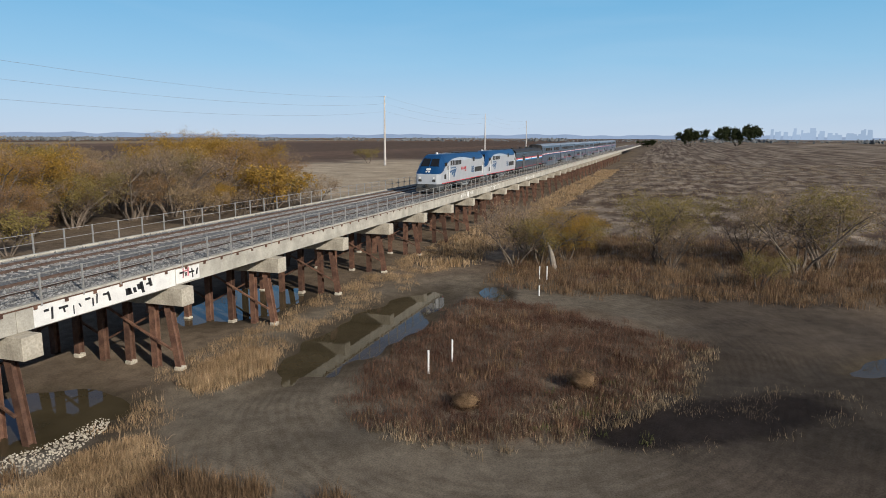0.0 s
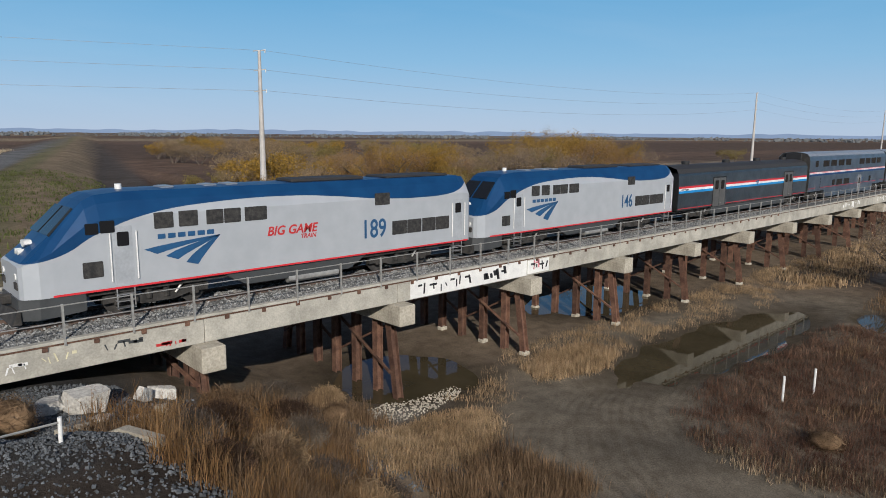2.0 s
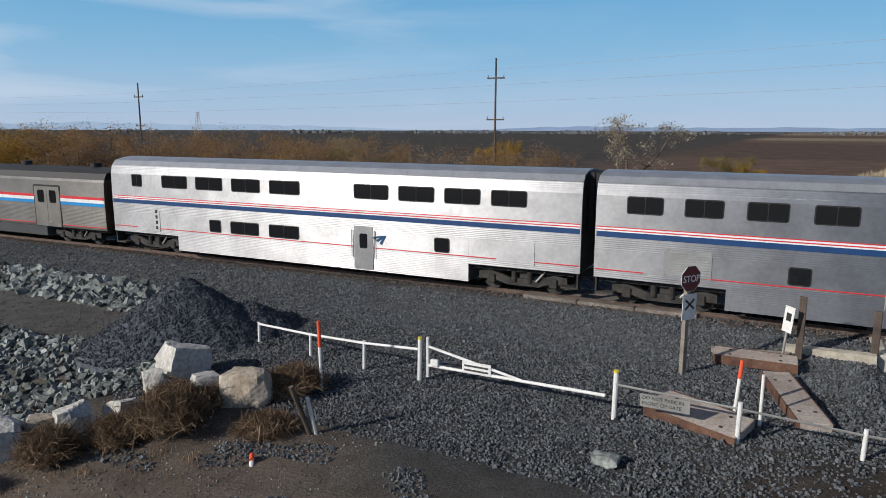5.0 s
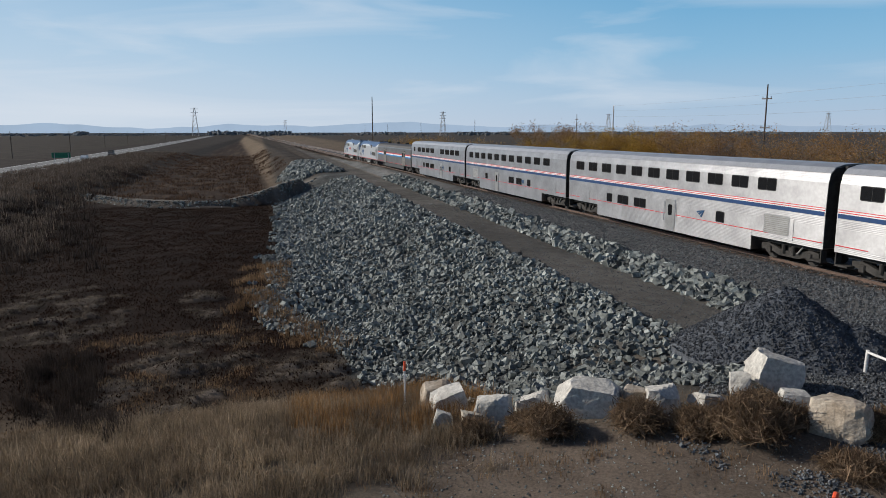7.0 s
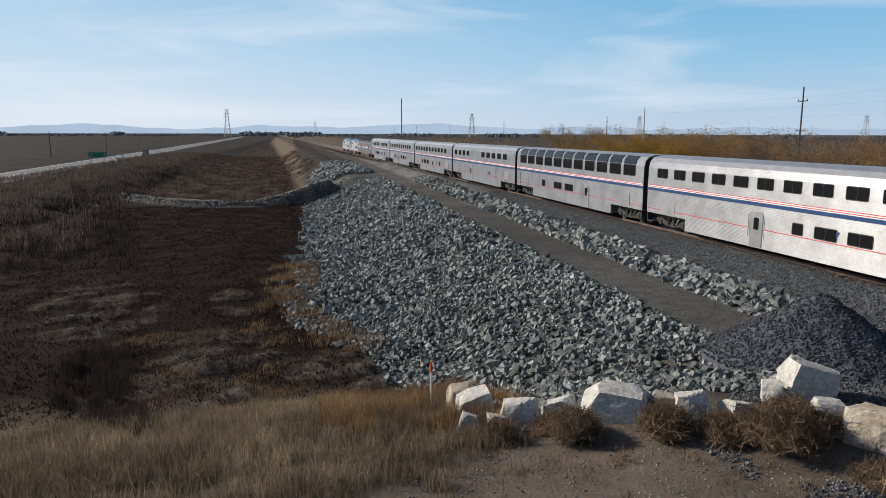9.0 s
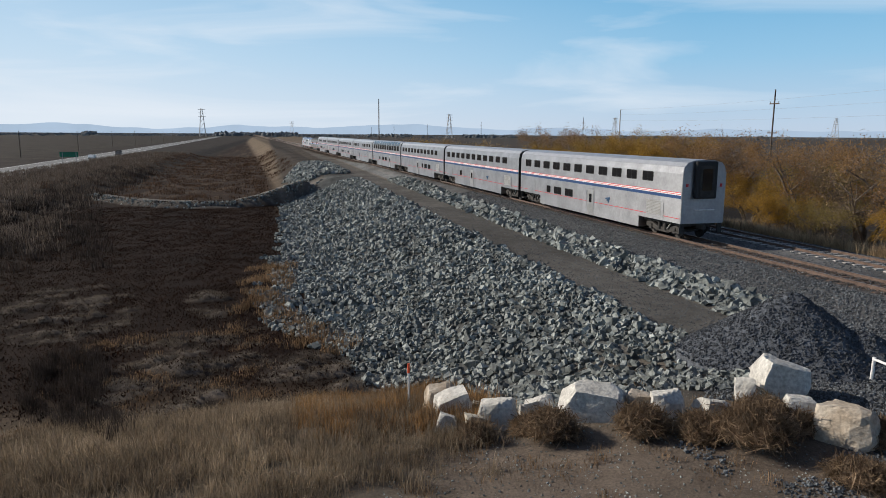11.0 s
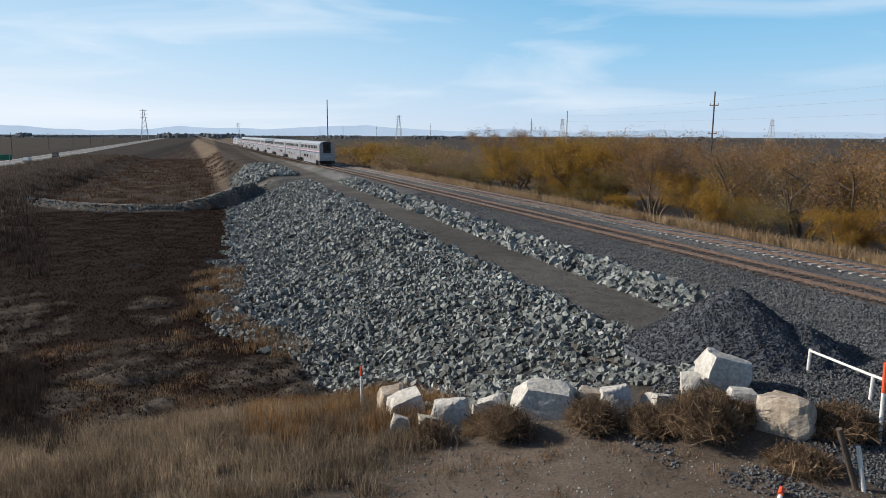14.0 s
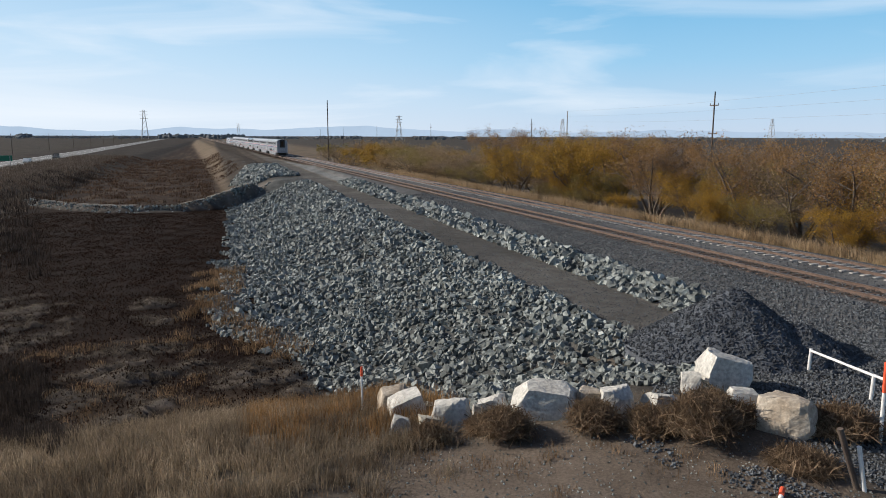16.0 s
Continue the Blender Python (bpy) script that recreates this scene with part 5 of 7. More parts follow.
def block_stone(rng, w, d, h, cuts=7, rough=0.03):
    """A quarried block with broken corners, w wide, d deep and h high, standing on z = 0."""
    v = BLOCK[0].copy()
    v[:, :2] *= 1 - 0.12 * rng.uniform(0.2, 1.0, 2) * (v[:, 2:] + 1) / 2
    v[:, 2] += v[:, 0] * rng.uniform(-0.22, 0.22) * (v[:, 2] > 0) + v[:, 1] * rng.uniform(-0.22, 0.22) * (v[:, 2] > 0)
    for _ in range(cuts):
        n = rng.normal(size=3) * (1, 1, 0.8)
        n /= np.linalg.norm(n)
        k = v @ n
        v -= np.clip(k - k.max() * rng.uniform(0.66, 0.9), 0, None)[:, None] * n
    v = v * (w / 2, d / 2, h / 2)
    v += rough * np.array([noise.noise_vector(Vector(p) * 2.6)[:] for p in v]) + rough * 0.5 * np.array([noise.noise_vector(Vector(p) * 8.0)[:] for p in v])
    v[:, 2] -= v[:, 2].min()
    return v


def build_boulders():
    rng = np.random.RandomState(5)
    right, away = np.array((0.31, 0.95)), np.array((-0.95, 0.31))
    # foot of the near face, width, depth, height, lean, tan or white stone
    rows = [(-19.4, 4.7, 1.25, 1.1, 0.95, 8, 1), (-18.0, 4.8, 1.35, 0.9, 0.85, -18, 0), (-16.85, 4.2, 0.72, 0.6, 0.6, 14, 0), (-16.5, 4.95, 0.62, 0.6, 0.6, 0, 2), (-16.6, 5.6, 1.2, 0.8, 0.85, -6, 0),
            (-17.2, 6.55, 0.42, 0.4, 0.45, 10, 0), (-17.0, 7.05, 0.9, 0.6, 0.6, -14, 0), (-15.75, 7.95, 2.05, 1.5, 1.0, 10, 0), (-15.65, 9.25, 0.75, 0.7, 0.62, 0, 1), (-15.0, 9.75, 1.0, 0.8, 0.72, 0, 0),
            (-14.65, 10.85, 1.05, 0.7, 0.5, 4, 0), (-15.15, 12.2, 0.6, 0.6, 0.7, -4, 0), (-15.05, 13.2, 1.6, 1.3, 0.98, 12, 0), (-13.1, 12.3, 0.85, 0.9, 0.82, -6, 0), (-12.05, 12.65, 1.5, 1.4, 1.02, 0, 1),
            (-18.7, 5.7, 0.5, 0.5, 0.4, 0, 2), (-16.2, 6.4, 0.35, 0.35, 0.3, 0, 2), (-14.4, 10.2, 0.3, 0.3, 0.25, 0, 2)]
    for x, y, w, d, h, lean, tone in rows:
        w, d, h = 0.9 * w, 0.85 * d, h
        v = block_stone(rng, w, d, h, 14 if tone == 1 else 9)
        x, y = np.array((x, y)) + away * d * 0.45
        ob = new("boulder", array_mesh("boulder", v, BLOCK[1], (BOULDER, BOULDER_TAN, CONCRETE_OLD)[tone]))
        ob.matrix_basis = pose(x, y, float(height(x, y)) - 0.12, 0, 0, 72 + rng.uniform(-22, 22)) @ pose(0, 0, 0, rng.uniform(-6, 6), lean, 0)
        tagged(ob, ("large white quarried limestone block beside dry weeds", "weathered tan limestone boulder beside dry weeds", "grey broken rock among pale boulders")[tone], "boulder", "row of boulders")
    x, y = -3.3, 13.9
    ob = new("boulder", array_mesh("boulder", block_stone(rng, 0.6, 0.45, 0.32, 12), BLOCK[1], RIPRAP))
    ob.location = (x, y, float(height(x, y)) - 0.05)
    tagged(ob, "small grey rock lying in the gravel", "rock")


build_boulders()


def build_gravel():
    rng = np.random.RandomState(21)
    # loose gravel over the levee top and the shoulder of the line
    n = 105000
    x, y = rng.uniform(-17, 7.5, n), rng.uniform(9.0, 24.4, n)
    keep = (rng.uniform(size=n) < np.clip(0.4 + 0.12 * (y - 10), 0.3, 1)) & ((y > 12.5) | (waves(x, y, 4.0, 22) > 0.1))
    keep &= rng.uniform(size=n) < 1 - 0.85 * step(-3, 2, x) * step(18, 15, y)
    x, y = x[keep], y[keep]
    s = rng.uniform(0.02, 0.05, len(x)) * np.where(rng.uniform(size=len(x)) > 0.96, 1.7, 1.0)
    stone_field("gravel", np.stack([x, y, height(x, y) + s * 0.3], -1), s, BALLAST, "loose grey crushed stone on the levee", "gravel", 22)
    n = 22000
    x, y = -16 - 60 * rng.uniform(size=n) ** 1.5, rng.uniform(20.2, 24.6, n)
    s = rng.uniform(0.03, 0.065, n)
    yy = y + bend(x)
    stone_field("ballast", np.stack([x, yy, height(x, yy) + s * 0.3], -1), s, BALLAST, "dark grey ballast on the shoulder of the line", "ballast", 23)
    n = 6000
    x, y = -19 - 50 * rng.uniform(size=n) ** 1.4, rng.uniform(14.6, 18.4, n)
    y = y + bench(x)
    s = rng.uniform(0.015, 0.04, n)
    stone_field("gravel", np.stack([x, y, height(x, y) + s * 0.25], -1), s, BALLAST, "fine grey gravel on the service track", "gravel", 133)
    n = 14000
    x, y = 2.7 + 65 * rng.uniform(size=n) ** 1.3, rng.uniform(FACE + 0.25, 33.2, n)
    y = np.where(rng.uniform(size=n) < 0.45, FACE + 0.25 + 1.4 * rng.uniform(size=n), y)
    s = rng.uniform(0.03, 0.06, n)
    stone_field("ballast", np.stack([x, y, 4.875 + s * 0.2], -1), s, DECK_BALLAST, "grey ballast along the trestle walkway", "ballast", 24)
    n = 16000
    x, y = 3 - 80 * rng.uniform(size=n) ** 1.5, rng.uniform(24.4, 33.0, n)
    s = rng.uniform(0.03, 0.06, n)
    yy = y + bend(x)
    stone_field("ballast", np.stack([x, yy, height(x, yy) + s * 0.3], -1), s, BALLAST, "grey ballast between and beside the tracks", "ballast", 28)
    n = 26000
    x = np.concatenate([3 - 130 * rng.uniform(size=n * 3 // 4) ** 1.4, 2.7 + 90 * rng.uniform(size=n // 4) ** 1.3])
    rail = rng.choice((-0.755, 0.755), n) + rng.normal(0, 0.17, n)
    line = np.where((x < 3) | (rng.uniform(size=n) < 0.5), TRACK, TRACK_2)
    s = rng.uniform(0.025, 0.05, n)
    yy = line + rail + bend(x)
    stone_field("stained_ballast", np.stack([x, yy, RAIL - 0.165 + s * 0.25], -1), s, RUST_BALLAST, "rust-stained ballast along the rails", "ballast", 128)
    for x0, reach, line, mat, seed in ((3, -95, TRACK_2, BALLAST, 130), (2.7, 60, TRACK_2, DECK_BALLAST, 131), (2.7, 60, TRACK, DECK_BALLAST, 132)):
        n = 6500
        x = x0 + reach * rng.uniform(size=n) ** 1.3
        off = rng.uniform(-0.98, 0.98, n)
        s = rng.uniform(0.04, 0.075, n)
        stone_field("ballast", np.stack([x, line + off + bend(x), RAIL - 0.16 + 0 * x], -1), s, mat, "grey ballast packed between the ties", "ballast", seed)
    # pale rock spoil by the second bent, and broken stone on the slope
    n = 700
    a, r = rng.uniform(0, 6.28, n), np.sqrt(rng.uniform(size=n))
    x, y = 19.6 + 3.0 * r * np.cos(a), 22.5 + 1.2 * r * np.sin(a) + 0.3 * r * np.cos(a)
    stone_field("rock_spoil", np.stack([x, y, height(x, y) + 0.03], -1), rng.uniform(0.02, 0.065, n), CONCRETE_OLD, "scatter of pale broken rock beside the dirt track", "gravel", 25)
    n = 5000
    x, y = rng.uniform(5, 17, n), rng.uniform(8, 23, n)
    stone_field("gravel", np.stack([x, y, height(x, y) + 0.01], -1), rng.uniform(0.03, 0.09, n), BALLAST, "grey stones on the levee's flank", "gravel", 26)
    n = 2200
    x, y = rng.uniform(-16.5, -8, n), rng.uniform(2, 12.5, n)
    stone_field("pebbles", np.stack([x, y, height(x, y) + 0.006], -1), rng.uniform(0.012, 0.035, n), RIPRAP, "small pebbles on bare dirt", "pebbles", 27)
    # the heap of dark crushed stone, a cone with a lower one tipped against it
    cx, cy = -19.0, 16.7

    def heap_z(x, y):
        a = np.arctan2(y - cy, x - cx)
        u = np.hypot(x - cx, (y - cy) * 1.05) / (3.25 + 0.25 * np.sin(3 * a + 1))
        v = np.hypot((x + 17.3) * 0.9, y - 18.0) / 1.95
        cone = lambda q, h: h * (1.08 - np.sqrt(q * q + 0.0064)) / 1.0
        top = np.maximum(4.15 + cone(u, 2.15), 4.15 + cone(v, 1.25)) + 0.05 * waves(x, y, 0.9, 47)
        return np.where((u > 1.08) & (v > 1.08), height(x, y) - 0.1, np.maximum(top, height(x, y) - 0.1))
    q = np.linspace(-4.2, 4.2, 64)
    X, Y = np.meshgrid(cx + 0.6 + q, cy + 0.5 + q, indexing="ij")
    i = (np.arange(63)[:, None] * 64 + np.arange(63)[None, :]).ravel()
    me = array_mesh("gravel_mound", np.stack([X, Y, heap_z(X, Y)], -1).reshape(-1, 3), np.stack([i, i + 64, i + 65, i + 1], -1), COAL_PILE)
    me.shade_smooth()
    heap = tagged(new("gravel_mound", me), "conical heap of dark crushed stone beside the line", "gravel heap")
    rng2 = np.random.RandomState(28)
    m = 15000
    x, y = cx + 0.6 + rng2.uniform(-4.2, 4.2, m), cy + 0.5 + rng2.uniform(-4.2, 4.2, m)
    z = heap_z(x, y)
    ok = z > height(x, y) - 0.05
    tagged(stone_field("crushed_stone", np.stack([x, y, z], -1)[ok], rng2.uniform(0.03, 0.07, m)[ok], COAL_PILE, "", "", 29, parent=heap), kind="stuff")


build_gravel()


# ---------- grass and weeds ----------
def blades(name, material, label, x, y, per, tall, wide, lean, spread, seed, z=None):
    """Tufts of thin blades at the places given, joined in one mesh."""
    rng = np.random.RandomState(seed)
    n = len(x)
    X, Y = np.repeat(x, per) + rng.normal(0, spread, n * per), np.repeat(y, per) + rng.normal(0, spread, n * per)
    Z = height(X, Y) - 0.02 if z is None else np.repeat(z, per)
    H = np.repeat(rng.uniform(tall[0], tall[1], n), per) * rng.uniform(0.5, 1.1, n * per)
    a, b = rng.uniform(0, 6.28, n * per), rng.uniform(0, 6.28, n * per)
    L = H * np.abs(rng.normal(0, lean, n * per))
    w = wide * rng.uniform(0.6, 1.4, n * per)
    base = np.stack([X, Y, Z], -1)
    side = np.stack([np.cos(a), np.sin(a), 0 * a], -1) * w[:, None] / 2
    mid = base + np.stack([np.cos(b) * L * 0.35, np.sin(b) * L * 0.35, H * 0.6], -1)
    tip = base + np.stack([np.cos(b) * L, np.sin(b) * L, H * np.clip(1 - 0.35 * (L / H) ** 2, 0.35, 1)], -1)
    V = np.stack([base - side, base + side, mid + side * 0.7, mid - side * 0.7, tip], 1).reshape(-1, 3)
    k = np.arange(n * per)[:, None] * 5
    F = np.concatenate([k + [0, 1, 2], k + [0, 2, 3], k + [3, 2, 4]])
    tagged(new(name, array_mesh(name, V, F, material)), label, "grass", kind="stuff")


def scatter(n, x0, x1, y0, y1, seed, ok):
    rng = np.random.RandomState(seed)
    x, y = rng.uniform(x0, x1, n), rng.uniform(y0, y1, n)
    k = ok(x, y)
    return x[k], y[k]


def dry(x, y):
    return height(x, y) > POND + 0.06


def inside(x, y, poly):
    r = np.zeros(x.shape, bool)
    for (xa, ya), (xb, yb) in zip(poly, poly[1:] + poly[:1]):
        r ^= ((ya > y) != (yb > y)) & (x < (xb - xa) * (y - ya) / (yb - ya) + xa)
    return r


ISLAND = [(24.5, 11.5), (28.5, 14.0), (38, 14.3), (47.5, 13.8), (49, 9), (44, 2), (41, -2.5), (34, -1.0), (27.5, 3.0), (24.5, 7)]


def bank_edge(x):
    """The foot of the highway bank where it meets the marsh."""
    return np.interp(x, [-330, -165, -144, -98, -43], [-40, -31.5, -32, -26.5, -12.5])


def build_grass():
    x, y = scatter(3400, 4.5, 19, 9.5, 24.5, 50, lambda x, y: (height(x, y) < 3.6) & dry(x, y) & (waves(x, y, 4.0, 51) > -0.35) & (blob(x, y, 17.2, 18.6, 4.4, 2.3, 12) < 0) & ((y < 19.8) | (x > 12)) & (x + 0.5 * y < 27.5))
    blades("brown_reeds", REED_BROWN, "tangled brown reeds on the levee's flank beside the trestle", x, y, 24, (0.45, 1.15), 0.019, 0.5, 0.2, 52)
    x, y = scatter(900, 5.5, 13, 12, 21.5, 152, lambda x, y: (height(x, y) < 3.9) & (waves(x, y, 2.6, 153) > 0.1) & (x + 0.5 * y < 22))
    blades("orange_reeds", REED_ORANGE, "upright orange-brown reeds on the levee's flank", x, y, 26, (0.6, 1.5), 0.013, 0.42, 0.2, 154)
    x, y = scatter(1100, 12.5, 22, 15.5, 21.2, 53, lambda x, y: blob(x, y, 17.2, 18.6, 4.2, 2.0, 12) > 0.05)
    blades("low_brush", REED_TAN, "dense oval mat of tan brush by the dirt track", x, y, 30, (0.25, 0.5), 0.018, 0.7, 0.2, 54)
    x, y = scatter(2200, 21, 90, 18.8, 24.5, 55, lambda x, y: dry(x, y) & (waves(x, y, 5.0, 56) > -0.1) & (y > 19.0 + 1.2 * waves(x, x, 8.0, 57)))
    blades("tan_reeds", REED_TAN, "tan reeds round the feet of the trestle", x, y, 26, (0.2, 0.6), 0.013, 0.6, 0.25, 58)
    x, y = scatter(800, 25, 33, 18.8, 22.6, 59, lambda x, y: dry(x, y) & (blob(x, y, 29.5, 21.0, 3.4, 1.7, 0) > 0))
    blades("tan_reeds", REED_TAN, "dense tan reeds beside a pile bent", x, y, 24, (0.35, 0.8), 0.015, 0.45, 0.18, 60)
    x, y = scatter(4300, 23, 50, -3, 15, 61, lambda x, y: dry(x, y) & inside(x + 0.8 * waves(x, y, 3.0, 62), y + 0.8 * waves(y, x, 3.0, 63), ISLAND))
    blades("red_weeds", WEED_RED, "rust-red weeds on an island between dirt tracks", x, y, 24, (0.18, 0.58), 0.015, 0.7, 0.26, 64)
    x, y = scatter(900, 23, 49, -3, 15, 65, lambda x, y: dry(x, y) & inside(x, y, ISLAND) & (waves(x, y, 6.0, 66) > 0.35))
    blades("tan_weeds", REED_BROWN, "tan weeds among rust-red ones", x, y, 14, (0.35, 0.8), 0.03, 0.3, 0.16, 67)
    x, y = scatter(1500, 22.5, 43, -3.5, 14, 68, lambda x, y: dry(x, y) & inside(x + 0.6, y + 0.8, ISLAND) & ~inside(x - 1.6, y - 2.0, ISLAND))
    blades("pale_grass", GRASS_DRY, "pale dry grass fringing the weeds", x, y, 16, (0.2, 0.5), 0.025, 0.5, 0.16, 69)
    x, y = scatter(600, 24, 40, -9, 3, 171, lambda x, y: (blob(x, y, 32.2, -3.6, 2.2, 1.2, -50) + 0.3 * waves(x, y, 2.0, 172) > 0) | (np.abs(blob(x, y, 30.6, -2.6, 7.5, 2.3, -55)) < 0.06))
    blades("tan_weeds", GRASS_DRY, "pale tufts at the edge of dark wet mud", x, y, 16, (0.1, 0.4), 0.012, 0.7, 0.3, 173)
    x, y = scatter(200, 27, 35, 0, 5, 168, lambda x, y: dry(x, y) & (waves(x, y, 3.0, 169) > 0.2))
    blades("green_grass", GRASS_GREEN, "green grass at the puddle's edge", x, y, 14, (0.15, 0.35), 0.025, 0.5, 0.16, 170)
    x, y = scatter(5200, 48, 84, -34, 15, 70, lambda x, y: dry(x, y) & (x > 53 - 0.12 * y + 2 * waves(y, y, 11.0, 71)) & (waves(x, y, 7.0, 72) > -0.5) & (y < 14))
    blades("brown_weeds", REED_BROWN, "brown weeds below bare willows", x, y, 16, (0.3, 1.1), 0.028, 0.45, 0.32, 73)
    x, y = scatter(2500, 50, 84, -34, 13, 74, lambda x, y: dry(x, y) & (x > 54 - 0.12 * y) & (waves(x, y, 9.0, 75) > 0.2))
    blades("red_weeds", WEED_RED, "dark red weeds below bare willows", x, y, 15, (0.3, 1.0), 0.028, 0.45, 0.32, 76)
    x, y = scatter(7000, 80, 330, -190, 20, 77, lambda x, y: waves(x, y, 16.0, 78) > -0.1)
    blades("marsh_grass", GRASS_DRY, "matted grey-brown grass of a wide dry marsh", x, y, 14, (0.2, 0.55), 0.075, 0.7, 0.9, 79)
    x, y = scatter(2500, 60, 260, 17, 23, 80, lambda x, y: waves(x, y, 9.0, 81) > -0.4)
    blades("tan_reeds", REED_TAN, "tan reeds along the trestle", x, y, 9, (0.4, 0.9), 0.07, 0.3, 0.35, 82)
    # west of the levee
    x, y = scatter(6200, -27, -9, -10, 6, 83, lambda x, y: (x < -10.6 - 0.62 * (y + 3) + 1.5 * waves(x, y, 2.2, 184)) & (waves(x, y, 3.0, 84) > -0.6) & (y < 5.5) & (x > -23.5 - 0.9 * (y + 5) + 1.2 * waves(x, y, 3.5, 185)))
    blades("dry_grass", GRASS_LEVEE, "tall dry grass on the levee's shoulder", x, y, 24, (0.2, 0.8), 0.013, 0.7, 0.17, 85)
    x, y = scatter(900, -27, -17, 0.5, 6.5, 86, lambda x, y: waves(x, y, 3.0, 87) > -0.3)
    blades("orange_weeds", REED_ORANGE, "orange-brown weeds at the riprap's foot", x, y, 18, (0.35, 0.9), 0.018, 0.35, 0.15, 88)
    x, y = scatter(15000, -56, -24, -18, 5, 89, lambda x, y: (hummocks(x, y)[0] > 0.3) & (hummocks(x, y)[1] > -0.1) & (y < toe(x) + 0.5))
    blades("matted_grass", GRASS_GREY, "wind-combed grey grass on hummocks", x, y, 10, (0.12, 0.28), 0.02, 1.3, 0.16, 91)
    x, y = scatter(16000, -112, -27, -40, 3.5, 92, lambda x, y: (waves(x, y, 6.0, 93) > -0.7) & (y < toe(x) + 0.3))
    blades("marsh_weeds", GRASS_MARSH, "dark red-brown low marsh weeds", x, y, 9, (0.08, 0.2), 0.07, 1.0, 0.4, 94)
    x, y = scatter(1200, -60, -34, -3, 4, 95, lambda x, y: (y < toe(x) + 1.6) & (y > toe(x) - 1.2 + 2.2 * waves(x, y, 5.0, 196)))
    blades("brown_weeds", REED_BROWN, "brown weeds along the riprap's toe", x, y, 14, (0.3, 0.7), 0.03, 0.4, 0.2, 96)
    x, y = scatter(5500, -330, -117, -52, 8, 97, lambda x, y: (waves(x, y, 14.0, 98) > -0.2) & (y < 4 + bend(x) + 8 * step(-168, -180, x)))
    blades("brown_grass", DITCH_WEED, "dark brown grass in the ditch beside the highway", x, y, 9, (0.3, 0.8), 0.12, 0.5, 0.5, 99)
    x, y = scatter(9000, -330, -70, -58, -14, 100, lambda x, y: (y < bank_edge(x) + 2.5 * waves(x, y, 16.0, 101)) & (waves(x, y, 9.0, 110) > -0.45))
    blades("bank_brush", BRUSH_GREY, "grey-brown brush on the highway bank", x, y, 14, (0.5, 1.5), 0.06, 0.4, 0.45, 102)
    x, y = scatter(3200, -200, -60, -48, -12, 111, lambda x, y: (y < bank_edge(x) + 3.5) & (y > bank_edge(x) - 7) & (waves(x, y, 8.0, 112) > 0.0))
    blades("dark_brush", BRUSH_DARK, "dark dead brush at the marsh's edge", x, y, 14, (0.6, 1.5), 0.06, 0.35, 0.4, 120)
    x, y = scatter(900, -40, -19, -12, -3, 121, lambda x, y: (blob(x, y, -24, -6.2, 4.2, 1.3, 20) + 0.3 * waves(x, y, 2.5, 122) > 0) | (blob(x, y, -33, -9.5, 5, 1.8, 10) > 0))
    blades("dark_brush", BRUSH_DARK, "dark dead weeds below the levee", x, y, 26, (0.5, 1.1), 0.016, 0.4, 0.16, 123)
    x, y = scatter(1500, -40, -24, -10, 3, 124, lambda x, y: (waves(x, y, 5.0, 125) > 0.15) & (hummocks(x, y)[0] < 0.5) & (y < toe(x)))
    blades("olive_weeds", REED_BROWN, "low olive-brown weeds among matted grass", x, y, 14, (0.15, 0.4), 0.016, 0.6, 0.2, 126)
    # north side of the line
    x, y = scatter(5200, -150, 0, 33.5, 46, 103, lambda x, y: waves(x, y, 6.0, 104) > -0.6)
    y = y + 0.9 * bend(x)
    blades("dry_grass", GRASS_DRY, "pale dry grass between the line and the trees", x, y, 13, (0.4, 1.0), 0.05, 0.4, 0.25, 105)
    x, y = scatter(3600, -120, -3, 33.2, 37.0, 113, lambda x, y: waves(x, y, 5.0, 114) > -0.8)
    y = y + bend(x)
    blades("tall_dry_grass", REED_TAN, "tall tan grass along the far side of the line", x, y, 22, (0.4, 1.15), 0.022, 0.55, 0.28, 115)
    x, y = scatter(700, -18, -9, -2, 11, 116, lambda x, y: (waves(x, y, 2.5, 117) > 0.15) & (x < -9.5 - 0.1 * y))
    blades("low_weeds", REED_BROWN, "low brown weeds scattered on bare dirt", x, y, 13, (0.1, 0.3), 0.014, 0.6, 0.14, 118)
    x, y = scatter(3500, 0, 60, 38, 150, 106, lambda x, y: (x > levee_axis(y) + 5) & (x < levee_axis(y) + 22))
    blades("levee_grass", GRASS_GREEN, "patchy green and tan grass on the levee", x, y, 9, (0.2, 0.5), 0.08, 0.5, 0.4, 107)
    x, y = scatter(14000, -20, 70, 38, 300, 108, lambda x, y: (x < levee_axis(y) - 6.5) & (x > levee_axis(y) - 11))
    blades("pale_reeds", REED_PALE, "pale reeds beside the levee road", x, y, 9, (0.6, 1.3), 0.1, 0.3, 0.5, 109)


build_grass()


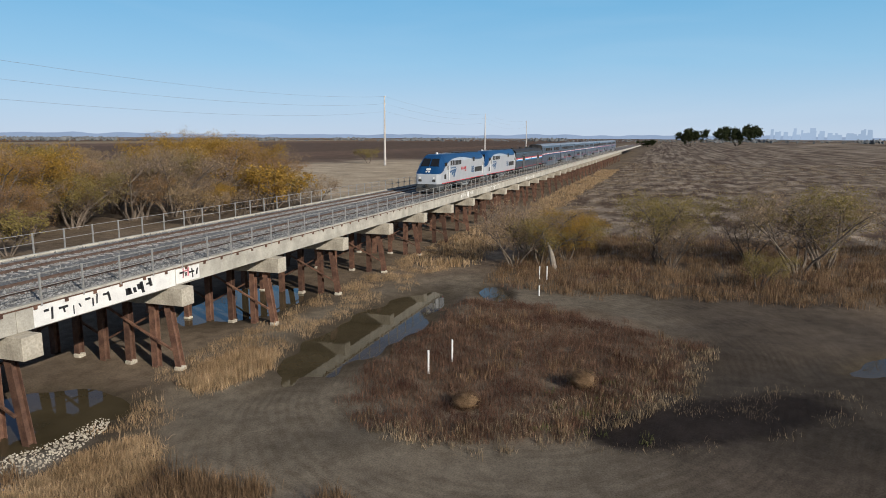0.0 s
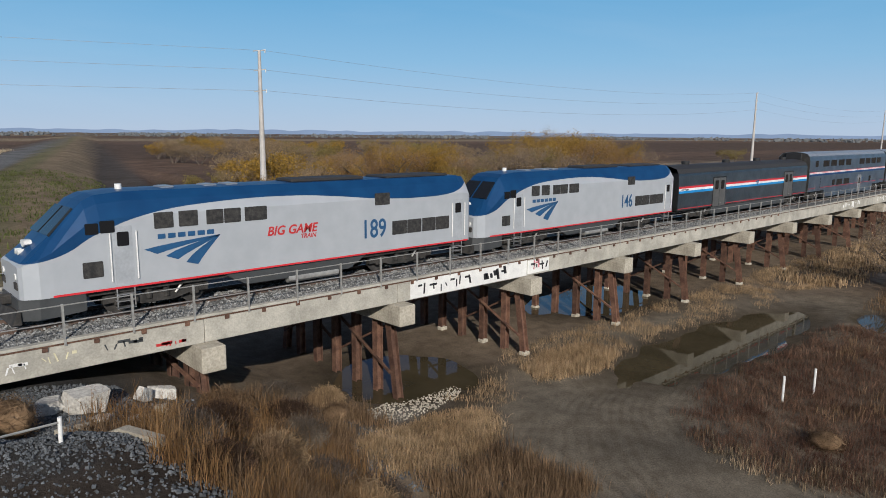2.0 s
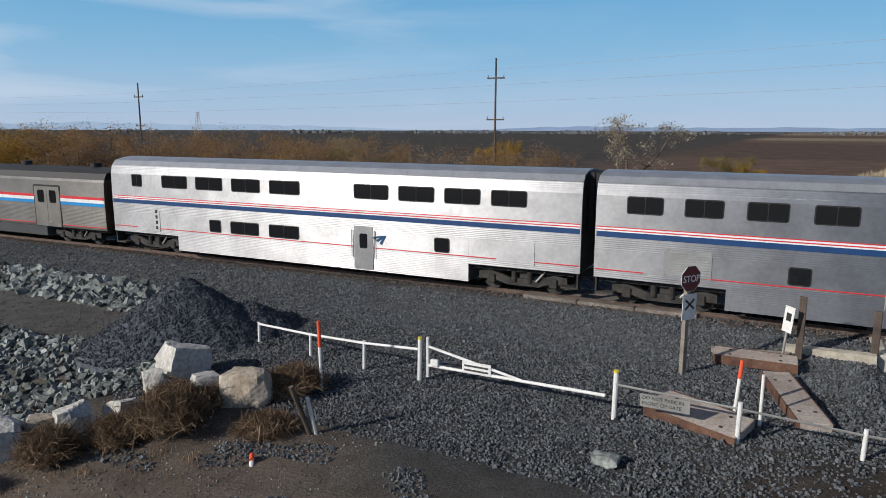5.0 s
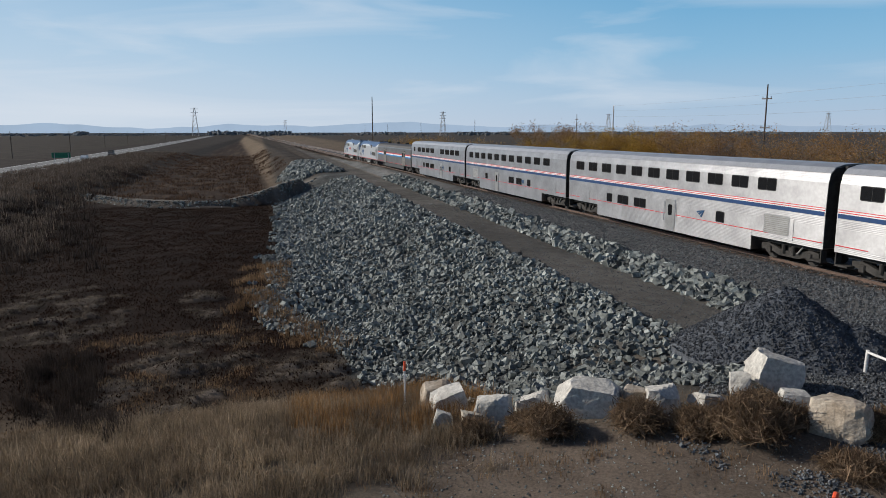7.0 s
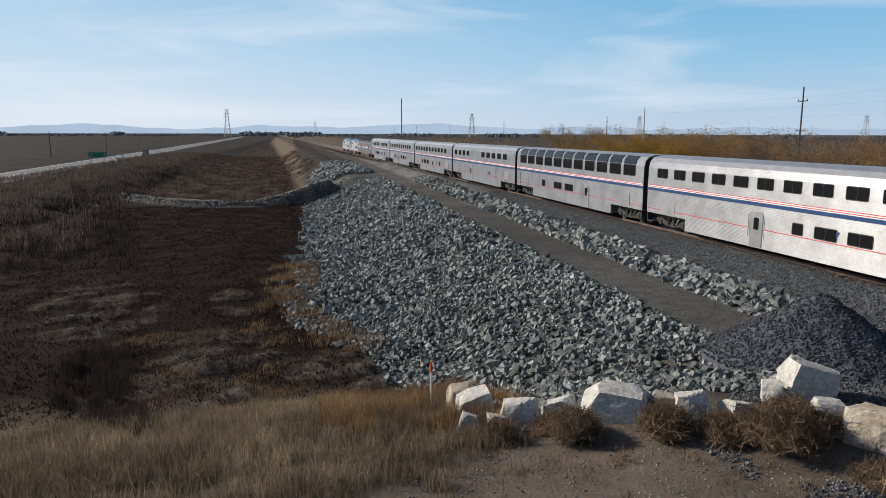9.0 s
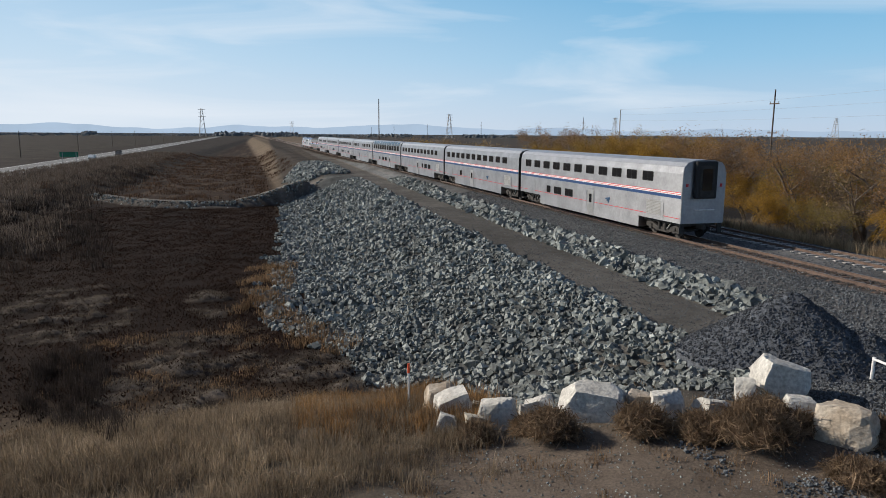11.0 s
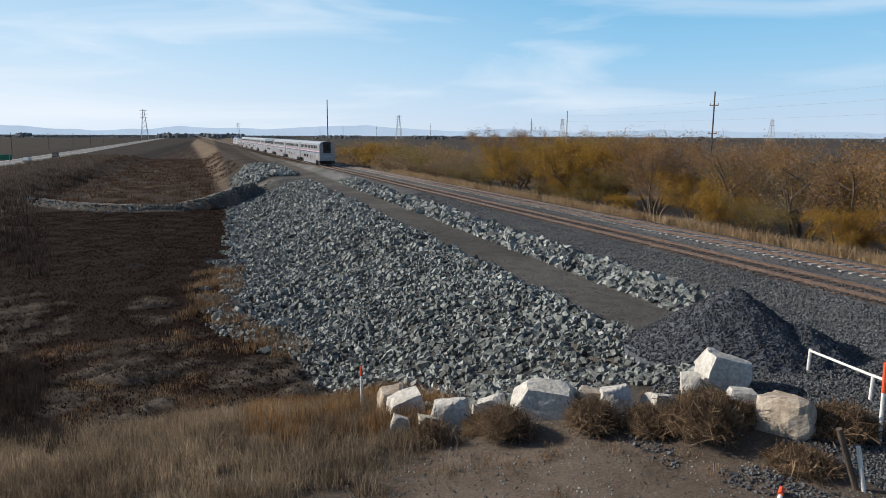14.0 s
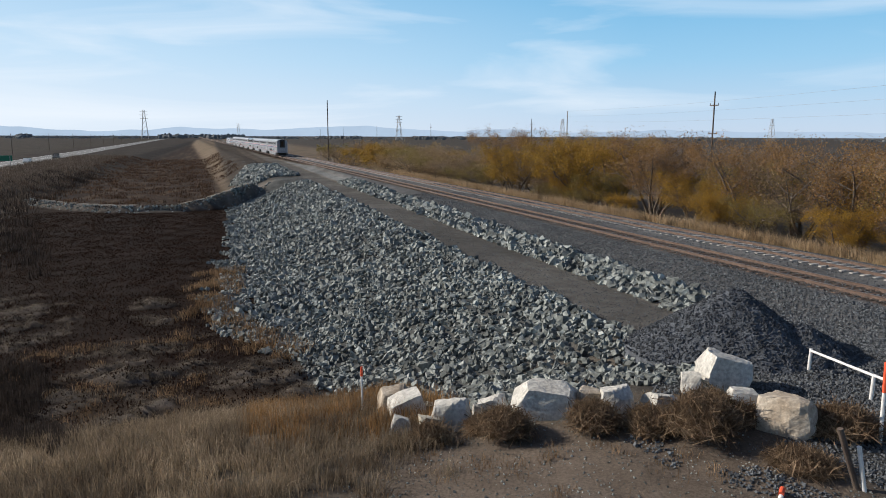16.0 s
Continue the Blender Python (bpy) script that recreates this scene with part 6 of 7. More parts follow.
def tumbleweed(x, y, r, squash=0.8, material=None):
    rng = np.random.RandomState(int(abs(x * 31 + y * 17)) + 3)
    n = 900
    d = rng.normal(size=(n, 3))
    d /= np.linalg.norm(d, axis=1)[:, None]
    e = np.cross(d, rng.normal(size=(n, 3)))
    e /= np.linalg.norm(e, axis=1)[:, None]
    c = d * r * rng.uniform(0.55, 1.0, n)[:, None]
    le, wi = e * r * 0.3, np.cross(d, e) * 0.011
    V = np.stack([c - le - wi, c - le + wi, c + le + d * 0.04 * r], 1).reshape(-1, 3) * (1, 1, squash)
    me = array_mesh("tumbleweed", V, np.arange(3 * n).reshape(-1, 3), material or REED_BROWN)
    ob = new("tumbleweed", me)
    ob.location = (x, y, float(height(x, y)) + r * squash * 0.8)
    core = Geo()
    v = ICO2[0] * (r * 0.72, r * 0.72, r * 0.72 * squash)
    core.add(v, ICO2[1])
    part("core", core, material or REED_BROWN, ob)
    tagged(ob, "round ball of dry brown tumbleweed on the ground", "tumbleweed", "tumbleweeds")


for row in ((3.5, 20.6, 0.85, 0.9), (28.3, 8.1, 0.75, 0.6), (32.6, 3.4, 0.8, 0.7), (14.6, 21.6, 0.7, 0.6)):
    tumbleweed(*row)
DRY_BUSH = grass_mat("dry_bush_twigs", (0.13, 0.09, 0.06), (0.28, 0.205, 0.135), 0.45)


def dry_bush(x, y, r, tall, material=None):
    rng = np.random.RandomState(int(abs(x * 91 + y * 37)) + 1)
    n = 2200
    a, u = rng.uniform(0, 6.28, n), rng.uniform(0, 1, n) ** 0.6
    root = np.stack([0.25 * r * np.cos(a), 0.25 * r * np.sin(a), 0 * a - 0.05], -1)
    tip = np.stack([r * u * np.cos(a), r * u * np.sin(a), tall * (1.05 - 0.6 * u * u) * rng.uniform(0.5, 1.1, n)], -1)
    tip[:, :2] += rng.normal(0, 0.09 * r, (n, 2))
    side = np.stack([-np.sin(a), np.cos(a), 0 * a], -1) * 0.005
    V = np.stack([root - side, root + side, tip + side * 0.6, tip - side * 0.6], 1).reshape(-1, 3)
    k = 2600
    c = tip[rng.randint(0, n, k)] * rng.uniform(0.6, 1.0, (k, 1))
    d = rng.normal(size=(k, 3)) * 0.11
    e = rng.normal(size=(k, 3)) * 0.0045
    W = np.stack([c - d - e, c - d + e, c + d + e, c + d - e], 1).reshape(-1, 3)
    ob = new("dry_bush", array_mesh("dry_bush", np.concatenate([V, W]), np.arange(4 * (n + k)).reshape(-1, 4), material or REED_BROWN))
    ob.location = (x, y, float(height(x, y)))
    tagged(ob, "dry twiggy brown bush beside pale boulders", "bush", "dry bushes")


for row in ((-13.0, 10.7, 1.05, 0.95), (-13.6, 11.4, 0.8, 0.8), (-14.5, 8.7, 0.75, 0.7), (-13.9, 9.9, 0.6, 0.55), (-11.9, 14.0, 0.9, 0.7), (-12.2, 13.5, 0.6, 0.5), (-10.9, 11.7, 0.8, 0.3), (-15.3, 6.6, 0.8, 0.7), (-16.0, 6.2, 0.45, 0.4), (-13.2, 12.0, 0.5, 0.5),
            (-13.6, 9.7, 0.5, 0.4), (-16.0, 4.8, 0.5, 0.45)):
    dry_bush(*row, material=DRY_BUSH)
for row in ((7.2, 17.5, 0.9, 0.9, BRUSH_GREY), (8.8, 19.4, 1.0, 1.0, DITCH_WEED), (10.6, 16.6, 1.1, 0.9, BRUSH_GREY), (9.8, 21.2, 1.0, 1.0, REED_BROWN), (12.0, 20.8, 1.1, 0.9, DITCH_WEED), (12.4, 15.6, 0.9, 0.8, BRUSH_GREY), (6.6, 14.4, 0.8, 0.9, DITCH_WEED), (9.5, 17.2, 1.0, 1.2, REED_TAN), (11.2, 18.6, 1.0, 1.0, GRASS_GREY), (8.2, 15.2, 0.9, 1.2, REED_BROWN), (13.0, 23.4, 1.1, 1.0, GRASS_GREY), (10.4, 14.0, 1.0, 1.1, REED_TAN), (15.8, 24.0, 0.8, 0.8, REED_TAN)):
    dry_bush(*row)


# ---------- trees ----------
def make_tree(name, label, tall, wide, leaf, seed, leaves, leaf_size=0.16, stems=3, lean=0.35, twigs=500, low=0.15, group=""):
    """A tree of tapering stems, limbs and twigs, with a ragged crown of small leaves."""
    rng = np.random.RandomState(seed)
    tree = thing(name, label, "tree", group)
    tips, spots = [], []
    trunk = Geo()
    limbs = Geo()
    for s in range(stems):
        a = 6.28 * s / stems + rng.uniform(-0.5, 0.5)
        p = np.array([0.18 * wide * 0.2 * math.cos(a), 0.18 * wide * 0.2 * math.sin(a), -0.3])
        d = np.array([math.cos(a) * lean, math.sin(a) * lean, 1.0])
        r = tall * 0.02
        for k in range(5):
            q = p + d / np.linalg.norm(d) * tall * 0.19 * rng.uniform(0.8, 1.15)
            trunk.tube(p, q, r, r * 0.78, 6)
            r *= 0.78
            if k > 0:
                for j in range(3):
                    b = rng.uniform(0, 6.28)
                    u = np.array([math.cos(b), math.sin(b), rng.uniform(0.25, 1.0)])
                    m = q + u * wide * 0.22 * rng.uniform(0.6, 1.3) * (1.1 - 0.12 * k)
                    limbs.tube(q, m, r * 0.6, r * 0.3, 5)
                    for i in range(3):
                        e = m + (u * 0.6 + rng.normal(size=3) * 0.55) * wide * 0.13
                        limbs.tube(m, e, r * 0.3, r * 0.12, 4)
                        tips.append(e)
                        spots += [m, (m + e) / 2]
            d = d + rng.normal(size=3) * 0.22
            p = q
        tips.append(p)
    # crowns round off at the top
    tips = np.array(tips)
    k = 0.66 * tall
    squeeze = lambda z: np.where(z > k, k + (z - k) * 0.55, z)
    tips[:, 2] = squeeze(tips[:, 2])
    for g in (trunk, limbs):
        g.v = [(x, y, float(squeeze(z))) for x, y, z in g.v]
    part("trunk", trunk, BARK, tree)
    part("branchwork", limbs, BARK, tree)

    def fan(count, size, spread, material, nm, slim):
        c = tips[rng.randint(0, len(tips), count)] + rng.normal(size=(count, 3)) * spread * wide
        keep = (c[:, 2] > tall * low)
        c = c[keep]
        m = len(c)
        d = rng.normal(size=(m, 3))
        d /= np.linalg.norm(d, axis=1)[:, None]
        e = np.cross(d, rng.normal(size=(m, 3)))
        e /= np.linalg.norm(e, axis=1)[:, None]
        s = (size * rng.uniform(0.6, 1.4, m))[:, None]
        V = np.stack([c - d * s, c + e * s * slim, c + d * s, c - e * s * slim], 1).reshape(-1, 3)
        ob = new(nm, array_mesh(nm, V, np.arange(4 * m).reshape(-1, 4), material))
        ob.parent = tree
        return tagged(ob, kind="stuff")
    if twigs:
        fan(twigs, tall * 0.034, 0.05, TWIG, "twig_mass", 0.035)
    if leaves:
        fan(leaves, leaf_size, 0.046, leaf, "crown", 0.5)
    return tree


def place(tree, x, y, s, turn, sz=1.0):
    m = Matrix.LocRotScale(Vector((x, y, float(height(x, y)))), Euler((0, 0, turn)), Vector((s, s, s * sz)))
    return copy_thing(tree, m)


def build_trees():
    near = [make_tree("willow_tree", "golden-leaved willow in autumn with several leaning stems", 9.0, 8.5, LEAF_GOLD, 1, 20000, 0.08, 5, 0.45, low=0.03, group="autumn trees"),
            make_tree("willow_tree", "olive-yellow willow in autumn with open crown", 8.5, 8.0, LEAF_OLIVE, 2, 11000, 0.075, 5, 0.5, twigs=1500, low=0.03, group="autumn trees"),
            make_tree("willow_tree", "rust-brown thinly leaved tree in autumn", 9.5, 8.0, LEAF_RUST, 3, 10000, 0.075, 5, 0.45, twigs=2600, low=0.03, group="autumn trees"),
            make_tree("bare_tree", "grey leafless thicket tree with fine twigs", 8.0, 8.5, LEAF_TAN, 4, 1500, 0.1, 5, 0.55, twigs=4500, low=0.03, group="autumn trees")]
    gold = make_tree("willow_tree", "golden-leaved willow in autumn thicket", 8.0, 8.5, LEAF_GOLD, 11, 3000, 0.19, 4, 0.55, low=0.02, group="autumn trees")
    olive = make_tree("willow_tree", "olive-yellow willow in autumn thicket", 7.5, 8.0, LEAF_OLIVE, 12, 2400, 0.18, 4, 0.55, twigs=800, low=0.02, group="autumn trees")
    rust = make_tree("willow_tree", "tan-brown thinly leaved tree in autumn thicket", 8.0, 8.5, LEAF_TAN, 13, 2200, 0.16, 4, 0.55, twigs=1400, low=0.02, group="autumn trees")
    bare = make_tree("bare_tree", "grey-tan leafless willow in autumn thicket", 7.0, 9.0, LEAF_TAN, 14, 700, 0.17, 4, 0.65, twigs=2400, low=0.02, group="autumn trees")
    pale = make_tree("cottonwood_tree", "pale tall cottonwood, nearly bare, with a few cream leaves", 14.0, 9.0, LEAF_PALE, 5, 1500, 0.2, 3, 0.4, twigs=1500)
    dark = make_tree("oak_tree", "dark green broad oak standing alone on the plain", 20.0, 22.0, LEAF_DARK, 6, 9000, 0.75, 4, 0.6, twigs=0, low=0.1, group="pair of oaks")
    rng = np.random.RandomState(77)
    kinds = [gold, olive, rust, bare]
    spots = []
    # thicket north-east of the trestle
    for k in range(130):
        y = rng.uniform(52, 135)
        x = rng.uniform(24 + 0.30 * (y - 50) + 6, 108)
        if x < 44 and y < 60 or x + 0.35 * y > 138:
            continue
        spots.append((x, y, rng.choice(4, p=[0.2, 0.14, 0.33, 0.33]), rng.uniform(0.5, 0.95)))
    # its far end along the levee
    for k in range(80):
        y = rng.uniform(135, 430)
        x = rng.uniform(0.3 * y + 20, 0.3 * y + 150)
        spots.append((x, y, rng.choice(4, p=[0.1, 0.2, 0.35, 0.35]), rng.uniform(0.7, 1.1)))
    # row north-west of the line
    for x, y, k, s in ((-93, 51, 0, 1.08), (-88, 55, 0, 1.0), (-84, 52, 1, 0.75), (-79, 55, 2, 1.12), (-74, 52, 2, 0.95), (-72, 58, 3, 1.1), (-68, 53, 0, 0.72), (-65, 57, 1, 1.0), (-60, 54, 2, 1.0),
                       (-57, 58, 1, 0.95), (-53, 54, 3, 0.95), (-52, 60, 0, 0.85), (-48, 55, 2, 1.0), (-44, 58, 1, 1.05), (-40, 55, 2, 1.0), (-36, 58, 0, 0.8), (-31, 56, 3, 1.0), (-25, 60, 2, 0.9),
                       (-98, 56, 3, 0.9), (-103, 52, 3, 0.7), (-55, 51.5, 1, 0.6), (-46, 51.5, 0, 0.5), (-62, 51, 0, 0.45)):
        spots.append((x, y, k, s))
    for k in range(60):
        x = rng.uniform(-250, -100)
        spots.append((x, 46 + float(bend(x)) + rng.uniform(-3, 16), rng.choice(4, p=[0.15, 0.2, 0.35, 0.3]), rng.uniform(0.75, 1.15)))
    for k in range(14):
        x = rng.uniform(-100, -22)
        spots.append((x, 50.5 + 0.9 * float(bend(x)) + rng.uniform(0, 4) + 2.5 * step(-60, -30, x), rng.choice(4, p=[0.35, 0.25, 0.25, 0.15]), rng.uniform(0.28, 0.5)))
    # the golden near end of the thicket
    spots += [(106, 75, 0, 1.05), (101, 71, 0, 1.15), (96, 69, 0, 1.2), (91, 66, 2, 1.15), (87, 70, 0, 1.2), (84, 63, 3, 1.15), (79, 66, 1, 1.1), (75, 62, 3, 1.2), (70, 64, 3, 1.15), (66, 68, 3, 1.1), (61, 64, 1, 1.0), (57, 67, 0, 1.1), (52, 66, 2, 1.0), (98, 64, 1, 0.5), (90, 61, 0, 0.5), (80, 58, 0, 0.45)]
    # lone bushes
    spots += [(-13, 140, 1, 0.85), (-9, 136, 0, 0.6), (-59, 140, 0, 1.0), (-66, 144, 3, 0.8), (-112, 158, 2, 1.2), (-122, 165, 3, 1.3), (-136, 160, 2, 1.0), (-100, 165, 3, 0.7), (200, 120, 3, 1.0), (250, 112, 1, 0.9),
              (64.5, 11.0, 1, 0.62), (66.5, 12.6, 3, 0.72), (62.5, 13.2, 3, 0.6), (68.5, 0.2, 1, 0.78), (66.0, -0.8, 3, 0.5), (67, -11.5, 3, 0.9), (70, -14, 1, 0.8), (59, -7.5, 1, 0.33), (72, -8, 3, 0.55), (73, 9, 0, 0.45),
              (78, -24, 3, 0.8), (67, 9.0, 0, 0.5)]
    for x, y, k, s in spots:
        close = (-125 < x < -20 and y < 66) or (50 < x < 80 and y < 20) or (50 < x < 108 and 57 < y < 76)
        place(near[k] if close else kinds[k], x, y, s * (1.14 if close and x < 0 else 1.2 if x > 50 and y < 20 else 1.0), rng.uniform(0, 6.28), rng.uniform(0.9, 1.1))
    place(pale, -27.5, 122, 1.0, 0.4)
    place(dark, 1000, -28, 1.25, 0.3)
    place(dark, 1010, -86, 1.5, 2.2)
    place(dark, 860, 22, 0.5, 1.2)
    place(dark, 890, 30, 0.45, 3.0)
    for t in (*near, gold, olive, rust, bare, pale, dark):
        for o in (*t.children_recursive, t):
            bpy.data.objects.remove(o)


build_trees()


# ---------- poles, wires, towers, distance ----------
def steel_pole(x, y, top):
    z = float(height(x, y))
    pole = thing("utility_pole", "tall pale steel power pole with short crossarms", "utility pole", "power line poles")
    pole.location = (x, y, 0)
    part("shaft", Geo().tube((0, 0, z - 0.3), (0, 0, top), 0.5 if top > 20 else 0.3, 0.2, 10), POLE_STEEL, pole)
    for k, h in enumerate((0.0, 2.6, 5.4)):
        part("crossarm", Geo().beam((-0.9, 0, top - h - 0.2), (0.9, 0, top - h + 0.1), 0.12, 0.12), POLE_STEEL, pole)
        part("insulator", Geo().tube((0.9, 0, top - h - 0.3), (0.9, 0, top - h + 0.2), 0.08, n=6), PAINT_WHITE, pole)
    return [(x + 0.9, y, top - h) for h in (0.0, 2.6, 5.4)]


def wood_pole(x, y, top, arms=2, r=0.17, width=2.4):
    z = float(height(x, y))
    pole = thing("utility_pole", "dark wooden utility pole with crossarms", "utility pole", "wooden utility poles")
    pole.location = (x, y, 0)
    part("shaft", Geo().tube((0, 0, z - 0.3), (0, 0, top), r, r * 0.7, 8), WOOD_POLE, pole)
    for k in range(arms):
        zz = top - 2.6 - 5.2 * k
        part("crossarm", Geo().box(-width / 2, width / 2, -0.08, 0.08, zz, zz + 0.18), WOOD_POLE, pole)
        for q in (-0.45, 0.45):
            part("insulator", Geo().tube((q * width, 0, zz + 0.18), (q * width, 0, zz + 0.5), 0.06, n=6), WIRE, pole)


def wires(a, b, sag, r=0.02):
    for p, q in zip(a, b):
        pts = [Vector(p).lerp(Vector(q), k / 14) - Vector((0, 0, sag * (1 - (2 * k / 14 - 1) ** 2))) for k in range(15)]
        g = Geo()
        g.loft([[c + r * Vector((0, math.cos(v), math.sin(v))) for v in (0, 2.09, 4.19)] for c in pts])
        solid("power_line", g, WIRE, "thin overhead power line hung between poles", "power line", "power lines")


def tower(x, y, tall, wide):
    t = thing("pylon", "steel lattice transmission tower far across the plain", "pylon", "pylons")
    g = Geo()
    t.location = (x, y, 0)
    for sx in (-1, 1):
        for sy in (-1, 1):
            g.beam((sx * wide / 2, sy * wide / 2, 0), (sx * wide * 0.1, sy * wide * 0.1, tall), 0.5, 0.5)
    part("legs", g, POLE_STEEL, t)
    b = Geo()
    for k in range(6):
        u, v = k / 6, (k + 1) / 6
        w0, w1 = wide * (0.5 - 0.4 * u), wide * (0.5 - 0.4 * v)
        for sy in (-1, 1):
            b.beam((-w0, sy * w0, tall * u), (w1, sy * w1, tall * v), 0.3, 0.3)
            b.beam((w0, sy * w0, tall * u), (-w1, sy * w1, tall * v), 0.3, 0.3)
            b.beam((sy * w0, -w0, tall * u), (sy * w1, w1, tall * v), 0.3, 0.3)
    part("bracing", b, POLE_STEEL, t)
    for h in (0.72, 0.84, 0.96):
        part("crossarm", Geo().beam((0, -wide * 0.55, tall * h), (0, wide * 0.55, tall * h), 0.5, 0.6), POLE_STEEL, t)


def build_lines():
    a = steel_pole(48.5, 88.5, 22.6)
    b = steel_pole(236, 99, 25.8)
    c = steel_pole(424, 110, 25.5)
    d = steel_pole(612, 121, 25.5)
    e = [(-330, 175, z) for z in (24.0, 21.4, 18.6)]
    steel_pole(-331, 175, 24.0)
    wires(a, b, 2.5)
    wires(b, c, 2.5)
    wires(c, d, 2.5)
    wires(e, a, 2.0)
    wood_pole(-36, 83, 20.4)
    wood_pole(-109, 88, 19.6)
    wood_pole(-232, 34.5, 22.6, 0, 0.2)
    for k in range(5):
        wood_pole(-300 - 150 * k, 140 - 4 * k, 19.0, 2)
    for k in range(9):
        x = -190 - 90 * k
        wood_pole(x, -86 + 0.035 * (x + 200), 11.5, 1, 0.14, 1.8)
    for az, dist, tall in ((-95.3, 1500, 58), (-75.8, 1500, 52), (-62.5, 1700, 50), (-47.0, 1700, 48), (-88.5, 2600, 50)):
        tower(dist * math.sin(radians(az)), dist * math.cos(radians(az)), tall, 13)


build_lines()


# emissive colour that holds the haze of distance, for backdrop shapes that are no lamps
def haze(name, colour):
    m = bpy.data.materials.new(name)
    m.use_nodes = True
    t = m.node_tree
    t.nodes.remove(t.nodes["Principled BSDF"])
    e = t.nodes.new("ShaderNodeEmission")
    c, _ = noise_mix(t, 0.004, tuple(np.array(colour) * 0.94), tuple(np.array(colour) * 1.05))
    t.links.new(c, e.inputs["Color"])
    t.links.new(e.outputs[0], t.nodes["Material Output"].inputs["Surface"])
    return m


def build_distance():
    # far hills, distance haze painted on as a glowing blue
    for nm, dist, az0, az1, low, high, mat, seed in (("backdrop", 4300, -118, -30, 20, 92, haze("far_hills_haze", (0.42, 0.53, 0.66)), 3), ("backdrop", 4100, -30, 110, 14, 34, haze("far_ridge_haze", (0.30, 0.38, 0.52)), 4)):
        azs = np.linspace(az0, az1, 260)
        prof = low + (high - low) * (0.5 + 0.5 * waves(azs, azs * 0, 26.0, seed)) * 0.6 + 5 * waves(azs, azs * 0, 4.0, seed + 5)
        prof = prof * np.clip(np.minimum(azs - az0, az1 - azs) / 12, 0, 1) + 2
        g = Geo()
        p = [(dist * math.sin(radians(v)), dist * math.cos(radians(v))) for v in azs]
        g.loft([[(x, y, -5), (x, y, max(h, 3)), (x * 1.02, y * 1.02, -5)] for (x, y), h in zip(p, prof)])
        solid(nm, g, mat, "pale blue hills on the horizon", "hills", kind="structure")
    # tree lines far off
    rng = np.random.RandomState(9)
    n = 6500
    az = rng.uniform(-120, 110, n)
    d = rng.uniform(1500, 3300, n)
    az = np.concatenate([az, rng.uniform(-118, -84, 1500)])
    d = np.concatenate([d, rng.uniform(1700, 2700, 1500)])
    s = rng.uniform(2, 5.5, len(az)) * np.where(waves(az, d * 0, 14.0, 6) > 0.1, 1.5, 0.8) * np.where(np.arange(len(az)) >= n, 1.5, 1.0)
    x, y = d * np.sin(np.radians(az)), d * np.cos(np.radians(az))
    stone_field("far_woods", np.stack([x, y, s * 0.4], -1), s, FAR_WOODS, "dark distant tree line on the horizon", "woods", 10, base=ICO1)
    # the city on the horizon, glowing in one painted haze blue
    rng = random.Random(4)
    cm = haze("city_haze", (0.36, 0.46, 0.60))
    city = thing("city_skyline", "hazy blue towers of a distant city", "skyline")
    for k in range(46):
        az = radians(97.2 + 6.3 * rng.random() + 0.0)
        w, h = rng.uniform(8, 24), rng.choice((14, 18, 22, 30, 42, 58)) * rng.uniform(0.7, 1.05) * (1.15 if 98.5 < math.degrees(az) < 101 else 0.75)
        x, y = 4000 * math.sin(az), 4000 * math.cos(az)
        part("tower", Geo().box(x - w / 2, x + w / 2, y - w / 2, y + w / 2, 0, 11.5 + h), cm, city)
    # highway
    xs = np.arange(-1500, -90, 30.0)
    g = Geo()
    g.loft([[(x, -62 + 0.035 * (x + 200) + u, 1.98 + w) for u, w in ((-6, 0), (6, 0), (6, -0.4), (-6, -0.4))] for x in xs])
    solid("highway", g, ASPHALT, "pale two-lane highway on a low bank", "road", kind="structure")
    for off in (-5.2, 0, 5.2):
        m = Geo().loft([[(x, -62 + 0.035 * (x + 200) + off + u, 1.985 + w) for u, w in ((-0.09, 0), (0.09, 0), (0.09, 0.004), (-0.09, 0.004))] for x in xs])
        solid("road_marking", m, PAINT_WHITE, "worn painted line on the highway", "road marking", kind="structure")
    sign = thing("road_sign", "green highway sign on two posts", "road sign")
    x, y = -232, -60
    part("board", Geo().box(x, x + 0.1, y - 3, y + 2.2, 3.6, 5.2, 0.02), GREEN_SIGN, sign)
    for q in (-2.2, 1.6):
        part("post", Geo().box(x + 0.1, x + 0.25, y + q - 0.08, y + q + 0.08, 1.0, 5.0), GALVANISED, sign)
    for x, y, mat in ((-262, -61, PAINT_WHITE), (-330, -66, UNDER), (-300, -60, SKIRT)):
        car = thing("car", "small car far off on the highway", "car", "cars on the highway")
        car.location = (x, y, 1.98)
        part("body", Geo().prism([(-2.2, 0.3), (-2.2, 0.85), (-1.5, 0.95), (-0.9, 1.45), (0.8, 1.45), (1.5, 0.95), (2.2, 0.8), (2.2, 0.3)], "y", -0.9, 0.9), mat, car)
        for q in (-1.3, 1.3):
            for s in (-0.82, 0.82):
                part("wheel", Geo().disc((q, s, 0.33), "y", 0.33, 0.3, 0.2, 12), RUBBER, car)


FAR_WOODS = surface("far_woods", (0.12, 0.128, 0.132), (0.18, 0.188, 0.19), 0.01, 0.2, 0.95, 0, 0.0)
GREEN_SIGN = plain("green_sign", (0.01, 0.16, 0.08), 0.5)
build_distance()


# ---------- things round the crossing ----------
def ground_at(x, y):
    return float(height(x, y))


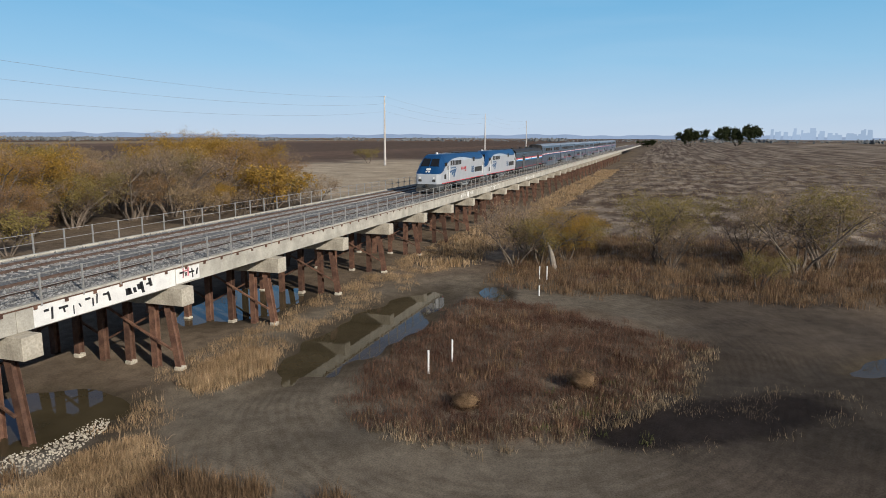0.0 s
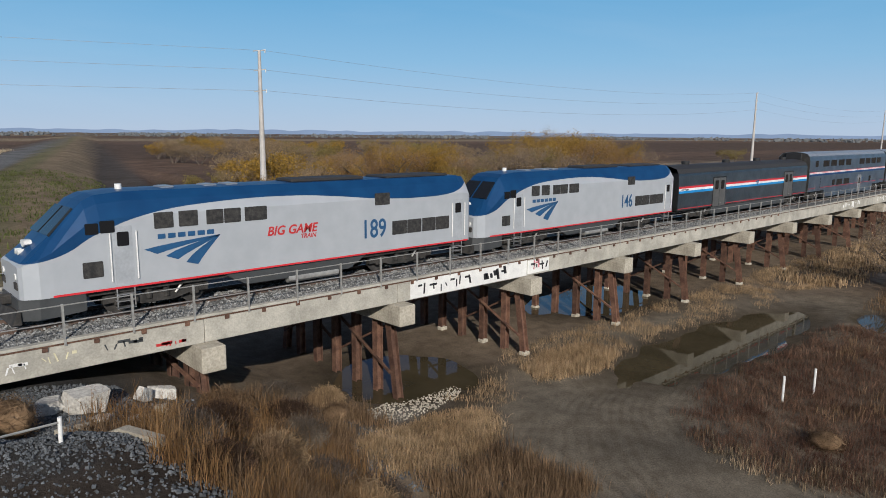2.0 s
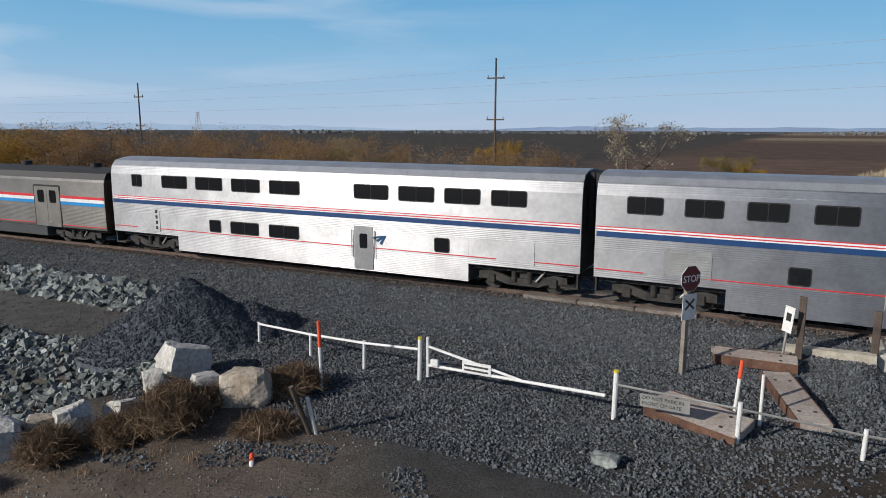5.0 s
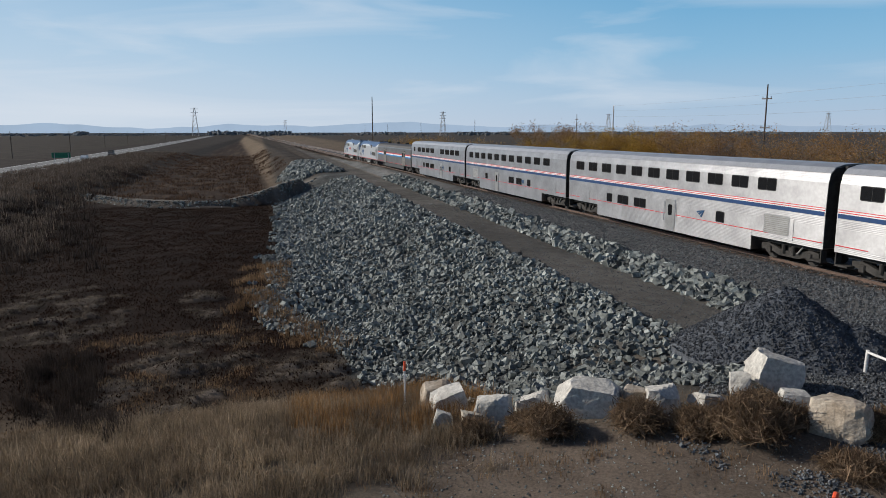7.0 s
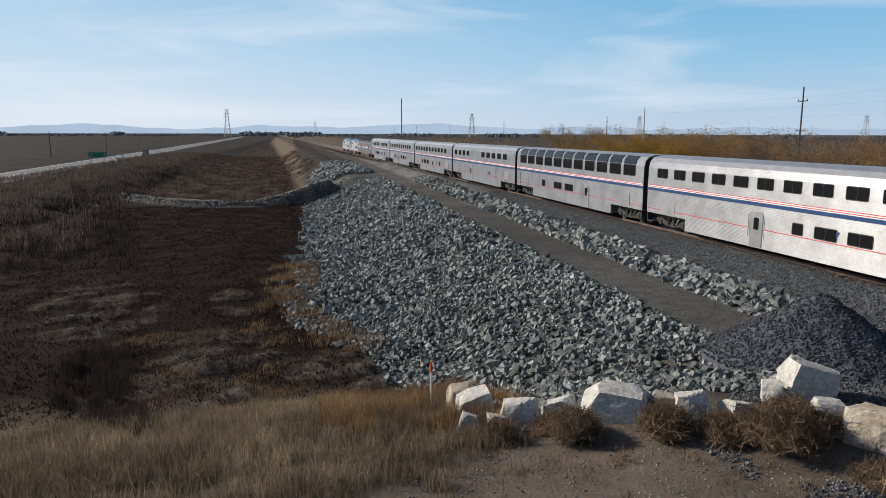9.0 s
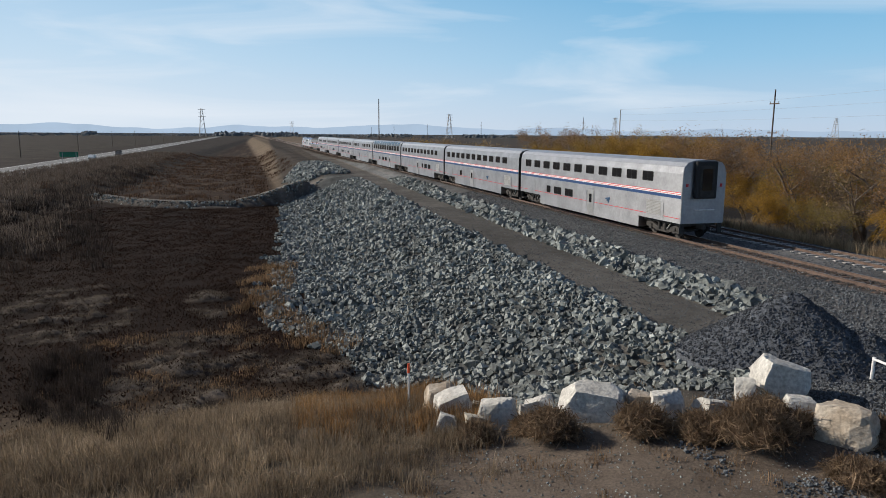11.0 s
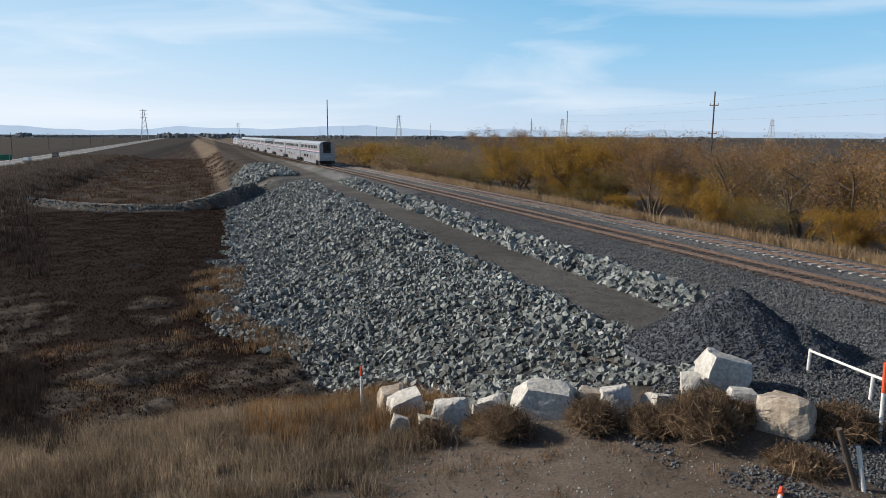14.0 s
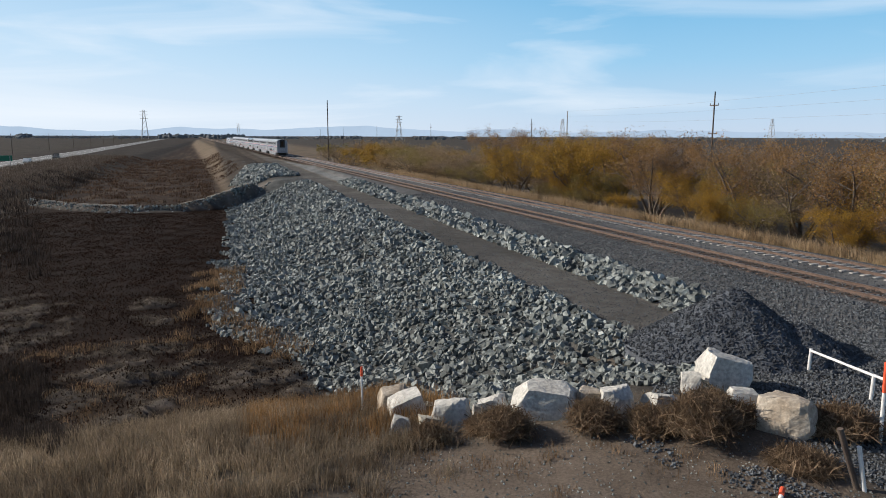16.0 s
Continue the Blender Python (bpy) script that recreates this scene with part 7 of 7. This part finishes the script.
def pipe_post(name, x, y, tall, r, material, label, lean=(0, 0), cap=None, cap_len=0.35):
    z = ground_at(x, y)
    post = thing(name, label, "post", m=pose(x, y, z))
    top = Vector((lean[0], lean[1], tall))
    part("shaft", Geo().tube((-lean[0] * 0.1, -lean[1] * 0.1, -0.25), top, r, n=10), material, post)
    if cap is not None:
        part("painted_tip", Geo().tube(top * (1 - cap_len / tall), top * 1.004, r * 1.12, n=10), cap, post, "orange-red painted tip" if cap is PAINT_ORANGE else "")
    return post


def build_gate():
    z = 4.42
    for x, y, h, r, cap in ((-9.3, 16.3, 1.28, 0.062, YELLOW), (-3.72, 16.2, 1.28, 0.062, YELLOW), (-0.9, 16.2, 0.98, 0.055, None), (1.6, 16.65, 0.72, 0.05, None), (3.85, 16.85, 0.62, 0.05, None),
                            (-11.2, 16.3, 0.9, 0.05, None), (-13.4, 16.55, 0.75, 0.05, None), (-15.75, 16.8, 0.7, 0.05, None)):
        pipe_post("bollard", x, y, h, r, PAINT_WHITE, "white-painted steel pipe post standing in gravel", (0.02, 0.01), cap, 0.055)
    barrier = thing("pipe_barrier", "white steel pipe rail along the gravel", "barrier")
    pts = [(-15.75, 16.8, z + 0.66), (-13.4, 16.55, z + 0.7), (-11.2, 16.3, z + 0.82), (-9.3, 16.3, z + 0.92)]
    for p, q in zip(pts[:-1], pts[1:]):
        part("rail", Geo().tube(p, q, 0.04, n=8), PAINT_WHITE, barrier)
    cable = thing("chain_barrier", "grey steel cable strung between the white posts", "barrier")
    pts = [(-3.72, 16.2, z + 0.92), (-0.9, 16.2, z + 0.84), (1.6, 16.65, z + 0.56), (3.85, 16.85, ground_at(3.85, 16.85) + 0.5)]
    for p, q in zip(pts[:-1], pts[1:]):
        part("cable", Geo().tube(p, q, 0.03, n=6), GALVANISED, cable)
    plate = thing("sign_plate", "grey metal notice plate hanging on the cable", "sign")
    part("plate", Geo().box(-3.1, -1.95, 16.16, 16.175, z + 0.5, z + 0.82), GALVANISED, plate)
    for k, words in enumerate(("FRONT OF GATE", "DO NOT PARK IN")):
        lettering("notice_line", words, 0.12, SKIRT, plate, pose(-3.05, 16.157, z + 0.56 + 0.14 * k, 90, 0, 0), 0.001)
    gate = thing("swing_gate", "white steel pipe swing gate with a notice, closed", "gate")
    part("hinge_post", Geo().tube((-9.02, 16.3, z + 0.15), (-9.02, 16.3, z + 1.32), 0.045, n=8), PAINT_WHITE, gate)
    part("lower_bar", Geo().tube((-9.02, 16.3, z + 0.5), (-3.95, 16.22, z + 0.58), 0.045, n=8), PAINT_WHITE, gate)
    part("strut", Geo().tube((-9.0, 16.3, z + 1.05), (-6.2, 16.26, z + 0.56), 0.04, n=8), PAINT_WHITE, gate)
    board = part("notice_board", Geo().box(-7.9, -7.05, 16.21, 16.225, z + 0.52, z + 0.84), PAINT_WHITE, gate, "white notice board")
    for k in range(2):
        part("text_bar", Geo().box(-7.83, -7.12, 16.2, 16.21, z + 0.58 + 0.12 * k, z + 0.63 + 0.12 * k), SKIRT, board)
    part("lock_box", Geo().box(-8.9, -8.65, 16.2, 16.3, z + 0.52, z + 0.72, 0.02), PAINT_WHITE, gate)
    pipe_post("marker_stake", -11.32, 14.42, 1.95, 0.045, PAINT_WHITE, "white plastic marker stake with an orange-red top", (-0.05, 0.0), PAINT_ORANGE, 0.72)
    pipe_post("marker_stake", -1.1, 17.6, 1.5, 0.045, PAINT_WHITE, "leaning white marker stake with an orange-red top", (0.1, 0.12), PAINT_ORANGE, 0.45)
    pipe_post("marker_stake", -0.5, 17.6, 1.3, 0.04, PAINT_WHITE, "white marker stake beside fallen crossing panels", (0.0, 0.03))
    pipe_post("marker_stake", -20.6, 3.95, 1.6, 0.035, PAINT_WHITE, "white marker stake with a red top in dry grass", (-0.05, 0.0), PAINT_ORANGE, 0.3)
    pipe_post("marker_stake", -9.75, 9.95, 0.16, 0.05, PAINT_WHITE, "broken marker stake lying with its orange-red end", (-0.38, 0.48), PAINT_ORANGE, 0.045)
    pipe_post("plank_stake", -9.8, 12.05, 1.3, 0.06, WOOD_POLE, "dark wooden stake leaning in the gravel", (-0.16, -0.48))
    pipe_post("plank_stake", -9.7, 12.12, 0.95, 0.045, PAINT_WHITE, "white stake leaning in the gravel", (-0.07, -0.22))
    for x, y, h in ((32.2, 11.2, 1.25), (34.4, 10.6, 1.25), (57.2, 9.9, 1.2), (57.4, 9.3, 1.2), (51.5, 8.9, 0.8)):
        pipe_post("marker_stake", x, y, h, 0.055, PAINT_WHITE, "white marker stake among weeds by the dirt track")
    for x, y in ((-1.5, 76), (3.8, 84), (21, 118), (9, 105)):
        pipe_post("marker_post", x, y, 1.6, 0.09, PAINT_WHITE, "white marker post beside the levee road")


build_gate()


def build_signs():
    x, y = -2.72, 20.2
    z = ground_at(x, y)
    sign = thing("stop_sign", "dark red stop sign and white board on a wooden post", "stop sign", m=pose(x, y, z, 0, 0, 56))
    part("post", Geo().box(-0.08, 0.08, -0.07, 0.07, -0.3, 2.95, 0.012), WOOD_GREY, sign, "grey wooden post")
    octagon = [(0.4 * math.cos(radians(22.5 + 45 * k)), 2.85 + 0.4 * math.sin(radians(22.5 + 45 * k))) for k in range(8)]
    rim = part("rim", Geo().prism(octagon, "y", -0.105, -0.09), PAINT_WHITE, sign)
    inner = [(0.385 * math.cos(radians(22.5 + 45 * k)), 2.85 + 0.385 * math.sin(radians(22.5 + 45 * k))) for k in range(8)]
    face = part("face", Geo().prism(inner, "y", -0.11, -0.104), STOP_RED, sign, "dark red octagon")
    lettering("stop_word", "STOP", 0.27, PAINT_WHITE, face, pose(-0.31, -0.1135, 2.76, 90, 0, 0), 0.002)
    board = part("board", Geo().box(-0.26, 0.28, -0.1, -0.085, 1.65, 2.4), PAINT_WHITE, sign, "white board with a black cross")
    for s in (-1, 1):
        part("cross_bar", Geo().beam((-0.16, -0.108, 2.1 - 0.14 * s), (0.18, -0.108, 2.1 + 0.14 * s), 0.012, 0.06), PAINT_BLACK, board)
    x, y = -0.2, 22.5
    s2 = thing("small_sign", "small white notice on a thin steel post", "sign", m=pose(x, y, ground_at(x, y), 0, 6, -35))
    part("post", Geo().box(-0.03, 0.03, -0.02, 0.02, -0.2, 1.7), GALVANISED, s2)
    b = part("plate", Geo().box(-0.16, 0.16, -0.035, -0.022, 0.95, 1.75), PAINT_WHITE, s2)
    part("pictogram_bar", Geo().box(-0.08, 0.08, -0.04, -0.035, 1.3, 1.55), PAINT_BLACK, b)
    for x, y, h in ((0.25, 22.75, 1.95), (2.25, 23.45, 1.5)):
        p = thing("timber_post", "dark tarred timber post by the trestle's end", "post", "timber posts", m=pose(x, y, ground_at(x, y)))
        part("shaft", Geo().box(-0.1, 0.1, -0.1, 0.1, -0.3, h, 0.02), WOOD_POLE, p)


# sign red with the shade of its turned-away face put into the colour
STOP_RED = plain("shaded_stop_red", (0.13, 0.015, 0.02), 0.5)
PANEL = surface("stained_crossing_concrete", (0.33, 0.27, 0.23), (0.5, 0.43, 0.37), 1.2, 12.0, 0.9, 0, 0.3, 0.01, 0.3)
build_signs()


def crossing_slab(x, y, length, width, turn, tilt, lift=0.0):
    slab = thing("fallen_crossing_panel", "old concrete crossing panel with a rusted steel edge, lying on gravel", "concrete slab", "fallen crossing panels",
                 m=pose(x, y, ground_at(x, y) + lift, tilt[0], tilt[1], turn))
    part("slab", Geo().box(-length / 2, length / 2, -width / 2, width / 2, 0.02, 0.27, 0.02), PANEL, slab)
    for s in (-1, 1):
        part("steel_edge", Geo().box(-length / 2, length / 2, *sorted((s * (width / 2 - 0.01), s * (width / 2 + 0.015))), 0.0, 0.275), STEEL_RUST, slab, "rusted steel edge")
    for s in (-0.3, 0.3):
        for q in (-0.25, 0.25):
            part("lifting_hole", Geo().tube((s * length, q * width, 0.268), (s * length, q * width, 0.276), 0.05, n=10), UNDER, slab)


crossing_slab(-1.85, 16.95, 2.3, 1.1, -18, (8, 3), 0.05)
crossing_slab(-0.9, 21.9, 2.3, 0.7, 2, (6, 0), 0.08)
crossing_slab(0.2, 19.3, 3.3, 0.75, -72, (0, 2), 0.05)


def build_rubble():
    beam = thing("timber_beam", "grey weathered timber lying in the gravel", "timber")
    part("timber", Geo().beam((-2.2, 22.5, 4.62), (0.0, 22.9, 4.66), 0.2, 0.2), WOOD_GREY, beam)
    gut = thing("concrete_kerb", "broken length of concrete kerb sliding down the bank", "kerb")
    pts = [(4.6, 20.2), (5.05, 19.0), (5.5, 17.7), (5.9, 16.3)]
    for (xa, ya), (xb, yb) in zip(pts[:-1], pts[1:]):
        part("segment", Geo().beam((xa, ya, ground_at(xa, ya) + 0.16), (xb, yb, ground_at(xb, yb) + 0.16), 0.28, 0.26), CONCRETE_OLD, gut)
    rng = np.random.RandomState(8)
    for x, y, w, d, h, turn, tip in ((5.75, 22.0, 1.7, 1.2, 1.0, 10, 8), (4.9, 22.3, 1.2, 1.0, 0.6, -15, 0), (7.65, 22.7, 0.9, 0.5, 0.7, 30, 38), (8.5, 23.2, 1.3, 0.6, 0.55, -12, 6), (7.0, 20.7, 1.4, 0.7, 0.28, -35, 10),
                                     (6.0, 21.1, 1.1, 0.5, 0.3, -50, -8), (5.3, 20.5, 0.8, 0.5, 0.3, 20, 12), (7.9, 21.7, 0.6, 0.5, 0.35, 60, 10), (6.6, 19.6, 0.6, 0.4, 0.25, 15, 0), (8.6, 20.6, 0.5, 0.4, 0.3, 40, 5)):
        ob = new("concrete_chunk", array_mesh("concrete_chunk", block_stone(rng, 0.72 * w, 0.72 * d, 0.72 * h, 8, 0.02), BLOCK[1], BOULDER if w > 0.85 else CONCRETE_OLD))
        ob.matrix_basis = pose(x, y, ground_at(x, y) - 0.06, 0, 0, turn) @ pose(0, 0, 0, rng.uniform(-6, 6), tip, 0)
        tagged(ob, "pale broken concrete chunk under the trestle's end", "rubble", "broken concrete chunks")
    stump = thing("tree_snag", "pale broken tree trunk leaning among weeds", "dead tree", m=pose(62.4, 9.4, ground_at(62.4, 9.4)))
    part("trunk", Geo().tube((0, 0, -0.2), (0.2, 0.35, 1.3), 0.3, 0.25, 9).tube((0.2, 0.35, 1.3), (0.3, 0.75, 2.5), 0.25, 0.08, 9), WOOD_GREY, stump)


build_rubble()


def build_graffiti():
    """Painted patches on the near girder: plain shapes in their colours."""
    rng = random.Random(12)

    def strokes(x0, x1, z0, z1, n, mat, label, w=(0.1, 0.3), name="graffiti"):
        g = thing(name, label, "graffiti", "painted marks on the girder")
        for k in range(n):
            x = x0 + (x1 - x0) * (k + rng.random() * 0.5) / n
            a, b = rng.uniform(z0, z0 + (z1 - z0) * 0.4), rng.uniform(z0 + (z1 - z0) * 0.6, z1)
            if rng.random() < 0.4:
                part("stroke", Geo().box(x, min(x + rng.uniform(0.25, 0.5), x1), FACE - 0.010, FACE - 0.004, b - 0.1, b), mat, g)
            else:
                d = rng.uniform(-0.12, 0.12)
                ww = rng.uniform(*w) * 0.5
                part("stroke", Geo().prism([(x, a), (x + ww, a), (x + d + ww, b), (x + d, b)], "y", FACE - 0.010, FACE - 0.004), mat, g)
    patch = thing("painted_patch", "large white painted patch on the trestle girder", "graffiti", "painted marks on the girder")
    part("paint", Geo().box(20.3, 28.66, FACE - 0.0035, FACE - 0.0008, 3.9, 4.74), GRAFFITI_WHITE, patch)
    part("paint", Geo().box(28.72, 30.6, FACE - 0.0035, FACE - 0.0008, 3.95, 4.7), GRAFFITI_WHITE, patch)
    strokes(20.7, 24.5, 3.98, 4.6, 11, PAINT_BLACK, "black strokes painted on white")
    strokes(25.2, 27.0, 3.98, 4.66, 7, PAINT_BLACK, "bold black strokes painted on white", (0.3, 0.6))
    strokes(28.9, 30.4, 4.05, 4.6, 6, PAINT_BLACK, "black strokes painted on the girder")
    strokes(29.2, 29.7, 4.0, 4.7, 3, PAINT_PINK, "pink strokes painted on the girder")
    strokes(8.6, 9.7, 4.0, 4.22, 7, PAINT_RED, "red strokes painted on the girder", (0.06, 0.12))
    strokes(7.0, 8.2, 4.1, 4.6, 7, SKIRT, "grey strokes painted on the girder", (0.06, 0.12))
    strokes(4.0, 4.7, 4.05, 4.5, 5, PAINT_WHITE, "white strokes painted on the girder", (0.06, 0.12))
    strokes(5.1, 6.1, 4.2, 4.55, 5, YELLOW_PALE, "pale yellow strokes painted on the girder", (0.06, 0.12))
    strokes(80, 86, 3.95, 4.7, 9, GRAFFITI_WHITE, "white strokes painted on the far girder", (0.4, 0.8))
    strokes(92, 100, 3.95, 4.7, 10, GRAFFITI_WHITE, "white strokes painted on the far girder", (0.4, 0.8))
    strokes(118, 134, 3.95, 4.7, 14, GRAFFITI_WHITE, "white strokes painted on the far girder", (0.4, 0.9))


PAINT_PINK = plain("pink_paint", (0.7, 0.25, 0.28), 0.6)
YELLOW_PALE = plain("pale_yellow_paint", (0.65, 0.6, 0.4), 0.6)
build_graffiti()


# ---------- what moves ----------
SPEED, START = 35.2, -6.0 + 35.2 * 3.5


def motions():
    """The train runs west at a steady pace along the line."""
    for car, behind in TRAIN:
        rows = []
        for k in range(33):
            t = 0.5 * k
            x = START - SPEED * t + behind
            y0, y1 = TRACK + float(bend(x - 8)), TRACK + float(bend(x + 8))
            rows.append((t, pose(x, (y0 + y1) / 2, RAIL, 0, 0, math.degrees(math.atan2(y1 - y0, 16)))))
        walk(car, rows)


motions()
